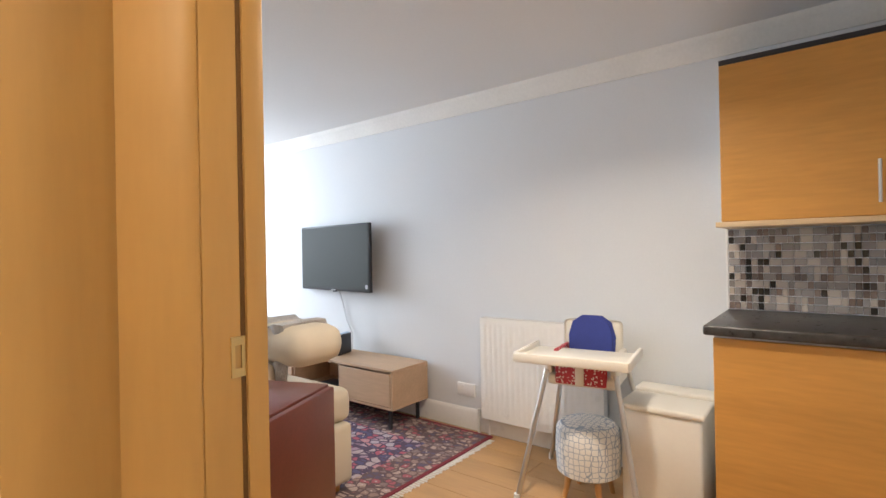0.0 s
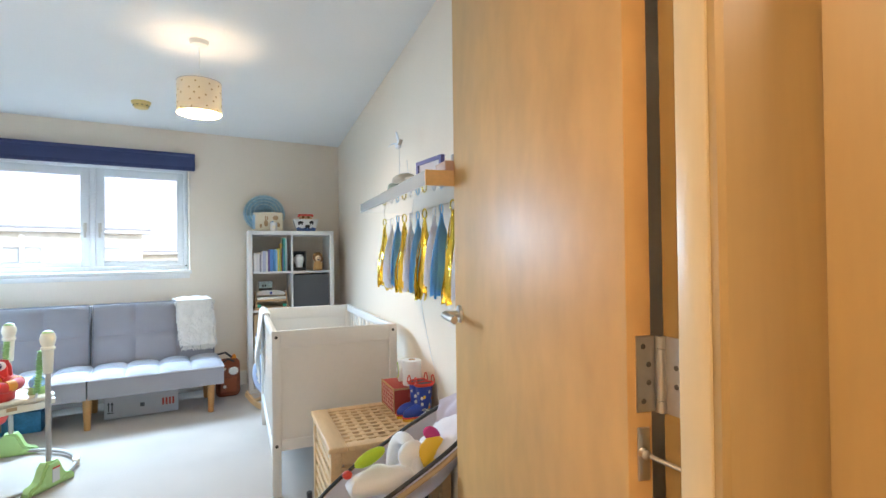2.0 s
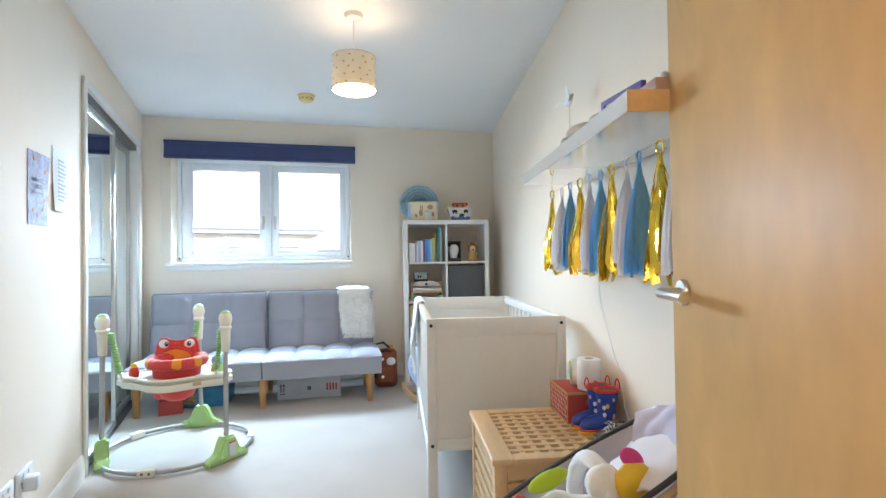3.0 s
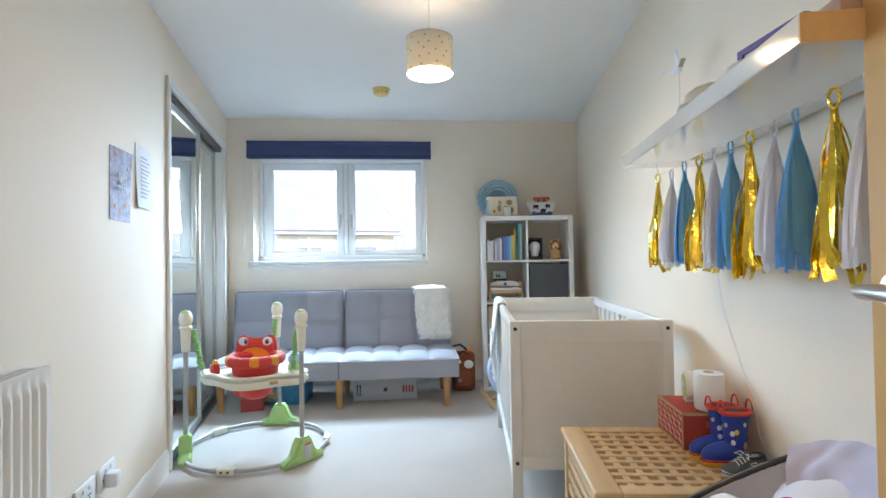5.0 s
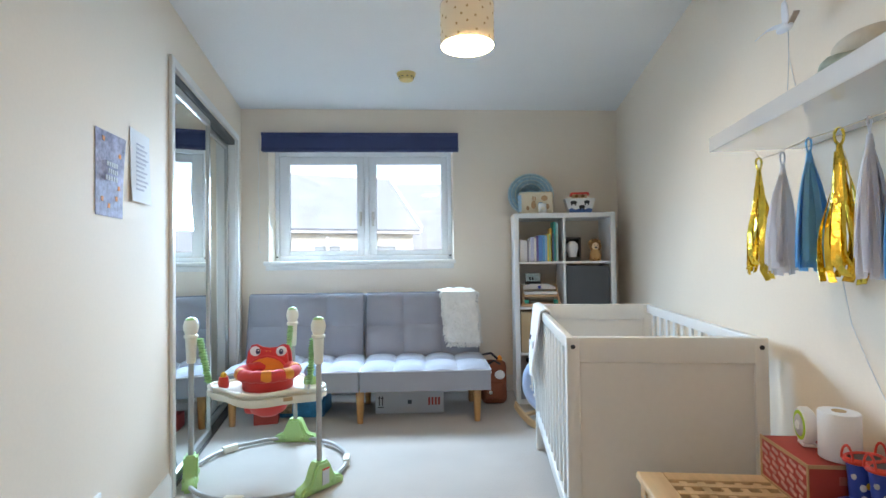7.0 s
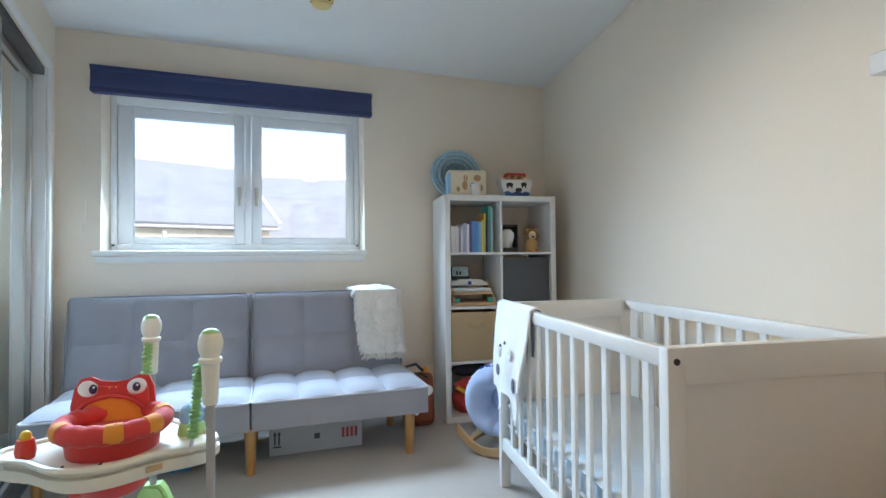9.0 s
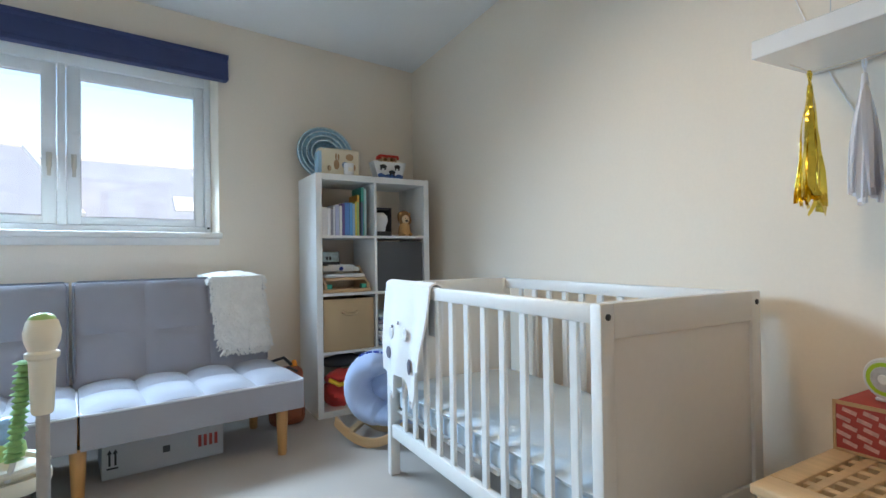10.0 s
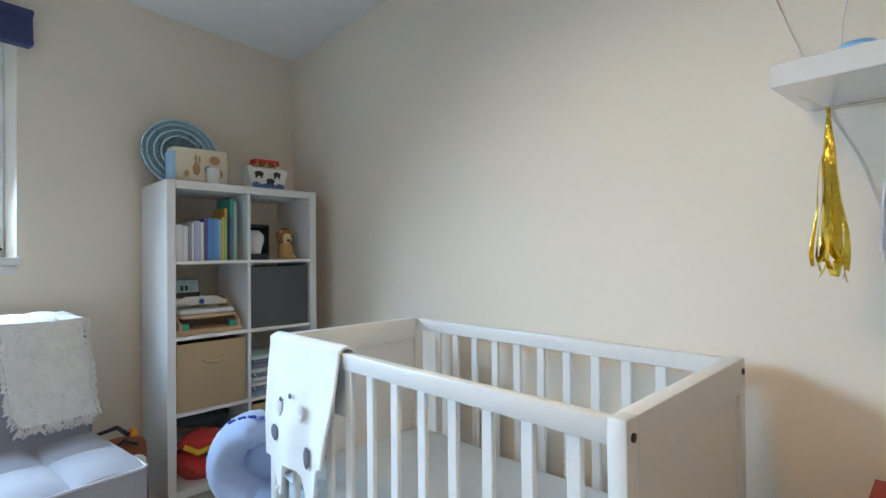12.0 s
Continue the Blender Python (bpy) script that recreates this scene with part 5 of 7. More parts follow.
# ---- slatted storage table ----
HAM = pose(-0.102, 1.492, 0, 0, 0, 1.2)
ham = thing("lattice_storage_table", HAM, "pale wooden cube storage table with lattice top and sides", "storage table")
HW, HH = 0.50, 0.495
for x, y in ((0, 0), (HW - 0.04, 0), (0, HW - 0.04), (HW - 0.04, HW - 0.04)):
    part("leg", block(x, x + 0.04, y, y + 0.04, 0, HH - 0.022, 0.003), PINE, ham)
part("end_board", block(-0.01, 0.065, -0.01, HW + 0.01, HH - 0.022, HH, 0.006, 3), PINE, ham)
part("end_board", block(HW - 0.065, HW + 0.01, -0.01, HW + 0.01, HH - 0.022, HH, 0.006, 3), PINE, ham)
for y in (-0.01, HW - 0.04):
    part("edge_board", block(0.0655, HW - 0.0655, y, y + 0.05, HH - 0.0215, HH - 0.0005, 0.004, 2), PINE, ham)
for i in range(9):
    y = 0.058 + i * 0.0455
    part("top_slat", block(0.0655, HW - 0.0655, y, y + 0.0205, HH - 0.018, HH - 0.002, 0.0015, 1), PINE, ham)
for i in range(7):
    x = 0.092 + i * 0.0495
    part("cross_slat", block(x, x + 0.0215, 0.042, HW - 0.042, HH - 0.0195, HH - 0.0040, 0.0015, 1), PINE, ham)
for face in range(4):
    fm = (pose(0, 0, 0), pose(HW, 0, 0, 0, 0, 90), pose(HW, HW, 0, 0, 0, 180), pose(0, HW, 0, 0, 0, 270))[face]
    for z in (0.06, HH - 0.075):
        part("side_rail", block(0.041, HW - 0.041, 0.006, 0.024, z, z + 0.05, 0.002, 1, fm), PINE, ham)
    for i in range(8):
        x = 0.055 + i * 0.052
        part("side_slat", block(x, x + 0.026, 0.014, 0.022, 0.1105, HH - 0.0755, 0.001, 1, fm), PINE, ham)
    for i in range(6):
        z = 0.135 + i * 0.05
        part("side_cross", block(0.041, HW - 0.041, 0.006, 0.0135, z, z + 0.025, 0.001, 1, fm), PINE, ham)
for y in (0.05, HW - 0.05):
    part("screw", lathe([(0.006, 0), (0.006, 0.002)], 10, pose(-0.0005, y, HH - 0.05, 0, -90, 0)), STEEL, ham)

# shoe box, monitor, roll and boots on it
TOP = HH
sb_ = thing("shoe_box", pose(0.232, 1.788, TOP, 0, 0, 1) @ Matrix.Diagonal((1, 0.875, 1, 1)), "red printed shoe box with kraft edges on the storage table", "box")
part("carton", block(0, 0.185, 0, 0.245, 0, 0.115, 0.002), REDCARD, sb_)
part("lid_edge", joined(block(-0.003, 0.0, -0.003, 0.248, 0.0, 0.006), block(-0.003, 0.0, -0.003, 0.004, 0.006, 0.115), block(-0.003, 0.0, 0.241, 0.248, 0.006, 0.115), block(-0.003, 0.188, -0.003, 0.0, 0.109, 0.118), block(-0.003, 0.0, -0.0, 0.248, 0.109, 0.118)), KRAFT, sb_)
PINKPRINT = surface("pink_print", (0.62, 0.34, 0.30), 0.7, var=0.25, scale=60)
for r in range(5):
    for c in range(5):
        y, z = 0.026 + c * 0.046 + (r % 2) * 0.014, 0.022 + r * 0.0185
        part("printed_bar", block(-0.0022, -0.0004, -0.016, 0.016, -0.0045, 0.0045, 0, 2, pose(0, y, z, 14, 0, 0)), PINKPRINT, sb_)
part("end_label", block(0.07, 0.13, -0.0022, -0.0004, 0.07, 0.09), surface("faded_label", (0.48, 0.14, 0.12), 0.7), sb_)
mo = thing("baby_monitor", pose(0.305, 1.925, TOP + 0.118, 0, 0, -100) @ Matrix.Scale(0.74, 4), "white round baby monitor with a lime green ring", "baby monitor")
part("stand", block(-0.03, 0.03, -0.02, 0.03, 0, 0.012, 0.005), WHITE, mo)
part("body", lathe([(0.058, -0.018), (0.066, -0.008), (0.066, 0.012), (0.060, 0.020)], 36, pose(0, 0, 0.072, 90, 0, 0)), WHITE, mo)
part("ring", lathe([(0.052, 0.0195), (0.052, 0.0225)], 36, pose(0, 0, 0.072, 90, 0, 0)), GREENTOY, mo)
part("dial", lathe([(0.040, 0.022), (0.036, 0.026), (0.015, 0.027)], 32, pose(0, 0, 0.072, 90, 0, 0)), surface("grey_speaker", (0.55, 0.55, 0.58), 0.5, var=0.15, scale=60), mo)
part("lens", lathe([(0.016, 0.027), (0.013, 0.031)], 24, pose(0, 0, 0.072, 90, 0, 0)), WHITE, mo)
ro = thing("paper_roll", pose(0.335, 1.838, TOP + 0.118) @ Matrix.Scale(0.84, 4), "white kitchen paper roll standing on the shoe box", "paper roll")
part("paper", lathe([(0.052, 0), (0.054, 0.003), (0.054, 0.137), (0.052, 0.14), (0.02, 0.141)], 36), PAPER, ro)
part("core", lathe([(0.019, 0.1412), (0.019, 0.1425)], 20), KRAFT, ro)


def boot(m):
    b = thing("rain_boot", m, "blue child's rain boot with space print, red rim and handles", "boot", "pair of rain boots")
    part("shaft", lathe([(0.040, 0.03), (0.042, 0.06), (0.046, 0.12), (0.052, 0.165)], 24, None, (1.12, 0.82)), BLUE, b)
    ft = ellipsoid(0.100, 0.042, 0.040, pose(-0.047, 0, 0.030), 24)
    for v in ft.verts:
        v.co.z = max(0.014, v.co.z)
    part("foot", ft, BLUE, b)
    part("sole", prism([(-0.045 + 0.103 * math.cos(i * math.pi / 14), 0.045 * math.sin(i * math.pi / 14)) for i in range(28)], 0, 0.014, None, 0.003), YELLOW, b)
    part("sole_line", tube([(-0.045 + 0.101 * math.cos(i * math.pi / 14), 0.044 * math.sin(i * math.pi / 14), 0.016) for i in range(28)], 0.004, 6, True), REDPLASTIC, b)
    part("rim", tube([(0.058 * math.cos(i * math.pi / 12), 0.043 * math.sin(i * math.pi / 12), 0.163) for i in range(24)], 0.008, 8, True), REDPLASTIC, b)
    part("lining", lathe([(0.046, 0.158), (0.046, 0.1655)], 20, None, (1.12, 0.82)), DARK, b)
    for sx in (-1, 1):
        part("pull_handle", tube([(0.06 * sx - 0.018 * math.cos(i * math.pi / 8) * 0 , 0.022 * math.cos(i * math.pi / 8), 0.165 + 0.036 * math.sin(i * math.pi / 8)) for i in range(9)], 0.0036, 8), REDPLASTIC, b)
    random.seed(3)
    for i in range(9):
        a, z = random.uniform(3.4, 6.0), random.uniform(0.05, 0.14)
        part("print_spot", ellipsoid(0.009, 0.0025, 0.009, pose(0.051 * math.cos(a), 0.0375 * math.sin(a), z, 0, 0, math.degrees(a) + 90), 8), (PAPER, YELLOW, ORANGE, GREYCARD)[i % 4], b)
    return b


b_first = boot(pose(0.335, 1.752, TOP, 0, 0, 14) @ Matrix.Diagonal((0.76, 0.66, 0.92, 1)))
copy_thing(b_first, pose(0.350, 1.700, TOP, 0, 0, 12))


def canvas_shoe(m):
    """A low lace-up shoe, toe towards -x."""
    sh = thing("canvas_shoe", m, "small black canvas shoe with white sole and laces", "shoe", "pair of canvas shoes")
    foot = [(0.082 * math.cos(i * math.pi / 16), (0.034 - 0.005 * math.cos(i * math.pi / 16)) * math.sin(i * math.pi / 16)) for i in range(32)]
    part("sole", prism(foot, 0, 0.016, None, 0.003), PAPER, sh)
    part("sole_stripe", tube([(x * 0.997, y * 1.0, 0.011) for x, y in foot], 0.0022, 6, True), DARK, sh)
    bm, rings = bmesh.new(), []
    for x, w, h in ((-0.078, 0.014, 0.018), (-0.068, 0.028, 0.027), (-0.045, 0.033, 0.034), (-0.018, 0.032, 0.045), (0.005, 0.029, 0.055), (0.018, 0.027, 0.052), (0.045, 0.026, 0.050), (0.066, 0.024, 0.058), (0.076, 0.014, 0.056)):
        rings.append([bm.verts.new((x, w * math.cos(k * math.pi / 12) * (1 - 0.25 * math.sin(k * math.pi / 12)), 0.0162 + (h - 0.0162) * math.sin(k * math.pi / 12) ** 0.7)) for k in range(13)])
    for p, q in zip(rings, rings[1:]):
        for k in range(12):
            bm.faces.new((p[k], p[k + 1], q[k + 1], q[k]))
    bm.faces.new(rings[0]), bm.faces.new(rings[-1][::-1])
    part("upper", bm, CHARCOAL, sh)
    part("collar", tube([(0.040 + 0.030 * math.cos(i * math.pi / 10), 0.018 * math.sin(i * math.pi / 10), 0.054 + 0.004 * math.cos(i * math.pi / 10)) for i in range(20)], 0.0042, 8, True), DARK, sh)
    part("lining", lathe([(0.024, 0.0505), (0.024, 0.0535)], 18, pose(0.040, 0, 0), (1.1, 0.68)), GREYCARD, sh)
    part("tongue", block(-0.012, 0.012, -0.013, 0.013, -0.003, 0.003, 0.002, 2, pose(0.008, 0, 0.062, 0, -28, 0)), CHARCOAL, sh)
    for i in range(4):
        x, z = -0.036 + 0.012 * i, 0.041 + 0.0052 * i
        part("lace", tube([(x, -0.019, z - 0.006), (x + 0.004, 0, z + 0.002), (x + 0.002, 0.019, z - 0.006)], 0.0022, 6), PAPER, sh)
    part("lace_bow", joined(*[tube([(0.004, 0, 0.060), (0.0, sy * 0.018, 0.067), (-0.012, sy * 0.030, 0.056), (-0.004, sy * 0.014, 0.056), (0.004, 0, 0.060)], 0.0020, 6) for sy in (-1, 1)]), PAPER, sh)
    return sh


pair_first = canvas_shoe(pose(0.335, 1.622, TOP, 0, 0, 16) @ Matrix.Scale(0.86, 4))
copy_thing(pair_first, pose(0.342, 1.560, TOP, 0, 0, 10) @ Matrix.Scale(0.86, 4))

# ---- bouncer chair ----
bc = thing("baby_bouncer", pose(0, 0, 0), "lilac grey mesh baby bouncer with dark rim and soft toy bar", "baby bouncer")
BC = Vector((0.075, 1.20, 0.532))
AX, AY = Vector((0.285, -0.06, 0.19)), Vector((0.02, 0.185, 0.0))
AN = AX.cross(AY).normalized()


def rim(a, k=1.0, h=0.0):
    c, s = math.cos(a), math.sin(a)
    c, s = math.copysign(abs(c) ** 0.75, c), math.copysign(abs(s) ** 0.75, s)
    return BC + AX * (c * k) + AY * (s * k) + AN * h


part("rim", tube([rim(i * math.pi / 30) for i in range(60)], 0.007, 8, True), DARK, bc)
part("rim_tape", tube([rim(i * math.pi / 30, 1.01, -0.022) for i in range(60)], 0.009, 8, True), TAN, bc)
bm = bmesh.new()
rings = [[bm.verts.new(rim(i * math.pi / 30, k, -0.15 * (1 - k ** 2) - 0.005)) for i in range(60)] for k in (0.99, 0.9, 0.78, 0.6, 0.4, 0.2)]
for a, b in zip(rings, rings[1:]):
    for i in range(60):
        bm.faces.new((a[i], a[(i + 1) % 60], b[(i + 1) % 60], b[i]))
bm.faces.new(rings[-1])
bmesh.ops.solidify(bm, geom=bm.faces[:], thickness=0.008)
part("sling", bm, LILAC, bc)


def drape(u, v):
    a = radians(-30 + 82 * u)
    fold = 0.010 * noise.noise((u * 6, v * 4, 2.0)) + 0.002 * math.sin(u * 17 + v * 4)
    k = 0.55 + 0.50 * v
    h = -0.15 * (1 - min(k, 1) ** 2) * (1 - 0.5 * v) + 0.016 * math.sin(math.pi * min(1, v * 1.05)) * math.sin(math.pi * (0.08 + 0.84 * u)) ** 0.6 + 0.009 + fold
    return rim(a, k, h - 0.05 * max(0, v - 0.92) * 12)


part("draped_cover", sheet(drape, 50, 20, 0.005), surface("lilac_jersey", (0.60, 0.56, 0.68), 0.9, var=0.06, grain=300, bump=0.3), bc, "soft lilac jersey cover draped over the rim")
part("head_pad", crumple(0.11, 0.14, 0.022, 2.2, pose(0.24, 1.17, 0.60, 0, -34, -10)), LILAC, bc)
for s in (-1, 1):
    y = 1.205 + s * 0.20
    part("base_leg", tube([(0.30, y - 0.03, 0.50), (0.28, y - 0.01, 0.40), (0.20, y, 0.10), (0.05, y, 0.012), (-0.12, y + 0.02, 0.012), (-0.17, y + 0.03, 0.05), (-0.19, y + 0.03, 0.37)], 0.010, 8), DARK, bc)
part("base_bar", tube([(-0.12, 1.025, 0.012), (-0.12, 1.425, 0.012)], 0.010, 8), DARK, bc)
part("toy_bar", tube([(0.10 + 0.02 * math.cos(i * math.pi / 10), 1.18 - 0.085 * math.cos(i * math.pi / 10), 0.49 + 0.12 * math.sin(i * math.pi / 10)) for i in range(11)], 0.022, 10), PLUSHWHITE, bc)
part("soft_leaf", ellipsoid(0.055, 0.018, 0.022, pose(-0.03, 1.13, 0.585, 0, -24, 0)), GREENTOY, bc)
part("soft_body", crumple(0.115, 0.055, 0.045, 5.5, pose(-0.005, 1.11, 0.515)), PLUSHWHITE, bc)
part("soft_elephant", crumple(0.045, 0.03, 0.05, 8.8, pose(0.11, 1.13, 0.565)), PLUSHWHITE, bc)
part("soft_flower", crumple(0.046, 0.026, 0.052, 1.3, pose(0.176, 1.11, 0.572)), YELLOW, bc)
part("soft_petal", ellipsoid(0.034, 0.018, 0.023, pose(0.178, 1.12, 0.634, 0, 38, 0)), PINKTOY, bc)
part("soft_bead", ellipsoid(0.016, 0.015, 0.013, pose(-0.105, 1.12, 0.545)), REDPLASTIC, bc)
part("soft_bead", ellipsoid(0.022, 0.018, 0.016, pose(0.063, 1.10, 0.508)), REDPLASTIC, bc)
part("soft_tag", ellipsoid(0.03, 0.016, 0.014, pose(0.075, 1.10, 0.49)), GREENTOY, bc)

# ---- floating shelf ----
SHM = pose(0.106, 0.962, 0, 0, -0.7, 90 - 2.4)   # x along the shelf, y towards the room
shf = thing("floating_shelf", SHM, "thick glossy white floating shelf with a wooden end", "shelf")
SL = 1.193
part("board", block(0.004, SL, -0.272, 0.0, 1.443, 1.490, 0.002, 1), SHELFWHITE, shf)
part("end_cap", block(0.0, 0.0035, -0.272, 0.0, 1.443, 1.490), wood("end_wood", (0.66, 0.44, 0.22), "x", 0.45, 0.12), shf, "raw wooden end of the shelf")
ST = 1.490
pb = thing("wooden_block_toy", SHM @ pose(0.02, -0.18, ST), "small pinkish wooden block toy on the shelf", "toy")
part("block", block(0, 0.10, 0, 0.11, 0, 0.035, 0.004), surface("dusky_wood", (0.46, 0.30, 0.24), 0.6), pb)
part("peg", joined(*[lathe([(0.009, 0.035), (0.009, 0.062), (0.005, 0.066)], 12, pose(0.025 + 0.035 * i, 0.03 + 0.03 * (i % 2), 0)) for i in range(3)]), GREYCARD, pb)
fp = thing("purple_frame", SHM @ pose(0.20, -0.13, ST, 0, 0, 10) @ Matrix.Diagonal((1, 1, 0.75, 1)), "indigo picture frame lying tilted on the shelf", "picture frame")
part("frame", joined(block(0, 0.20, 0, 0.014, 0, 0.018), block(0, 0.20, 0, 0.014, 0.10, 0.118), block(0, 0.018, 0, 0.014, 0.018, 0.10), block(0.182, 0.20, 0, 0.014, 0.018, 0.10)), PURPLE, fp)
part("picture", block(0.018, 0.182, 0.004, 0.009, 0.018, 0.10), LILAC, fp)
hat = thing("folded_hat", SHM @ pose(0.62, -0.09, ST), "folded cream and sage baby hat on the shelf", "clothes")
part("brim", crumple(0.10, 0.07, 0.022, 4.4, pose(0, 0, 0.019)), surface("sage_knit", (0.40, 0.44, 0.36), 0.9, var=0.2, scale=30), hat)
part("crown", crumple(0.065, 0.05, 0.03, 6.1, pose(-0.03, 0, 0.045)), surface("cream_knit", (0.66, 0.60, 0.50), 0.9, var=0.1), hat)
pl = thing("pale_plate", SHM @ pose(0.26, -0.085, ST), "round cream dish near the shelf's front edge", "dish")
part("dish", lathe([(0.04, 0), (0.075, 0.006), (0.08, 0.012), (0.074, 0.011), (0.04, 0.005)], 32), CREAMPLASTIC, pl)
rp = thing("bracelet_ring", SHM @ pose(0.83, -0.07, ST), "small wound cable ring lying on the shelf", "cable")
part("coil", joined(*[tube([(0.04 * math.cos(i * math.pi / 12), 0.03 * math.sin(i * math.pi / 12), 0.004 + 0.006 * k) for i in range(24)], 0.003, 5, True) for k in range(3)]), GREYCARD, rp)
leaf = thing("folded_leaflet", SHM @ pose(0.86, -0.085, ST, 0, 0, -4), "folded pale blue printed leaflet on the shelf's far end", "leaflet")
part("paper", sheet(lambda u, v: Vector((u * 0.20, (v - 0.5) * 0.11, 0.003 + 0.012 * math.sin(u * 5) ** 2)), 14, 4, 0.003), surface("blue_print_paper", (0.50, 0.56, 0.78), 0.7, var=0.4, scale=25), leaf)
cup = thing("blue_cup", SHM @ pose(1.075, -0.16, ST), "small light blue plastic cup on the shelf", "cup")
part("cup_body", lathe([(0.030, 0), (0.034, 0.005), (0.036, 0.045), (0.030, 0.052), (0.010, 0.055)], 24), surface("light_blue_plastic", (0.22, 0.48, 0.75), 0.4), cup)
clo = thing("lilac_cloth", SHM @ pose(0.93, -0.17, ST + 0.025), "crumpled lilac cloth lying on the shelf", "cloth")
part("cloth", crumple(0.10, 0.07, 0.028, 9.2, Matrix()), surface("lilac_cotton", (0.42, 0.40, 0.62), 0.9, var=0.1), clo)

# bird decoration on a wire above the shelf
bird = thing("paper_bird", SHM @ pose(1.09, -0.19, ST), "white paper bird on a thin wire above the shelf", "decoration")
part("wire", tube([(0.02, 0, 0.0), (0.015, 0.0, 0.12), (0.0, 0.003, 0.20), (-0.004, 0.005, 0.292)], 0.0012, 5), GREYCARD, bird)
part("body", ellipsoid(0.045, 0.012, 0.013, pose(0.015, 0.006, 0.298, 0, -8, 0)), PAPER, bird)


def feather(u, v, way, up, wide):
    """A wing that tapers from the body out along way, bent up at its tip."""
    w = wide * math.sin(math.pi * min(1, 0.25 + 0.75 * (1 - u)) * 0.62)
    return Vector((0.01 + way * u + (v - 0.5) * w, 0.006 + 0.02 * u, 0.304 + up * u + 0.012 * math.sin(3 * u)))


part("wing", sheet(lambda u, v: feather(u, v, 0.135, 0.012, 0.045), 12, 5, 0.003), PAPER, bird)
part("wing", sheet(lambda u, v: feather(u, v, -0.03, 0.055, 0.035), 12, 5, 0.003), PAPER, bird)
part("tail", sheet(lambda u, v: Vector((-0.02 - 0.035 * u, 0.006 + (v - .5) * 0.016, 0.296 + 0.02 * u)), 6, 4, 0.003), surface("beige_feather", (0.50, 0.42, 0.34), 0.8), bird)

# tassel garland under the shelf
random.seed(21)


def tassel(kind, m):
    mat, lab = {"gold": (GOLD, "gold foil tassel hung on the garland string"), "white": (WHITETISSUE, "white tissue tassel hung on the garland string"), "blue": (SKYBLUE, "sky blue tissue tassel hung on the garland string")}[kind]
    t = thing("garland_tassel", m, lab, "tassel", "tassel garland")
    part("loop", tube([((0.006 if kind != "gold" else 0.009) * math.sin(i * math.pi / 6), 0.002 * math.sin(i * math.pi / 3), -0.017 - 0.019 * math.cos(i * math.pi / 6)) for i in range(12)], 0.0026 if kind != "gold" else 0.0034, 6, True), mat, t)
    part("knot", lathe([(0.0085, -0.062), (0.007, -0.048), (0.0055, -0.034)], 12), mat, t)
    strips = []
    n = 15 if kind == "gold" else 44
    for i in range(n):
        a = 2 * math.pi * i / n + random.uniform(-.15, .15)
        ln = random.uniform(0.235, 0.285) * (1.08 if kind == "gold" else 1)
        w = random.uniform(0.011, 0.018) if kind == "gold" else random.uniform(0.012, 0.018)
        spread = random.uniform(0.012, 0.044) if kind == "gold" else random.uniform(0.010, 0.041)
        tw, ph = random.uniform(-1.2, 1.2), random.uniform(0, 6)
        def strand(u, v, a=a, ln=ln, w=w, spread=spread, tw=tw, ph=ph):
            r = 0.006 + spread * (1 - (1 - u) ** (1.7 if kind == "gold" else 2.3)) * (1 - (0.12 * u * u if kind != "gold" else 0)) + (0.004 * math.sin(ph + u * 9) if kind == "gold" else 0)
            b = a + tw * u * 0.35 + (0.5 * max(0, u - .93) * 12 * (kind == "gold"))
            c = Vector((r * math.cos(b), r * math.sin(b) * 0.72, -0.055 - ln * u))
            side = Vector((-math.sin(b + tw * u), math.cos(b + tw * u) * 0.8, 0))
            return c + side * (v - 0.5) * w * (0.4 + 0.9 * u) + Vector((0, 0, 0.004 * math.sin(ph + 5 * v)))
        strips.append(sheet(strand, 10, 1, 0.0008))
    tagged(part("fringe", joined(*strips), mat, t), kind="")
    return t


YS = [(2.055, "gold"), (1.945, "white"), (1.81, "blue"), (1.695, "gold"), (1.60, "white"), (1.505, "blue"), (1.395, "gold"), (1.315, "white"), (1.225, "blue"), (1.105, "gold"), (1.03, "white")]
zs = lambda y: 1.43 - 0.012 * math.sin((y - 1.0) * 3.0) - 0.008 * (2.08 - y)
for y, kind in YS:
    tassel(kind, pose((0.268 if y > 1.9 else 0.262) + random.uniform(-.006, .006), y, zs(y) - (0.012 if y > 1.9 else 0), 0, 0, random.uniform(-40, 40)))
gs = thing("garland_string", pose(0, 0, 0), "thin natural string carrying the tassels below the shelf", "string")
part("twine", tube([(0.275, 2.105, 1.4560), (0.268, 2.055, 1.417)] + [(0.262, y, zs(y) - (0.013 if y > 1.9 else 0.001)) for y, k in YS[1:]] + [(0.27, 0.985, 1.4430)], 0.0013, 5), surface("pale_twine", (0.60, 0.50, 0.38), 0.9), gs)
cb = thing("white_cable", pose(0, 0, 0), "thin white cable running down the wall to the storage table", "cable")
part("flex", tube([(0.428, 2.185, 1.76), (0.427, 2.158, 1.675), (0.426, 2.124, 1.58), (0.424, 2.10, 1.50), (0.423, 2.071, 1.424), (0.422, 2.026, 1.33), (0.420, 1.98, 1.18), (0.420, 1.944, 1.046), (0.419, 1.913, 0.939), (0.418, 1.855, 0.849), (0.416, 1.787, 0.755), (0.415, 1.725, 0.692), (0.413, 1.693, 0.583), (0.40, 1.60, 0.51)], 0.0014, 6), WHITE, cb)

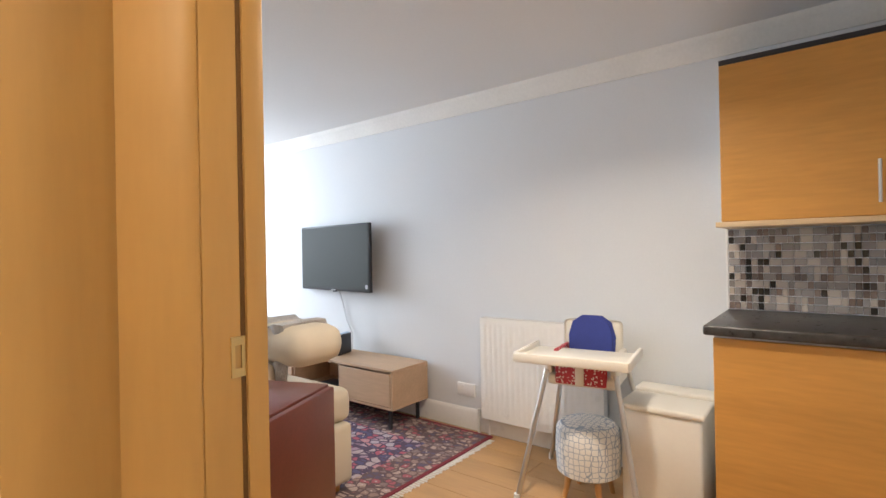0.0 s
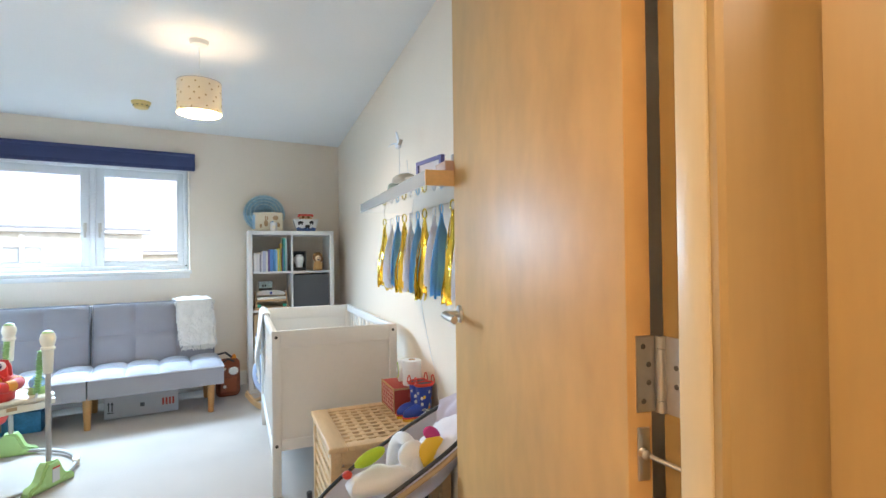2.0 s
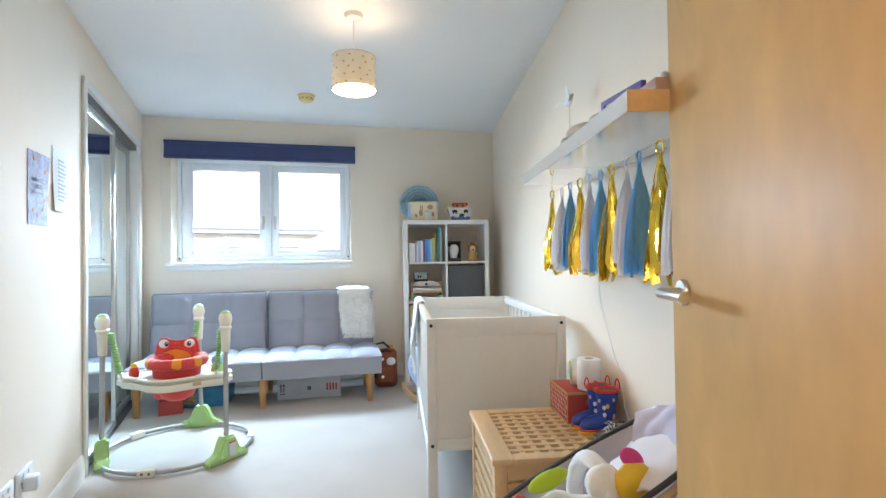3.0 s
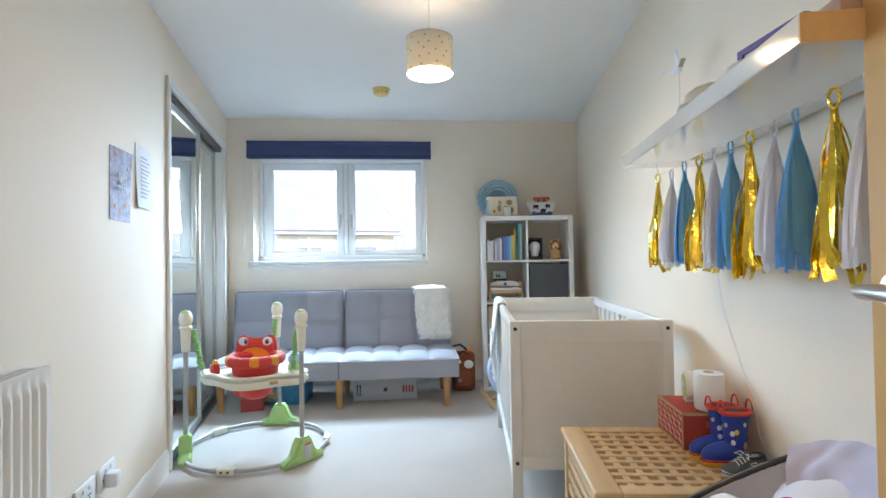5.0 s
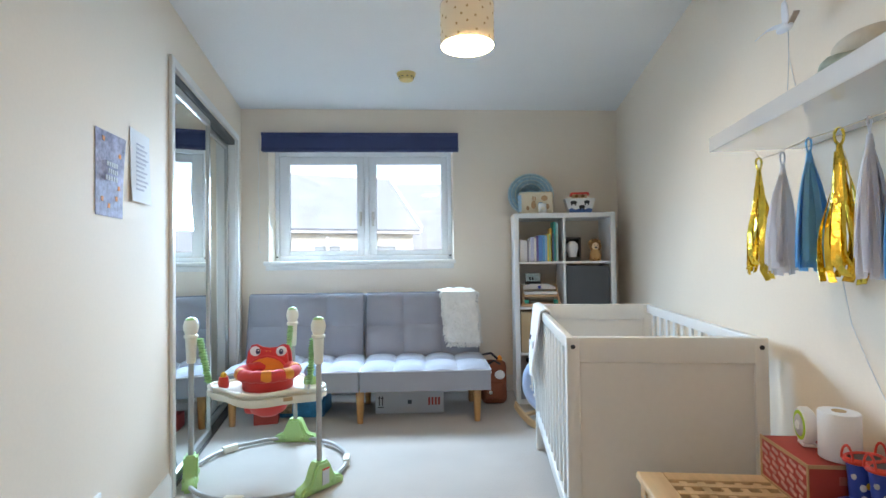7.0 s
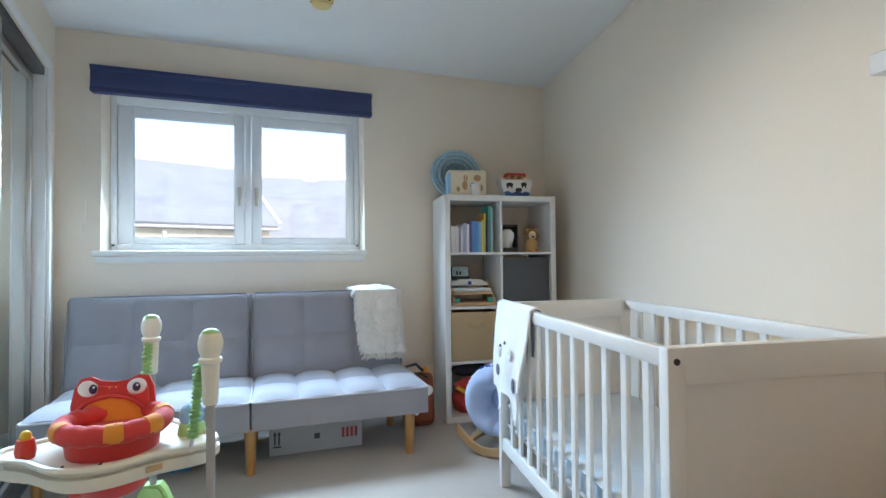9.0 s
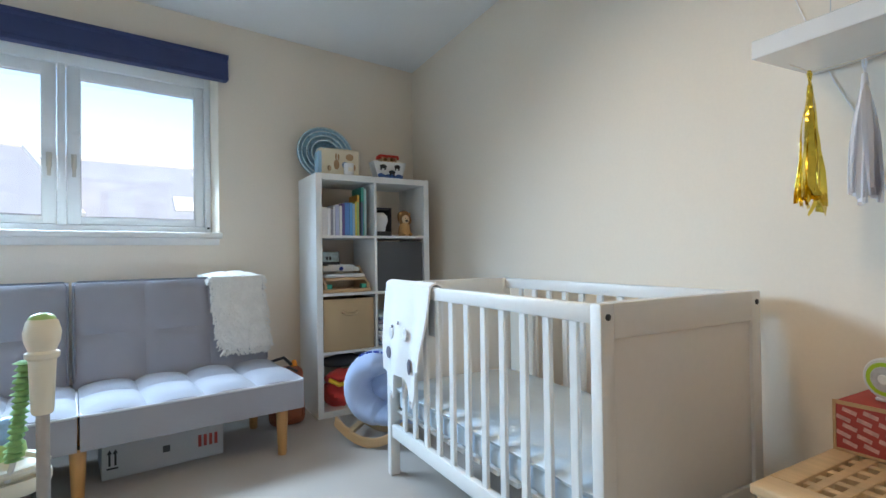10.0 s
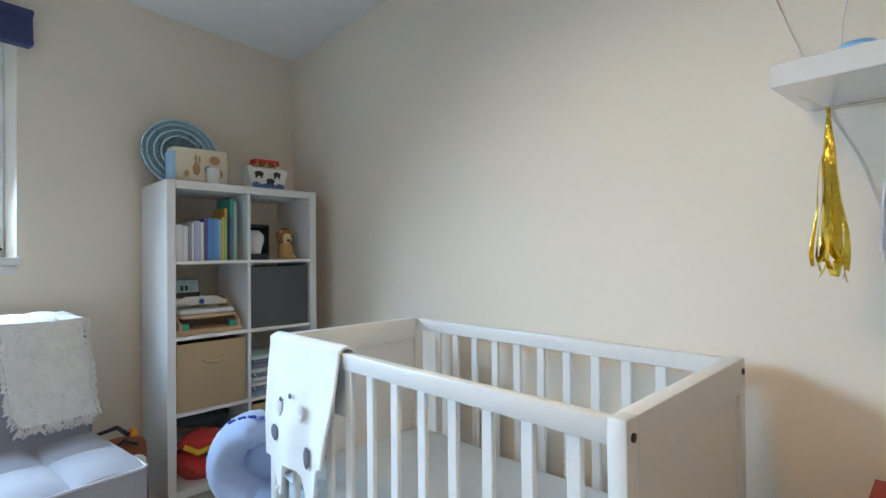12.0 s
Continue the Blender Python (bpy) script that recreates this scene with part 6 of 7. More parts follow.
# ---- left wall: radiator, posters, sockets ----
rad = thing("panel_radiator", LM, "white ribbed panel radiator with top grille on the wall", "radiator")


def radiator(parent, x0, x1, z0, z1, depth, side=-1, relief=0.008):
    n = int((x1 - x0) / 0.04)
    bm = bmesh.new()
    prof = []
    for i in range(n):
        x = x0 + 0.015 + (x1 - x0 - 0.03) * i / n
        w = (x1 - x0 - 0.03) / n
        prof += [(x, 0), (x + w * 0.25, relief), (x + w * 0.6, relief), (x + w * 0.85, 0)]
    prof = [(x0, 0)] + prof + [(x1, 0)]
    y1 = side * depth
    rows = [[bm.verts.new((x, y1 + side * d * k, z)) for x, d in prof] for k, z in ((0, z0), (0, z0 + 0.03), (1, z0 + 0.05), (1, z1 - 0.05), (0, z1 - 0.03), (0, z1))]
    for a, b in zip(rows, rows[1:]):
        for i in range(len(prof) - 1):
            bm.faces.new((a[i], a[i + 1], b[i + 1], b[i]))
    part("front_panel", bm, GLOSS, parent)
    ya, yb = sorted((y1 + side * -0.002, side * 0.03))
    part("side_panel", block(x0, x0 + 0.004, ya, yb, z0, z1 - 0.001), GLOSS, parent)
    part("side_panel", block(x1 - 0.004, x1, ya, yb, z0, z1 - 0.001), GLOSS, parent)
    part("rear_panel", block(x0 + 0.005, x1 - 0.005, *sorted((side * 0.03, side * 0.038)), z0 + 0.01, z1 - 0.01), GLOSS, parent)
    part("grille", joined(block(x0, x1, *sorted((y1, y1 - side * 0.012)), z1, z1 + 0.004), block(x0, x1, *sorted((side * 0.03, side * 0.042)), z1, z1 + 0.004),
                          *[block(x0 + i * 0.022, x0 + i * 0.022 + 0.008, *sorted((y1 - side * 0.012, side * 0.042)), z1 - 0.001, z1 + 0.003) for i in range(int((x1 - x0) / 0.022))]), GLOSS, parent)
    part("bracket", joined(block(x0 + 0.15, x0 + 0.18, *sorted((side * 0.0005, side * 0.03)), z0 + 0.1, z1 - 0.1), block(x1 - 0.18, x1 - 0.15, *sorted((side * 0.0005, side * 0.03)), z0 + 0.1, z1 - 0.1)), GLOSS, parent)
    part("valve", joined(tube([(x0 + 0.03, y1 / 2, z0), (x0 + 0.03, y1 / 2, 0.0)], 0.008, 8), tube([(x0 - 0.01, y1 / 2, z0 + 0.04), (x0 - 0.05, y1 / 2, z0 + 0.04), (x0 - 0.05, y1 / 2, 0.0)], 0.009, 8)), GLOSS, parent)


# the wall's room side is to the right of its way
radiator(rad, 0.45, 1.37, 0.18, 0.842, 0.10, -1)
po = thing("dark_poster", LM, "dark blue printed flyer with light lettering stuck on the wall", "poster")
part("sheet_of_paper", sheet(lambda u, v: Vector((2.02 + 0.212 * u, -0.003 - 0.012 * u * v * v, 1.293 + 0.298 * v)), 8, 8, 0.0015), surface("night_print", (0.36, 0.35, 0.50), 0.6, var=0.7, scale=22, grain=60, spec=0.1), po)
for i, (x, z, w) in enumerate(((2.08, 1.47, 0.09), (2.09, 1.445, 0.08), (2.07, 1.42, 0.10))):
    part("lettering", joined(*[block(x + k * w / 5, x + k * w / 5 + w / 8, -0.014, -0.0125, z, z + 0.016, 0, 2) for k in range(5)]), GREYCARD, po)
for x, z in ((2.05, 1.35), (2.10, 1.33), (2.16, 1.36), (2.19, 1.52), (2.06, 1.56), (2.18, 1.40)):
    part("printed_spot", block(x - 0.008, x + 0.008, -0.0115, -0.0102, z - 0.008, z + 0.008), ORANGE, po)
pw = thing("white_list", LM, "white printed list taped to the wall", "paper")
part("sheet_of_paper", sheet(lambda u, v: Vector((2.30 + 0.20 * u, -0.003 - 0.010 * (1 - v) ** 2, 1.372 + 0.29 * v)), 4, 8, 0.0015), PAPER, pw)
part("printed_lines", joined(*[block(2.33, 2.33 + 0.13 * (0.6 + 0.4 * ((i * 7) % 5) / 5), -0.0165, -0.015, 1.42 + i * 0.018, 1.426 + i * 0.018) for i in range(11)]), surface("faint_ink", (0.50, 0.50, 0.58), 0.8), pw)
for s0 in (1.72, 1.90):
    so = thing("double_socket", LM @ pose(s0, 0, 0.27), "white double wall socket", "socket", "wall sockets")
    part("plate", block(0, 0.146, -0.012, -0.0005, 0, 0.086, 0.004), WHITE, so)
    for i in range(2):
        part("switch", block(0.045 + i * 0.045, 0.058 + i * 0.045, -0.016, -0.011, 0.058, 0.074, 0.002), WHITE, so)
    part("pin_hole", joined(*[block(0.035 + i * 0.06, 0.041 + i * 0.06, -0.0128, -0.0115, 0.02, 0.03) for i in range(2)], *[block(0.026 + i * 0.06, 0.05 + i * 0.06, -0.0128, -0.0115, 0.036, 0.04) for i in range(2)]), DARK, so)
pg = thing("white_plug", LM @ pose(1.93, -0.012, 0.275), "white plug adaptor pushed into the socket", "plug")
part("body", block(0, 0.05, -0.045, -0.0005, 0, 0.055, 0.008), WHITE, pg)

# ---- living room ----
def lthing(name, u, v, z, label, category, group="", turn=0.0):
    return thing(name, LIV @ pose(u, -v, z, 0, 0, turn), label, category, group)


tv = lthing("television", -0.88, 0.05, 0, "slim black flat-screen television on a wall bracket", "television", turn=-5)
part("screen_panel", block(-0.475, 0.475, -0.055, -0.025, 0.905, 1.445, 0.005), DARK, tv)
part("screen", block(-0.462, 0.462, -0.0575, -0.0552, 0.925, 1.432), surface("dark_screen_glass", (0.05, 0.055, 0.05), 0.6, var=0.02, bump=0.0, spec=0.15), tv)
part("bezel_logo", block(-0.03, 0.03, -0.0585, -0.0556, 0.908, 0.917), GREYCARD, tv)
part("bracket", joined(block(-0.12, 0.12, -0.0248, 0.0, 1.05, 1.30), block(-0.02, 0.02, 0.0, 0.04, 1.12, 1.22)), DARK, tv)
part("sensor", block(-0.02, 0.02, -0.05, -0.03, 0.895, 0.905, 0.002), DARK, tv)
part("sticker", block(0.425, 0.455, -0.059, -0.0577, 0.935, 0.965), GREYCARD, tv)
wire = lthing("tv_cable", 0, 0, 0, "grey television cable hanging down the wall", "cable")
part("flex", tube([(-0.90, -0.03, 0.90), (-0.87, -0.02, 0.80), (-0.83, -0.018, 0.66), (-0.76, -0.018, 0.55), (-0.72, -0.06, 0.43)], 0.005, 6), GREYCARD, wire)

OAK = wood("pale_oak_foil", (0.56, 0.38, 0.24), "x", 0.5, 0.14, 2)
un = lthing("tv_unit", 0, 0, 0, "low pale oak television unit on black steel legs", "tv unit")
U0, U1, V0, V1, Z0, Z1 = -1.60, 0.05, 0.03, 0.40, 0.155, 0.425
for z in (Z0, Z1 - 0.018):
    part("board", block(U0, U1, -V1, -V0, z, z + 0.018, 0.002, 1), OAK, un)
for u in (U0, U1 - 0.018):
    part("side", block(u, u + 0.018, -V1, -V0, Z0 + 0.0185, Z1 - 0.0185, 0.001, 1), OAK, un)
part("back", block(U0 + 0.02, U1 - 0.02, -V0 - 0.01, -V0 - 0.004, Z0 + 0.02, Z1 - 0.02), OAK, un)
for u in (-1.05, -0.50):
    part("partition", block(u, u + 0.018, -V1 + 0.01, -V0 - 0.011, Z0 + 0.0185, Z1 - 0.0185), OAK, un)
for a, b in ((-0.478, U1 - 0.022), (U0 + 0.022, -1.055)):
    part("door", block(a, b, -V1 - 0.002, -V1 + 0.014, Z0 + 0.022, Z1 - 0.03, 0.002, 1), OAK, un)
for u in (U0 + 0.06, U1 - 0.08):
    for v in (0.07, 0.35):
        part("leg", block(u, u + 0.022, -v - 0.011, -v + 0.011, 0, Z0, 0.002, 1), DARK, un)
rt = lthing("router", -0.68, 0.20, Z1, "upright white and blue router box on the television unit", "router", turn=15)
part("case", block(-0.02, 0.02, -0.09, 0.09, 0, 0.16, 0.008), surface("pale_blue_case", (0.45, 0.58, 0.75), 0.4), rt)
part("back_case", block(0.0205, 0.032, -0.085, 0.085, 0, 0.155, 0.004), DARK, rt)
bk = lthing("small_black_box", -0.72, 0.25, Z0 + 0.018, "small black set-top box inside the unit", "set-top box")
part("case", block(-0.10, 0.10, -0.07, 0.07, 0, 0.035, 0.004), DARK, bk)

# rug
def rug_wool(name, palette, outline, scale):
    """Woven motifs: cells in a few dyed colours with a dark outline and a pale heart, speckled by the knots."""
    m, n, l, b = node_mat(name)
    tc, mp = n.new("ShaderNodeTexCoord"), n.new("ShaderNodeMapping")
    mp.inputs["Scale"].default_value = (scale, scale * 1.25, 1)
    l.new(tc.outputs["Object"], mp.inputs[0])
    cell, edge, knots = n.new("ShaderNodeTexVoronoi"), n.new("ShaderNodeTexVoronoi"), n.new("ShaderNodeTexNoise")
    edge.feature = "DISTANCE_TO_EDGE"
    for v in (cell, edge):
        v.inputs["Scale"].default_value, v.inputs["Randomness"].default_value = 1.0, 0.75
        l.new(mp.outputs[0], v.inputs["Vector"])
    knots.inputs["Scale"].default_value, knots.inputs["Detail"].default_value = 170, 2
    l.new(tc.outputs["Object"], knots.inputs["Vector"])
    sep, dye = n.new("ShaderNodeSeparateColor"), n.new("ShaderNodeValToRGB")
    l.new(cell.outputs["Color"], sep.inputs[0])
    l.new(sep.outputs[0], dye.inputs[0])
    dye.color_ramp.interpolation = "CONSTANT"
    dye.color_ramp.elements[0].color = (*palette[0], 1)
    dye.color_ramp.elements[1].position, dye.color_ramp.elements[1].color = 1.0 - 1.0 / len(palette), (*palette[-1], 1)
    for i, c in enumerate(palette[1:-1], 1):
        dye.color_ramp.elements.new(i / len(palette)).color = (*c, 1)
    heart, rim_ = n.new("ShaderNodeMath"), n.new("ShaderNodeMath")
    heart.operation, heart.inputs[1].default_value = "LESS_THAN", 0.16
    rim_.operation, rim_.inputs[1].default_value = "LESS_THAN", 0.085
    l.new(cell.outputs["Distance"], heart.inputs[0]), l.new(edge.outputs["Distance"], rim_.inputs[0])
    out = dye.outputs[0]
    for fac, col in ((heart.outputs[0], (0.50, 0.40, 0.36)), (rim_.outputs[0], outline)):
        mx = n.new("ShaderNodeMix")
        mx.data_type = "RGBA"
        mx.inputs[7].default_value = (*col, 1)
        l.new(fac, mx.inputs[0]), l.new(out, mx.inputs[6])
        out = mx.outputs[2]
    sp = n.new("ShaderNodeMix")
    sp.data_type, sp.blend_type, sp.inputs[0].default_value = "RGBA", "OVERLAY", 0.35
    l.new(out, sp.inputs[6]), l.new(knots.outputs[0], sp.inputs[7]), l.new(sp.outputs[2], b.inputs["Base Color"])
    bp = n.new("ShaderNodeBump")
    bp.inputs["Strength"].default_value, bp.inputs["Distance"].default_value = 0.4, 0.003
    l.new(knots.outputs[0], bp.inputs["Height"]), l.new(bp.outputs[0], b.inputs["Normal"])
    b.inputs["Roughness"].default_value = 0.95
    return m


RUG = rug_wool("persian_rug", ((0.46, 0.36, 0.36), (0.42, 0.10, 0.14), (0.36, 0.24, 0.30), (0.10, 0.09, 0.17), (0.50, 0.24, 0.26), (0.44, 0.38, 0.42)), (0.09, 0.06, 0.10), 17)
rug = lthing("persian_rug", -0.75, 1.12, 0, "red and navy patterned woollen rug with a cream fringe", "rug")
part("field", block(-1.08, 1.08, -0.72, 0.72, 0, 0.010, 0.002, 1), RUG, rug)
BORD = rug_wool("rug_border", ((0.30, 0.20, 0.17), (0.36, 0.10, 0.12), (0.24, 0.17, 0.16), (0.44, 0.32, 0.27), (0.12, 0.09, 0.13)), (0.13, 0.08, 0.08), 21)
part("border", joined(block(-1.34, 1.34, -1.04, -0.7205, 0, 0.0101, 0.002, 1), block(-1.34, 1.34, 0.7205, 1.04, 0, 0.0101, 0.002, 1), block(-1.34, -1.0805, -0.72, 0.72, 0, 0.0101), block(1.0805, 1.34, -0.72, 0.72, 0, 0.0101)), BORD, rug)
part("edge_band", joined(block(1.3405, 1.365, -1.04, 1.04, 0, 0.010), block(-1.365, 1.365, 1.0405, 1.06, 0, 0.010)), surface("dark_red_wool", (0.20, 0.025, 0.035), 0.95, grain=200), rug)
part("fringe", joined(*[block(1.3655, 1.40 + 0.006 * ((i * 7) % 3), -1.035 + i * 0.021, -1.023 + i * 0.021, 0.001, 0.005) for i in range(98)]), THROW, rug)

# laminate boards of the visible stretch
pl_ = None
flr = bpy.data.objects["floor_living"]
for r in range(13):
    for c in range(4 if r % 3 < 2 else 3):
        m = LIV @ pose(-1.2 + c * 1.22 + 0.41 * (r % 3), -0.02 - 0.192 * r - 0.095, -0.0035)
        if pl_ is None:
            pl_ = part("plank", block(-0.608, 0.608, -0.0945, 0.0945, 0, 0.0034), FLOORWOOD, flr)
            pl_.matrix_basis = m
        else:
            shared("plank", pl_, flr, m)

# cream armchair sofa with a fur throw
CREAMFAB = surface("cream_upholstery", (0.62, 0.54, 0.42), 0.9, var=0.06, grain=300, bump=0.4)
ls = lthing("cream_sofa", 0.43, 1.08, 0, "cream upholstered sofa seen from its end", "sofa")
part("base", block(-1.9, 0.0, -0.84, 0.0, 0.06, 0.36, 0.03, 3), CREAMFAB, ls)
part("seat_cushion", block(-1.88, -0.02, -0.415, 0.015, 0.3605, 0.53, 0.045, 4), CREAMFAB, ls)
part("back_frame", block(-1.9, 0.0, -0.86, -0.42, 0.3605, 0.74, 0.05, 4), CREAMFAB, ls)
part("back_cushion", block(-1.85, 0.16, -0.46, -0.16, 0.72, 0.895, 0.08, 5), CREAMFAB, ls)
for u in (-1.82, -0.08):
    for v in (0.06, 0.78):
        part("foot", lathe([(0.022, 0), (0.028, 0.06)], 14, pose(u, -v, 0)), BEECH, ls)
fur = lthing("fur_throw", 0.52, 1.26, 0.0, "grey and cream faux fur throw over the sofa back", "throw")


def furfn(u, v):
    L = v * 0.7
    if L < 0.3:
        y, z = -0.24 - 0.01, 0.60 + L
    elif L < 0.55:
        y, z = -0.25 + (L - 0.3), 0.90 + 0.01 * math.sin(u * 9)
    else:
        y, z = 0.005, 0.90 - (L - 0.55)
    return Vector((-0.36 + 0.30 * u + 0.02 * math.sin(v * 7), y + 0.012 * math.sin(u * 13), z))


part("fur", sheet(furfn, 20, 28, 0.02), surface("mottled_fur", (0.44, 0.40, 0.36), 0.95, var=0.5, scale=14, grain=120, bump=0.9, dist=0.01, sheen=0.5), fur)

# drop-leaf table
MAHOG = wood("mahogany_varnish", (0.11, 0.026, 0.016), "y", 0.38, 0.2, 1.5)
tb = thing("drop_leaf_table", pose(1.09, 0.12, 0, 0, 0, -2.3), "dark red mahogany drop-leaf table with one leaf down", "table")
part("tabletop", block(-0.20, 0.222, 0.0, 0.50, 0.715, 0.742, 0.005), MAHOG, tb)
part("dropped_leaf", block(-0.19, 0.215, -0.026, -0.001, 0.26, 0.735, 0.005), MAHOG, tb)
part("apron", block(-0.17, 0.19, 0.06, 0.46, 0.62, 0.714), MAHOG, tb)
for x, y in ((-0.17, 0.06), (0.14, 0.06), (-0.17, 0.41), (0.14, 0.41)):
    part("leg", block(x, x + 0.05, y, y + 0.05, 0, 0.62, 0.004), MAHOG, tb)

# high chair
HIGHW = surface("white_moulded_plastic", (0.78, 0.74, 0.66), 0.4, var=0.03)
hc = lthing("high_chair", 1.38, 0.36, 0, "white plastic high chair with steel legs and a blue cushion", "high chair", turn=8)
for sx, sy in ((-1, -1), (1, -1), (-1, 1), (1, 1)):
    lg = part("leg", tube([(sx * 0.285, sy * 0.27, 0.0), (sx * 0.165, sy * 0.14, 0.62)], 0.0125, 10), STEEL, hc)
    part("foot_cap", lathe([(0.015, 0), (0.015, 0.03)], 10, pose(sx * 0.285, sy * 0.27, 0)), WHITE, lg)
part("seat_shell", joined(block(-0.17, 0.17, -0.14, 0.15, 0.545, 0.60, 0.02, 3), block(-0.17, -0.14, -0.14, 0.15, 0.60, 0.70, 0.012), block(0.14, 0.17, -0.14, 0.15, 0.60, 0.70, 0.012), block(-0.15, 0.15, 0.12, 0.15, 0.60, 0.84, 0.03, 4)), HIGHW, hc)
part("cushion_back", prism([(-0.115, 0), (0.115, 0), (0.12, 0.10), (0.10, 0.17), (0.05, 0.205), (-0.05, 0.205), (-0.10, 0.17), (-0.12, 0.10)], -0.02, 0.02, pose(0, 0.10, 0.66, 84, 0, 0), 0.012), surface("navy_cotton", (0.04, 0.06, 0.28), 0.85, var=0.15, scale=20, grain=200), hc, "navy blue padded cushion")
PATT = checks("red_patterned_cotton", (0.70, 0.66, 0.62), (0.42, 0.04, 0.06), 70, 0.85)
part("cushion_seat", block(-0.125, 0.125, -0.145, -0.12, 0.555, 0.70, 0.012, 3), PATT, hc)
part("cushion_side", block(-0.138, -0.115, -0.12, 0.10, 0.605, 0.72, 0.01, 3), PATT, hc)
part("crotch_post", block(-0.02, 0.02, -0.165, -0.146, 0.56, 0.70, 0.005), HIGHW, hc)
part("tray", joined(block(-0.25, 0.25, -0.34, -0.02, 0.695, 0.71, 0.006), block(-0.26, 0.26, -0.355, -0.335, 0.69, 0.735, 0.008), block(-0.265, -0.245, -0.34, 0.0, 0.69, 0.735, 0.008), block(0.245, 0.265, -0.34, 0.0, 0.69, 0.735, 0.008)), HIGHW, hc)

# pouffe stool
ps = lthing("pouffe_stool", 1.40, 0.42, 0, "round stool with a white and blue scale-pattern cover", "stool")
SCALE, scn, scl, scb = node_mat("scale_pattern_cotton")
tcs, mps, vos, rps = scn.new("ShaderNodeTexCoord"), scn.new("ShaderNodeMapping"), scn.new("ShaderNodeTexVoronoi"), scn.new("ShaderNodeValToRGB")
vos.feature, vos.inputs["Scale"].default_value, vos.inputs["Randomness"].default_value = "DISTANCE_TO_EDGE", 38, 0.35
rps.color_ramp.elements[0].color, rps.color_ramp.elements[1].color = (0.30, 0.36, 0.44, 1), (0.70, 0.69, 0.66, 1)
rps.color_ramp.elements[0].position, rps.color_ramp.elements[1].position = 0.03, 0.09
scl.new(tcs.outputs["Object"], vos.inputs["Vector"]), scl.new(vos.outputs[0], rps.inputs[0]), scl.new(rps.outputs[0], scb.inputs["Base Color"])
scb.inputs["Roughness"].default_value = 0.9
part("cover", lathe([(0.13, 0.115), (0.152, 0.13), (0.158, 0.24), (0.152, 0.335), (0.13, 0.36), (0.06, 0.368)], 32), SCALE, ps)
for a in (45, 135, 225, 315):
    part("leg", tube([(0.10 * math.cos(radians(a)), 0.10 * math.sin(radians(a)), 0.12), (0.125 * math.cos(radians(a)), 0.125 * math.sin(radians(a)), 0)], 0.018, 10, taper=0.012), BEECH, ps)

# radiator and socket on the tv wall
lr = thing("living_radiator", LIV, "white panel radiator below the wall", "radiator")
radiator(lr, 0.55, 1.36, 0.125, 0.775, 0.09, -1, 0.003)
ls2 = lthing("double_socket", 0.30, 0, 0.22, "white double wall socket beside the radiator", "socket")
part("plate", block(0, 0.146, -0.012, -0.0005, 0, 0.086, 0.004), WHITE, ls2)
part("switch", block(0.045, 0.058, -0.016, -0.011, 0.058, 0.074, 0.002), WHITE, ls2)

# white kitchen bin cabinet
bn = lthing("white_bin", 1.74, 0.22, 0, "white lidded kitchen bin beside the units", "bin")
part("body", block(-0.18, 0.17, -0.19, 0.19, 0, 0.455, 0.015, 3), HIGHW, bn)
part("lid", joined(block(-0.192, 0.182, -0.20, 0.06, 0.456, 0.485, 0.012, 3), block(-0.192, 0.182, 0.065, 0.20, 0.456, 0.50, 0.012, 3)), HIGHW, bn)

# kitchen units
UNITWOOD = wood("golden_beech_foil", (0.60, 0.295, 0.07), "x", 0.35, 0.16, 2)
for i, (a, b) in enumerate(((1.985, 2.58), (2.583, 3.18))):
    ku = lthing("base_unit", 0, 0, 0, "golden beech kitchen base unit", "kitchen unit", "kitchen base units")
    part("carcass", block(a, b, -0.56, -0.005, 0.12, 0.865), WHITE, ku)
    part("door", block(a + 0.002, b - 0.002, -0.582, -0.562, 0.125, 0.855, 0.003, 1), UNITWOOD, ku)
    part("plinth", block(a, b, -0.52, -0.50, 0, 0.119), UNITWOOD, ku)
    wu = lthing("wall_unit", 0, 0, 0, "golden beech kitchen wall unit", "kitchen unit", "kitchen wall units")
    part("carcass", block(a, b, -0.30, -0.005, 1.325, 2.0), WHITE, wu)
    part("door", block(a + 0.001, b - 0.001, -0.322, -0.302, 1.322, 2.004, 0.003, 1), UNITWOOD, wu)
    hx = b - 0.07 if i == 0 else a + 0.07
    part("handle", joined(tube([(hx, -0.345, 1.37), (hx, -0.345, 1.53)], 0.006, 8), tube([(hx, -0.322, 1.38), (hx, -0.345, 1.38)], 0.004, 6), tube([(hx, -0.322, 1.52), (hx, -0.345, 1.52)], 0.004, 6)), STEEL, wu)
pm = lthing("pelmet", 0, 0, 0, "pale wooden light pelmet under the wall units", "pelmet")
part("board", block(1.965, 3.19, -0.335, -0.005, 1.298, 1.321, 0.003), wood("pale_beech", (0.66, 0.48, 0.28), "x", 0.4), pm)
# black board that stands for the shadow on top of the wall units
co = lthing("unit_cornice", 0, 0, 0, "dark strip standing for the shade above the wall units", "panel")
part("board", block(1.985, 3.19, -0.31, -0.005, 2.006, 2.03), DARK, co)
wt = lthing("worktop", 0, 0, 0, "dark speckled laminate worktop", "worktop")
part("slab", block(1.955, 3.20, -0.61, -0.002, 0.867, 0.907, 0.010, 3), surface("black_granite_laminate", (0.045, 0.042, 0.04), 0.3, var=0.7, scale=30, grain=200, bump=0.02), wt)
sp_ = tagged(new("wall_tile_splashback"), "mosaic splashback of grey, black and cream glass tiles", "tiles", kind="structure")
sp_.matrix_basis = LIV
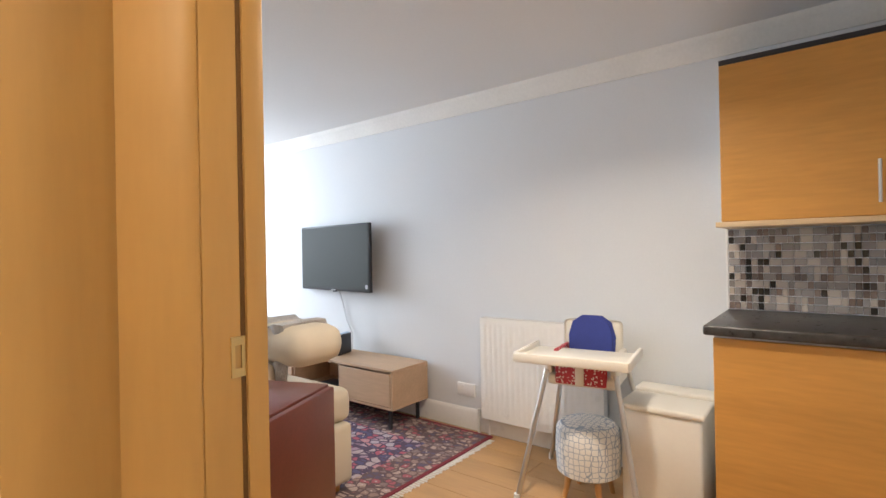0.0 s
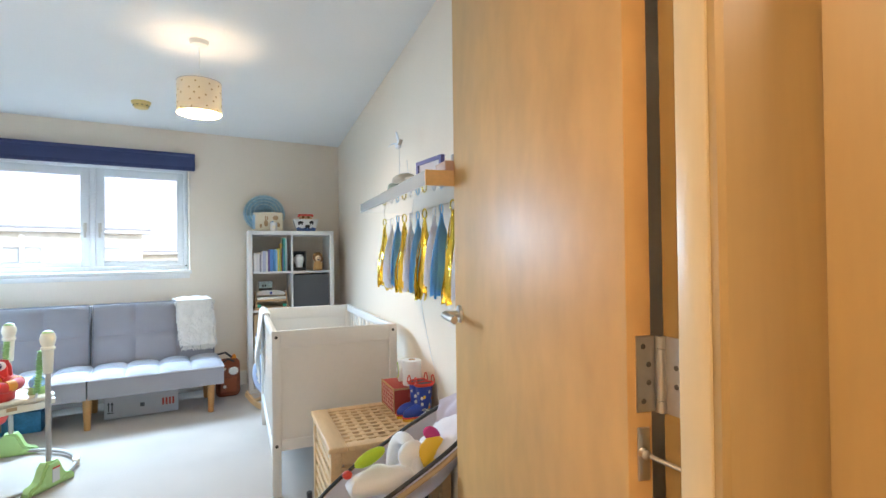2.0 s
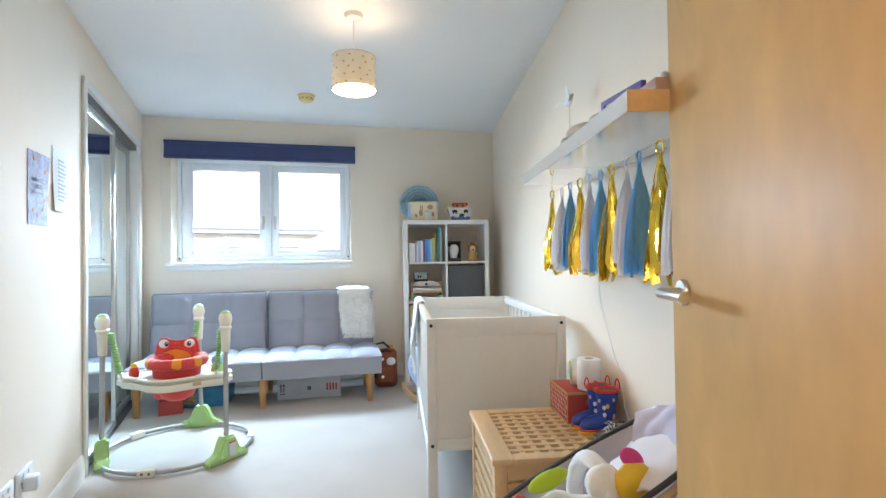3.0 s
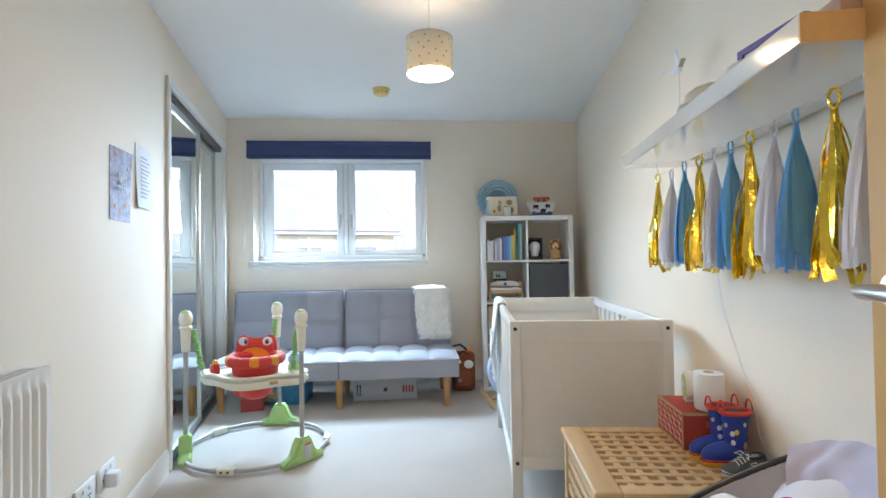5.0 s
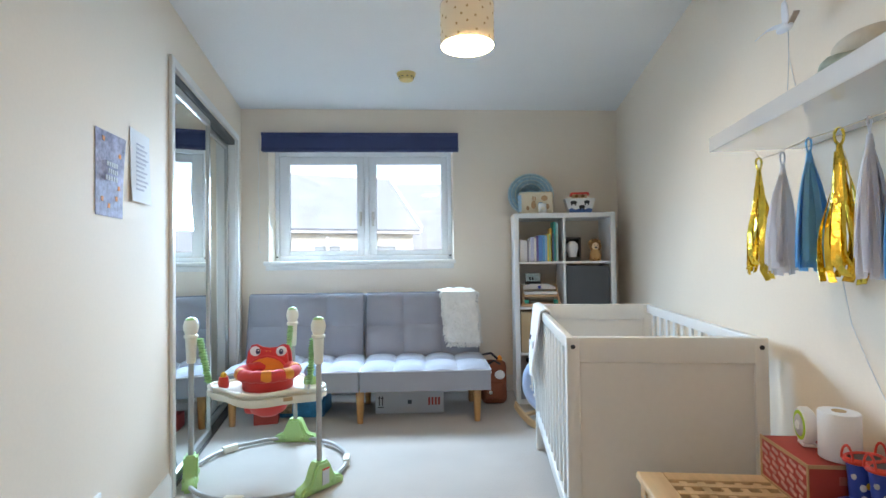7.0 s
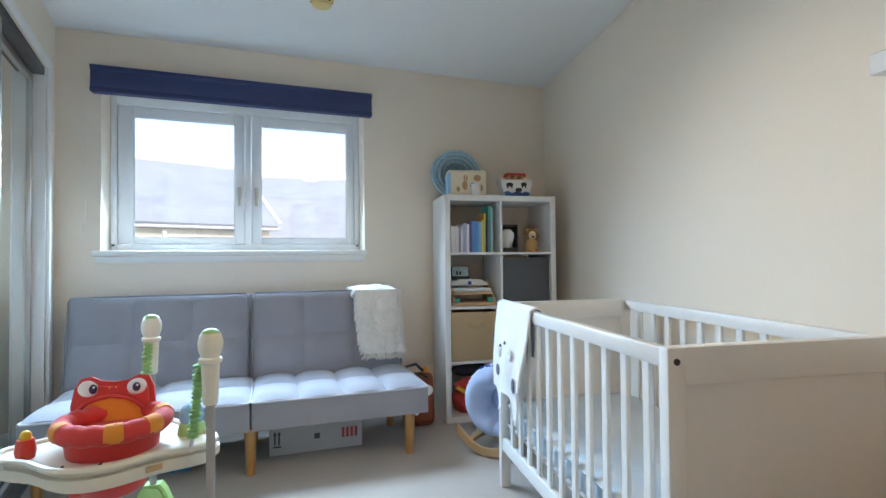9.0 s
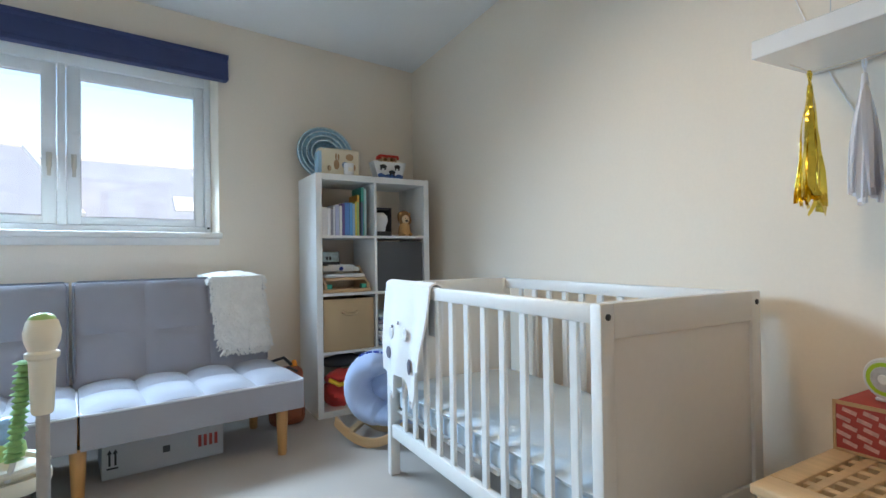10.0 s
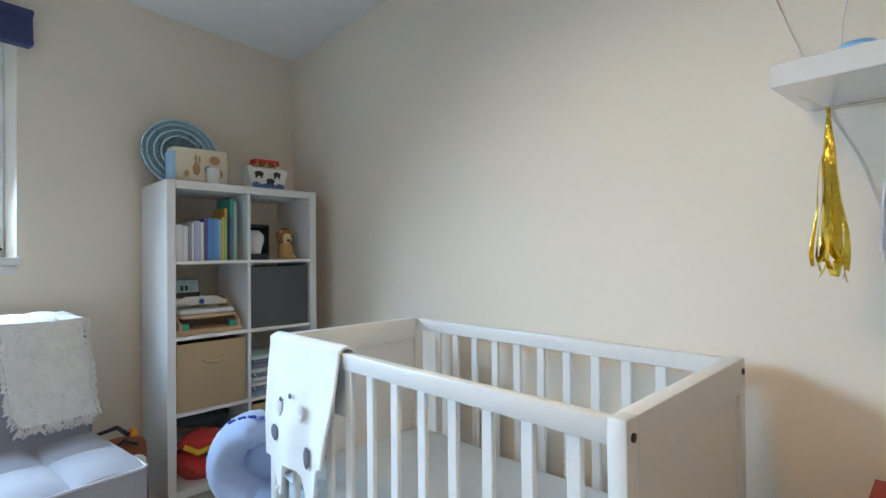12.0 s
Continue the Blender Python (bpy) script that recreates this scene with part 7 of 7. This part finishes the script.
part("grout", block(1.965, 3.19, -0.006, -0.001, 0.908, 1.297), PAPER, sp_)
part("edge_strip", block(1.955, 1.964, -0.010, -0.001, 0.908, 1.297), WHITE, sp_)
tiles = [surface("glass_tile_grey", (0.30, 0.28, 0.27), 0.12, per_object=0.2, bump=0), surface("glass_tile_black", (0.03, 0.024, 0.02), 0.1, bump=0), surface("glass_tile_cream", (0.52, 0.46, 0.41), 0.15, per_object=0.12, bump=0), surface("glass_tile_brown", (0.20, 0.15, 0.13), 0.12, per_object=0.3, bump=0)]
random.seed(5)
tmesh = {}
for r in range(11):
    u = 1.968
    while u < 2.62:
        w = random.choice((0.022, 0.022, 0.022, 0.0458))
        k = random.choice((0, 0, 0, 2, 2)) if w > 0.03 else random.choice((0, 0, 1, 2, 3, 3))
        if (w, k) not in tmesh:
            tmesh[w, k] = part("tile", block(0, w, -0.011, -0.0065, 0, 0.031, 0.001, 1), tiles[k], sp_)
            tmesh[w, k].matrix_basis = pose(u, 0, 0.912 + r * 0.035)
        else:
            shared("tile", tmesh[w, k], sp_, pose(u, 0, 0.912 + r * 0.035))
        u += w + 0.0018
cn = lthing("pink_tin", 2.60, 0.50, 0.907, "small pale canister at the worktop's edge", "canister")
part("tin", lathe([(0.03, 0), (0.032, 0.003), (0.032, 0.055), (0.028, 0.06)], 20), HIGHW, cn)

# ---- outside ----
structure("ground", prism([(-300, -300), (300, -300), (300, 300), (-300, 300)], -6.4, -6.2), surface("damp_tarmac", (0.06, 0.06, 0.062), 0.9, var=0.2, scale=0.3, grain=8), "grey tarmac yard far below the window", "ground")


def slates(name):
    m = surface(name, (0.34, 0.35, 0.38), 0.6, var=0.2, scale=1.2, grain=14, bump=0.2, dist=0.02)
    n, l = m.node_tree.nodes, m.node_tree.links
    tc, wv, bp = n.new("ShaderNodeTexCoord"), n.new("ShaderNodeTexBrick"), n.new("ShaderNodeBump")
    wv.inputs["Scale"].default_value, wv.inputs["Mortar Size"].default_value = 2.2, 0.03
    bp.inputs["Strength"].default_value, bp.inputs["Distance"].default_value = 0.6, 0.03
    l.new(tc.outputs["Object"], wv.inputs["Vector"]), l.new(wv.outputs["Fac"], bp.inputs["Height"])
    l.new(bp.outputs[0], n["Principled BSDF"].inputs["Normal"])
    return m


SLATE = slates("blue_grey_slates")
STONE = surface("pale_sandstone", (0.62, 0.57, 0.49), 0.9, var=0.25, scale=3, grain=20, bump=0.5, dist=0.02)
LEAD = surface("white_painted_skew", (0.70, 0.70, 0.70), 0.7)


def house(a, b, eave, ridge, depth, label, windows, skylights, chimney):
    L = math.dist(a, b)
    m = along(a, b)
    h = thing("slate_roof_house", m, label, "house")
    part("wall", joined(block(0, L, 0.0, depth, -6.2, eave)), STONE, h)
    for gx in (0.0, L - 0.05):
        part("gable", prism([(0, eave), (depth, eave), (depth / 2, ridge - 0.1)], 0, 0.05, pose(gx, 0, 0, 90, 0, 90)), STONE, h)
    sl = math.hypot(depth / 2 + 0.12, (ridge - eave) * (depth / 2 + 0.12) / (depth / 2))
    ang = math.degrees(math.atan2(ridge - eave, depth / 2))
    roof = part("roof", block(-0.2, L + 0.2, 0, sl, 0, 0.12, 0, 2, pose(0, -0.12, eave - 0.12 * math.tan(radians(ang)), ang, 0, 0)), SLATE, h)
    part("roof", block(-0.2, L + 0.2, 0, sl, 0, 0.12, 0, 2, pose(L, depth + 0.12, eave - 0.12 * math.tan(radians(ang)), ang, 0, 180)), SLATE, h)
    part("ridge_tiles", tube([(-0.2, depth / 2, ridge + 0.12), (L + 0.2, depth / 2, ridge + 0.12)], 0.12, 8), STONE, h)
    part("gutter", tube([(-0.2, -0.18, eave - 0.1), (L + 0.2, -0.18, eave - 0.1)], 0.05, 8), GREYCARD, h)
    for gx in (-0.28, L + 0.2):
        part("skew", block(gx, gx + 0.12, 0, sl, 0, 0.24, 0, 2, pose(0, -0.12, eave - 0.12 * math.tan(radians(ang)), ang, 0, 0)), LEAD, h)
    for x in windows:
        w = part("window", joined(block(x, x + 0.07, -0.06, 0.04, eave - 1.9, eave - 0.5), block(x + 0.93, x + 1.0, -0.06, 0.04, eave - 1.9, eave - 0.5), block(x + 0.07, x + 0.93, -0.06, 0.04, eave - 0.57, eave - 0.5), block(x + 0.07, x + 0.93, -0.06, 0.04, eave - 1.9, eave - 1.83), block(x + 0.07, x + 0.93, -0.05, 0.03, eave - 1.22, eave - 1.16)), LEAD, h)
        part("pane", block(x + 0.07, x + 0.93, -0.012, -0.002, eave - 1.83, eave - 0.57), surface("far_window_glass", (0.30, 0.33, 0.36), 0.2), w)
    for x, d in skylights:
        pm = pose(0, -0.12, eave - 0.12 * math.tan(radians(ang)), ang, 0, 0)
        s = part("skylight", block(x, x + 0.75, d, d + 1.05, 0.1205, 0.2, 0.02, 2, pm), LEAD, h)
        part("pane", block(x + 0.08, x + 0.67, d + 0.08, d + 0.97, 0.2005, 0.206, 0, 2, pm), surface("skylight_glass", (0.75, 0.78, 0.82), 0.1), s)
    for x in chimney:
        c = part("chimney", block(x, x + 0.9, depth / 2 - 0.35, depth / 2 + 0.35, ridge - 0.6, ridge + 0.9), STONE, h)
        for i in range(3):
            part("chimney_pot", lathe([(0.13, ridge + 0.9), (0.11, ridge + 1.25)], 10, pose(x + 0.2 + 0.25 * i, depth / 2, 0)), KRAFT, c)
    part("downpipe", tube([(L * 0.62, -0.12, eave - 0.25), (L * 0.62, -0.12, -6.2)], 0.06, 8), LEAD, h)


house((-10.8, 14.2), (-3.75, 18.4), 2.15, 4.5, 7.5, "stone terrace house with a slate roof across the yard", (0.8, 2.6, 4.6, 6.6), (), ())
house((-5.5, 22.0), (9.5, 24.0), 1.5, 5.0, 9.0, "longer stone house with skylights in its slate roof", (2, 5, 8, 11), ((4.6, 2.2), (6.6, 2.1), (9.5, 2.2), (5.6, 4.3), (8.0, 4.4)), (12.0,))
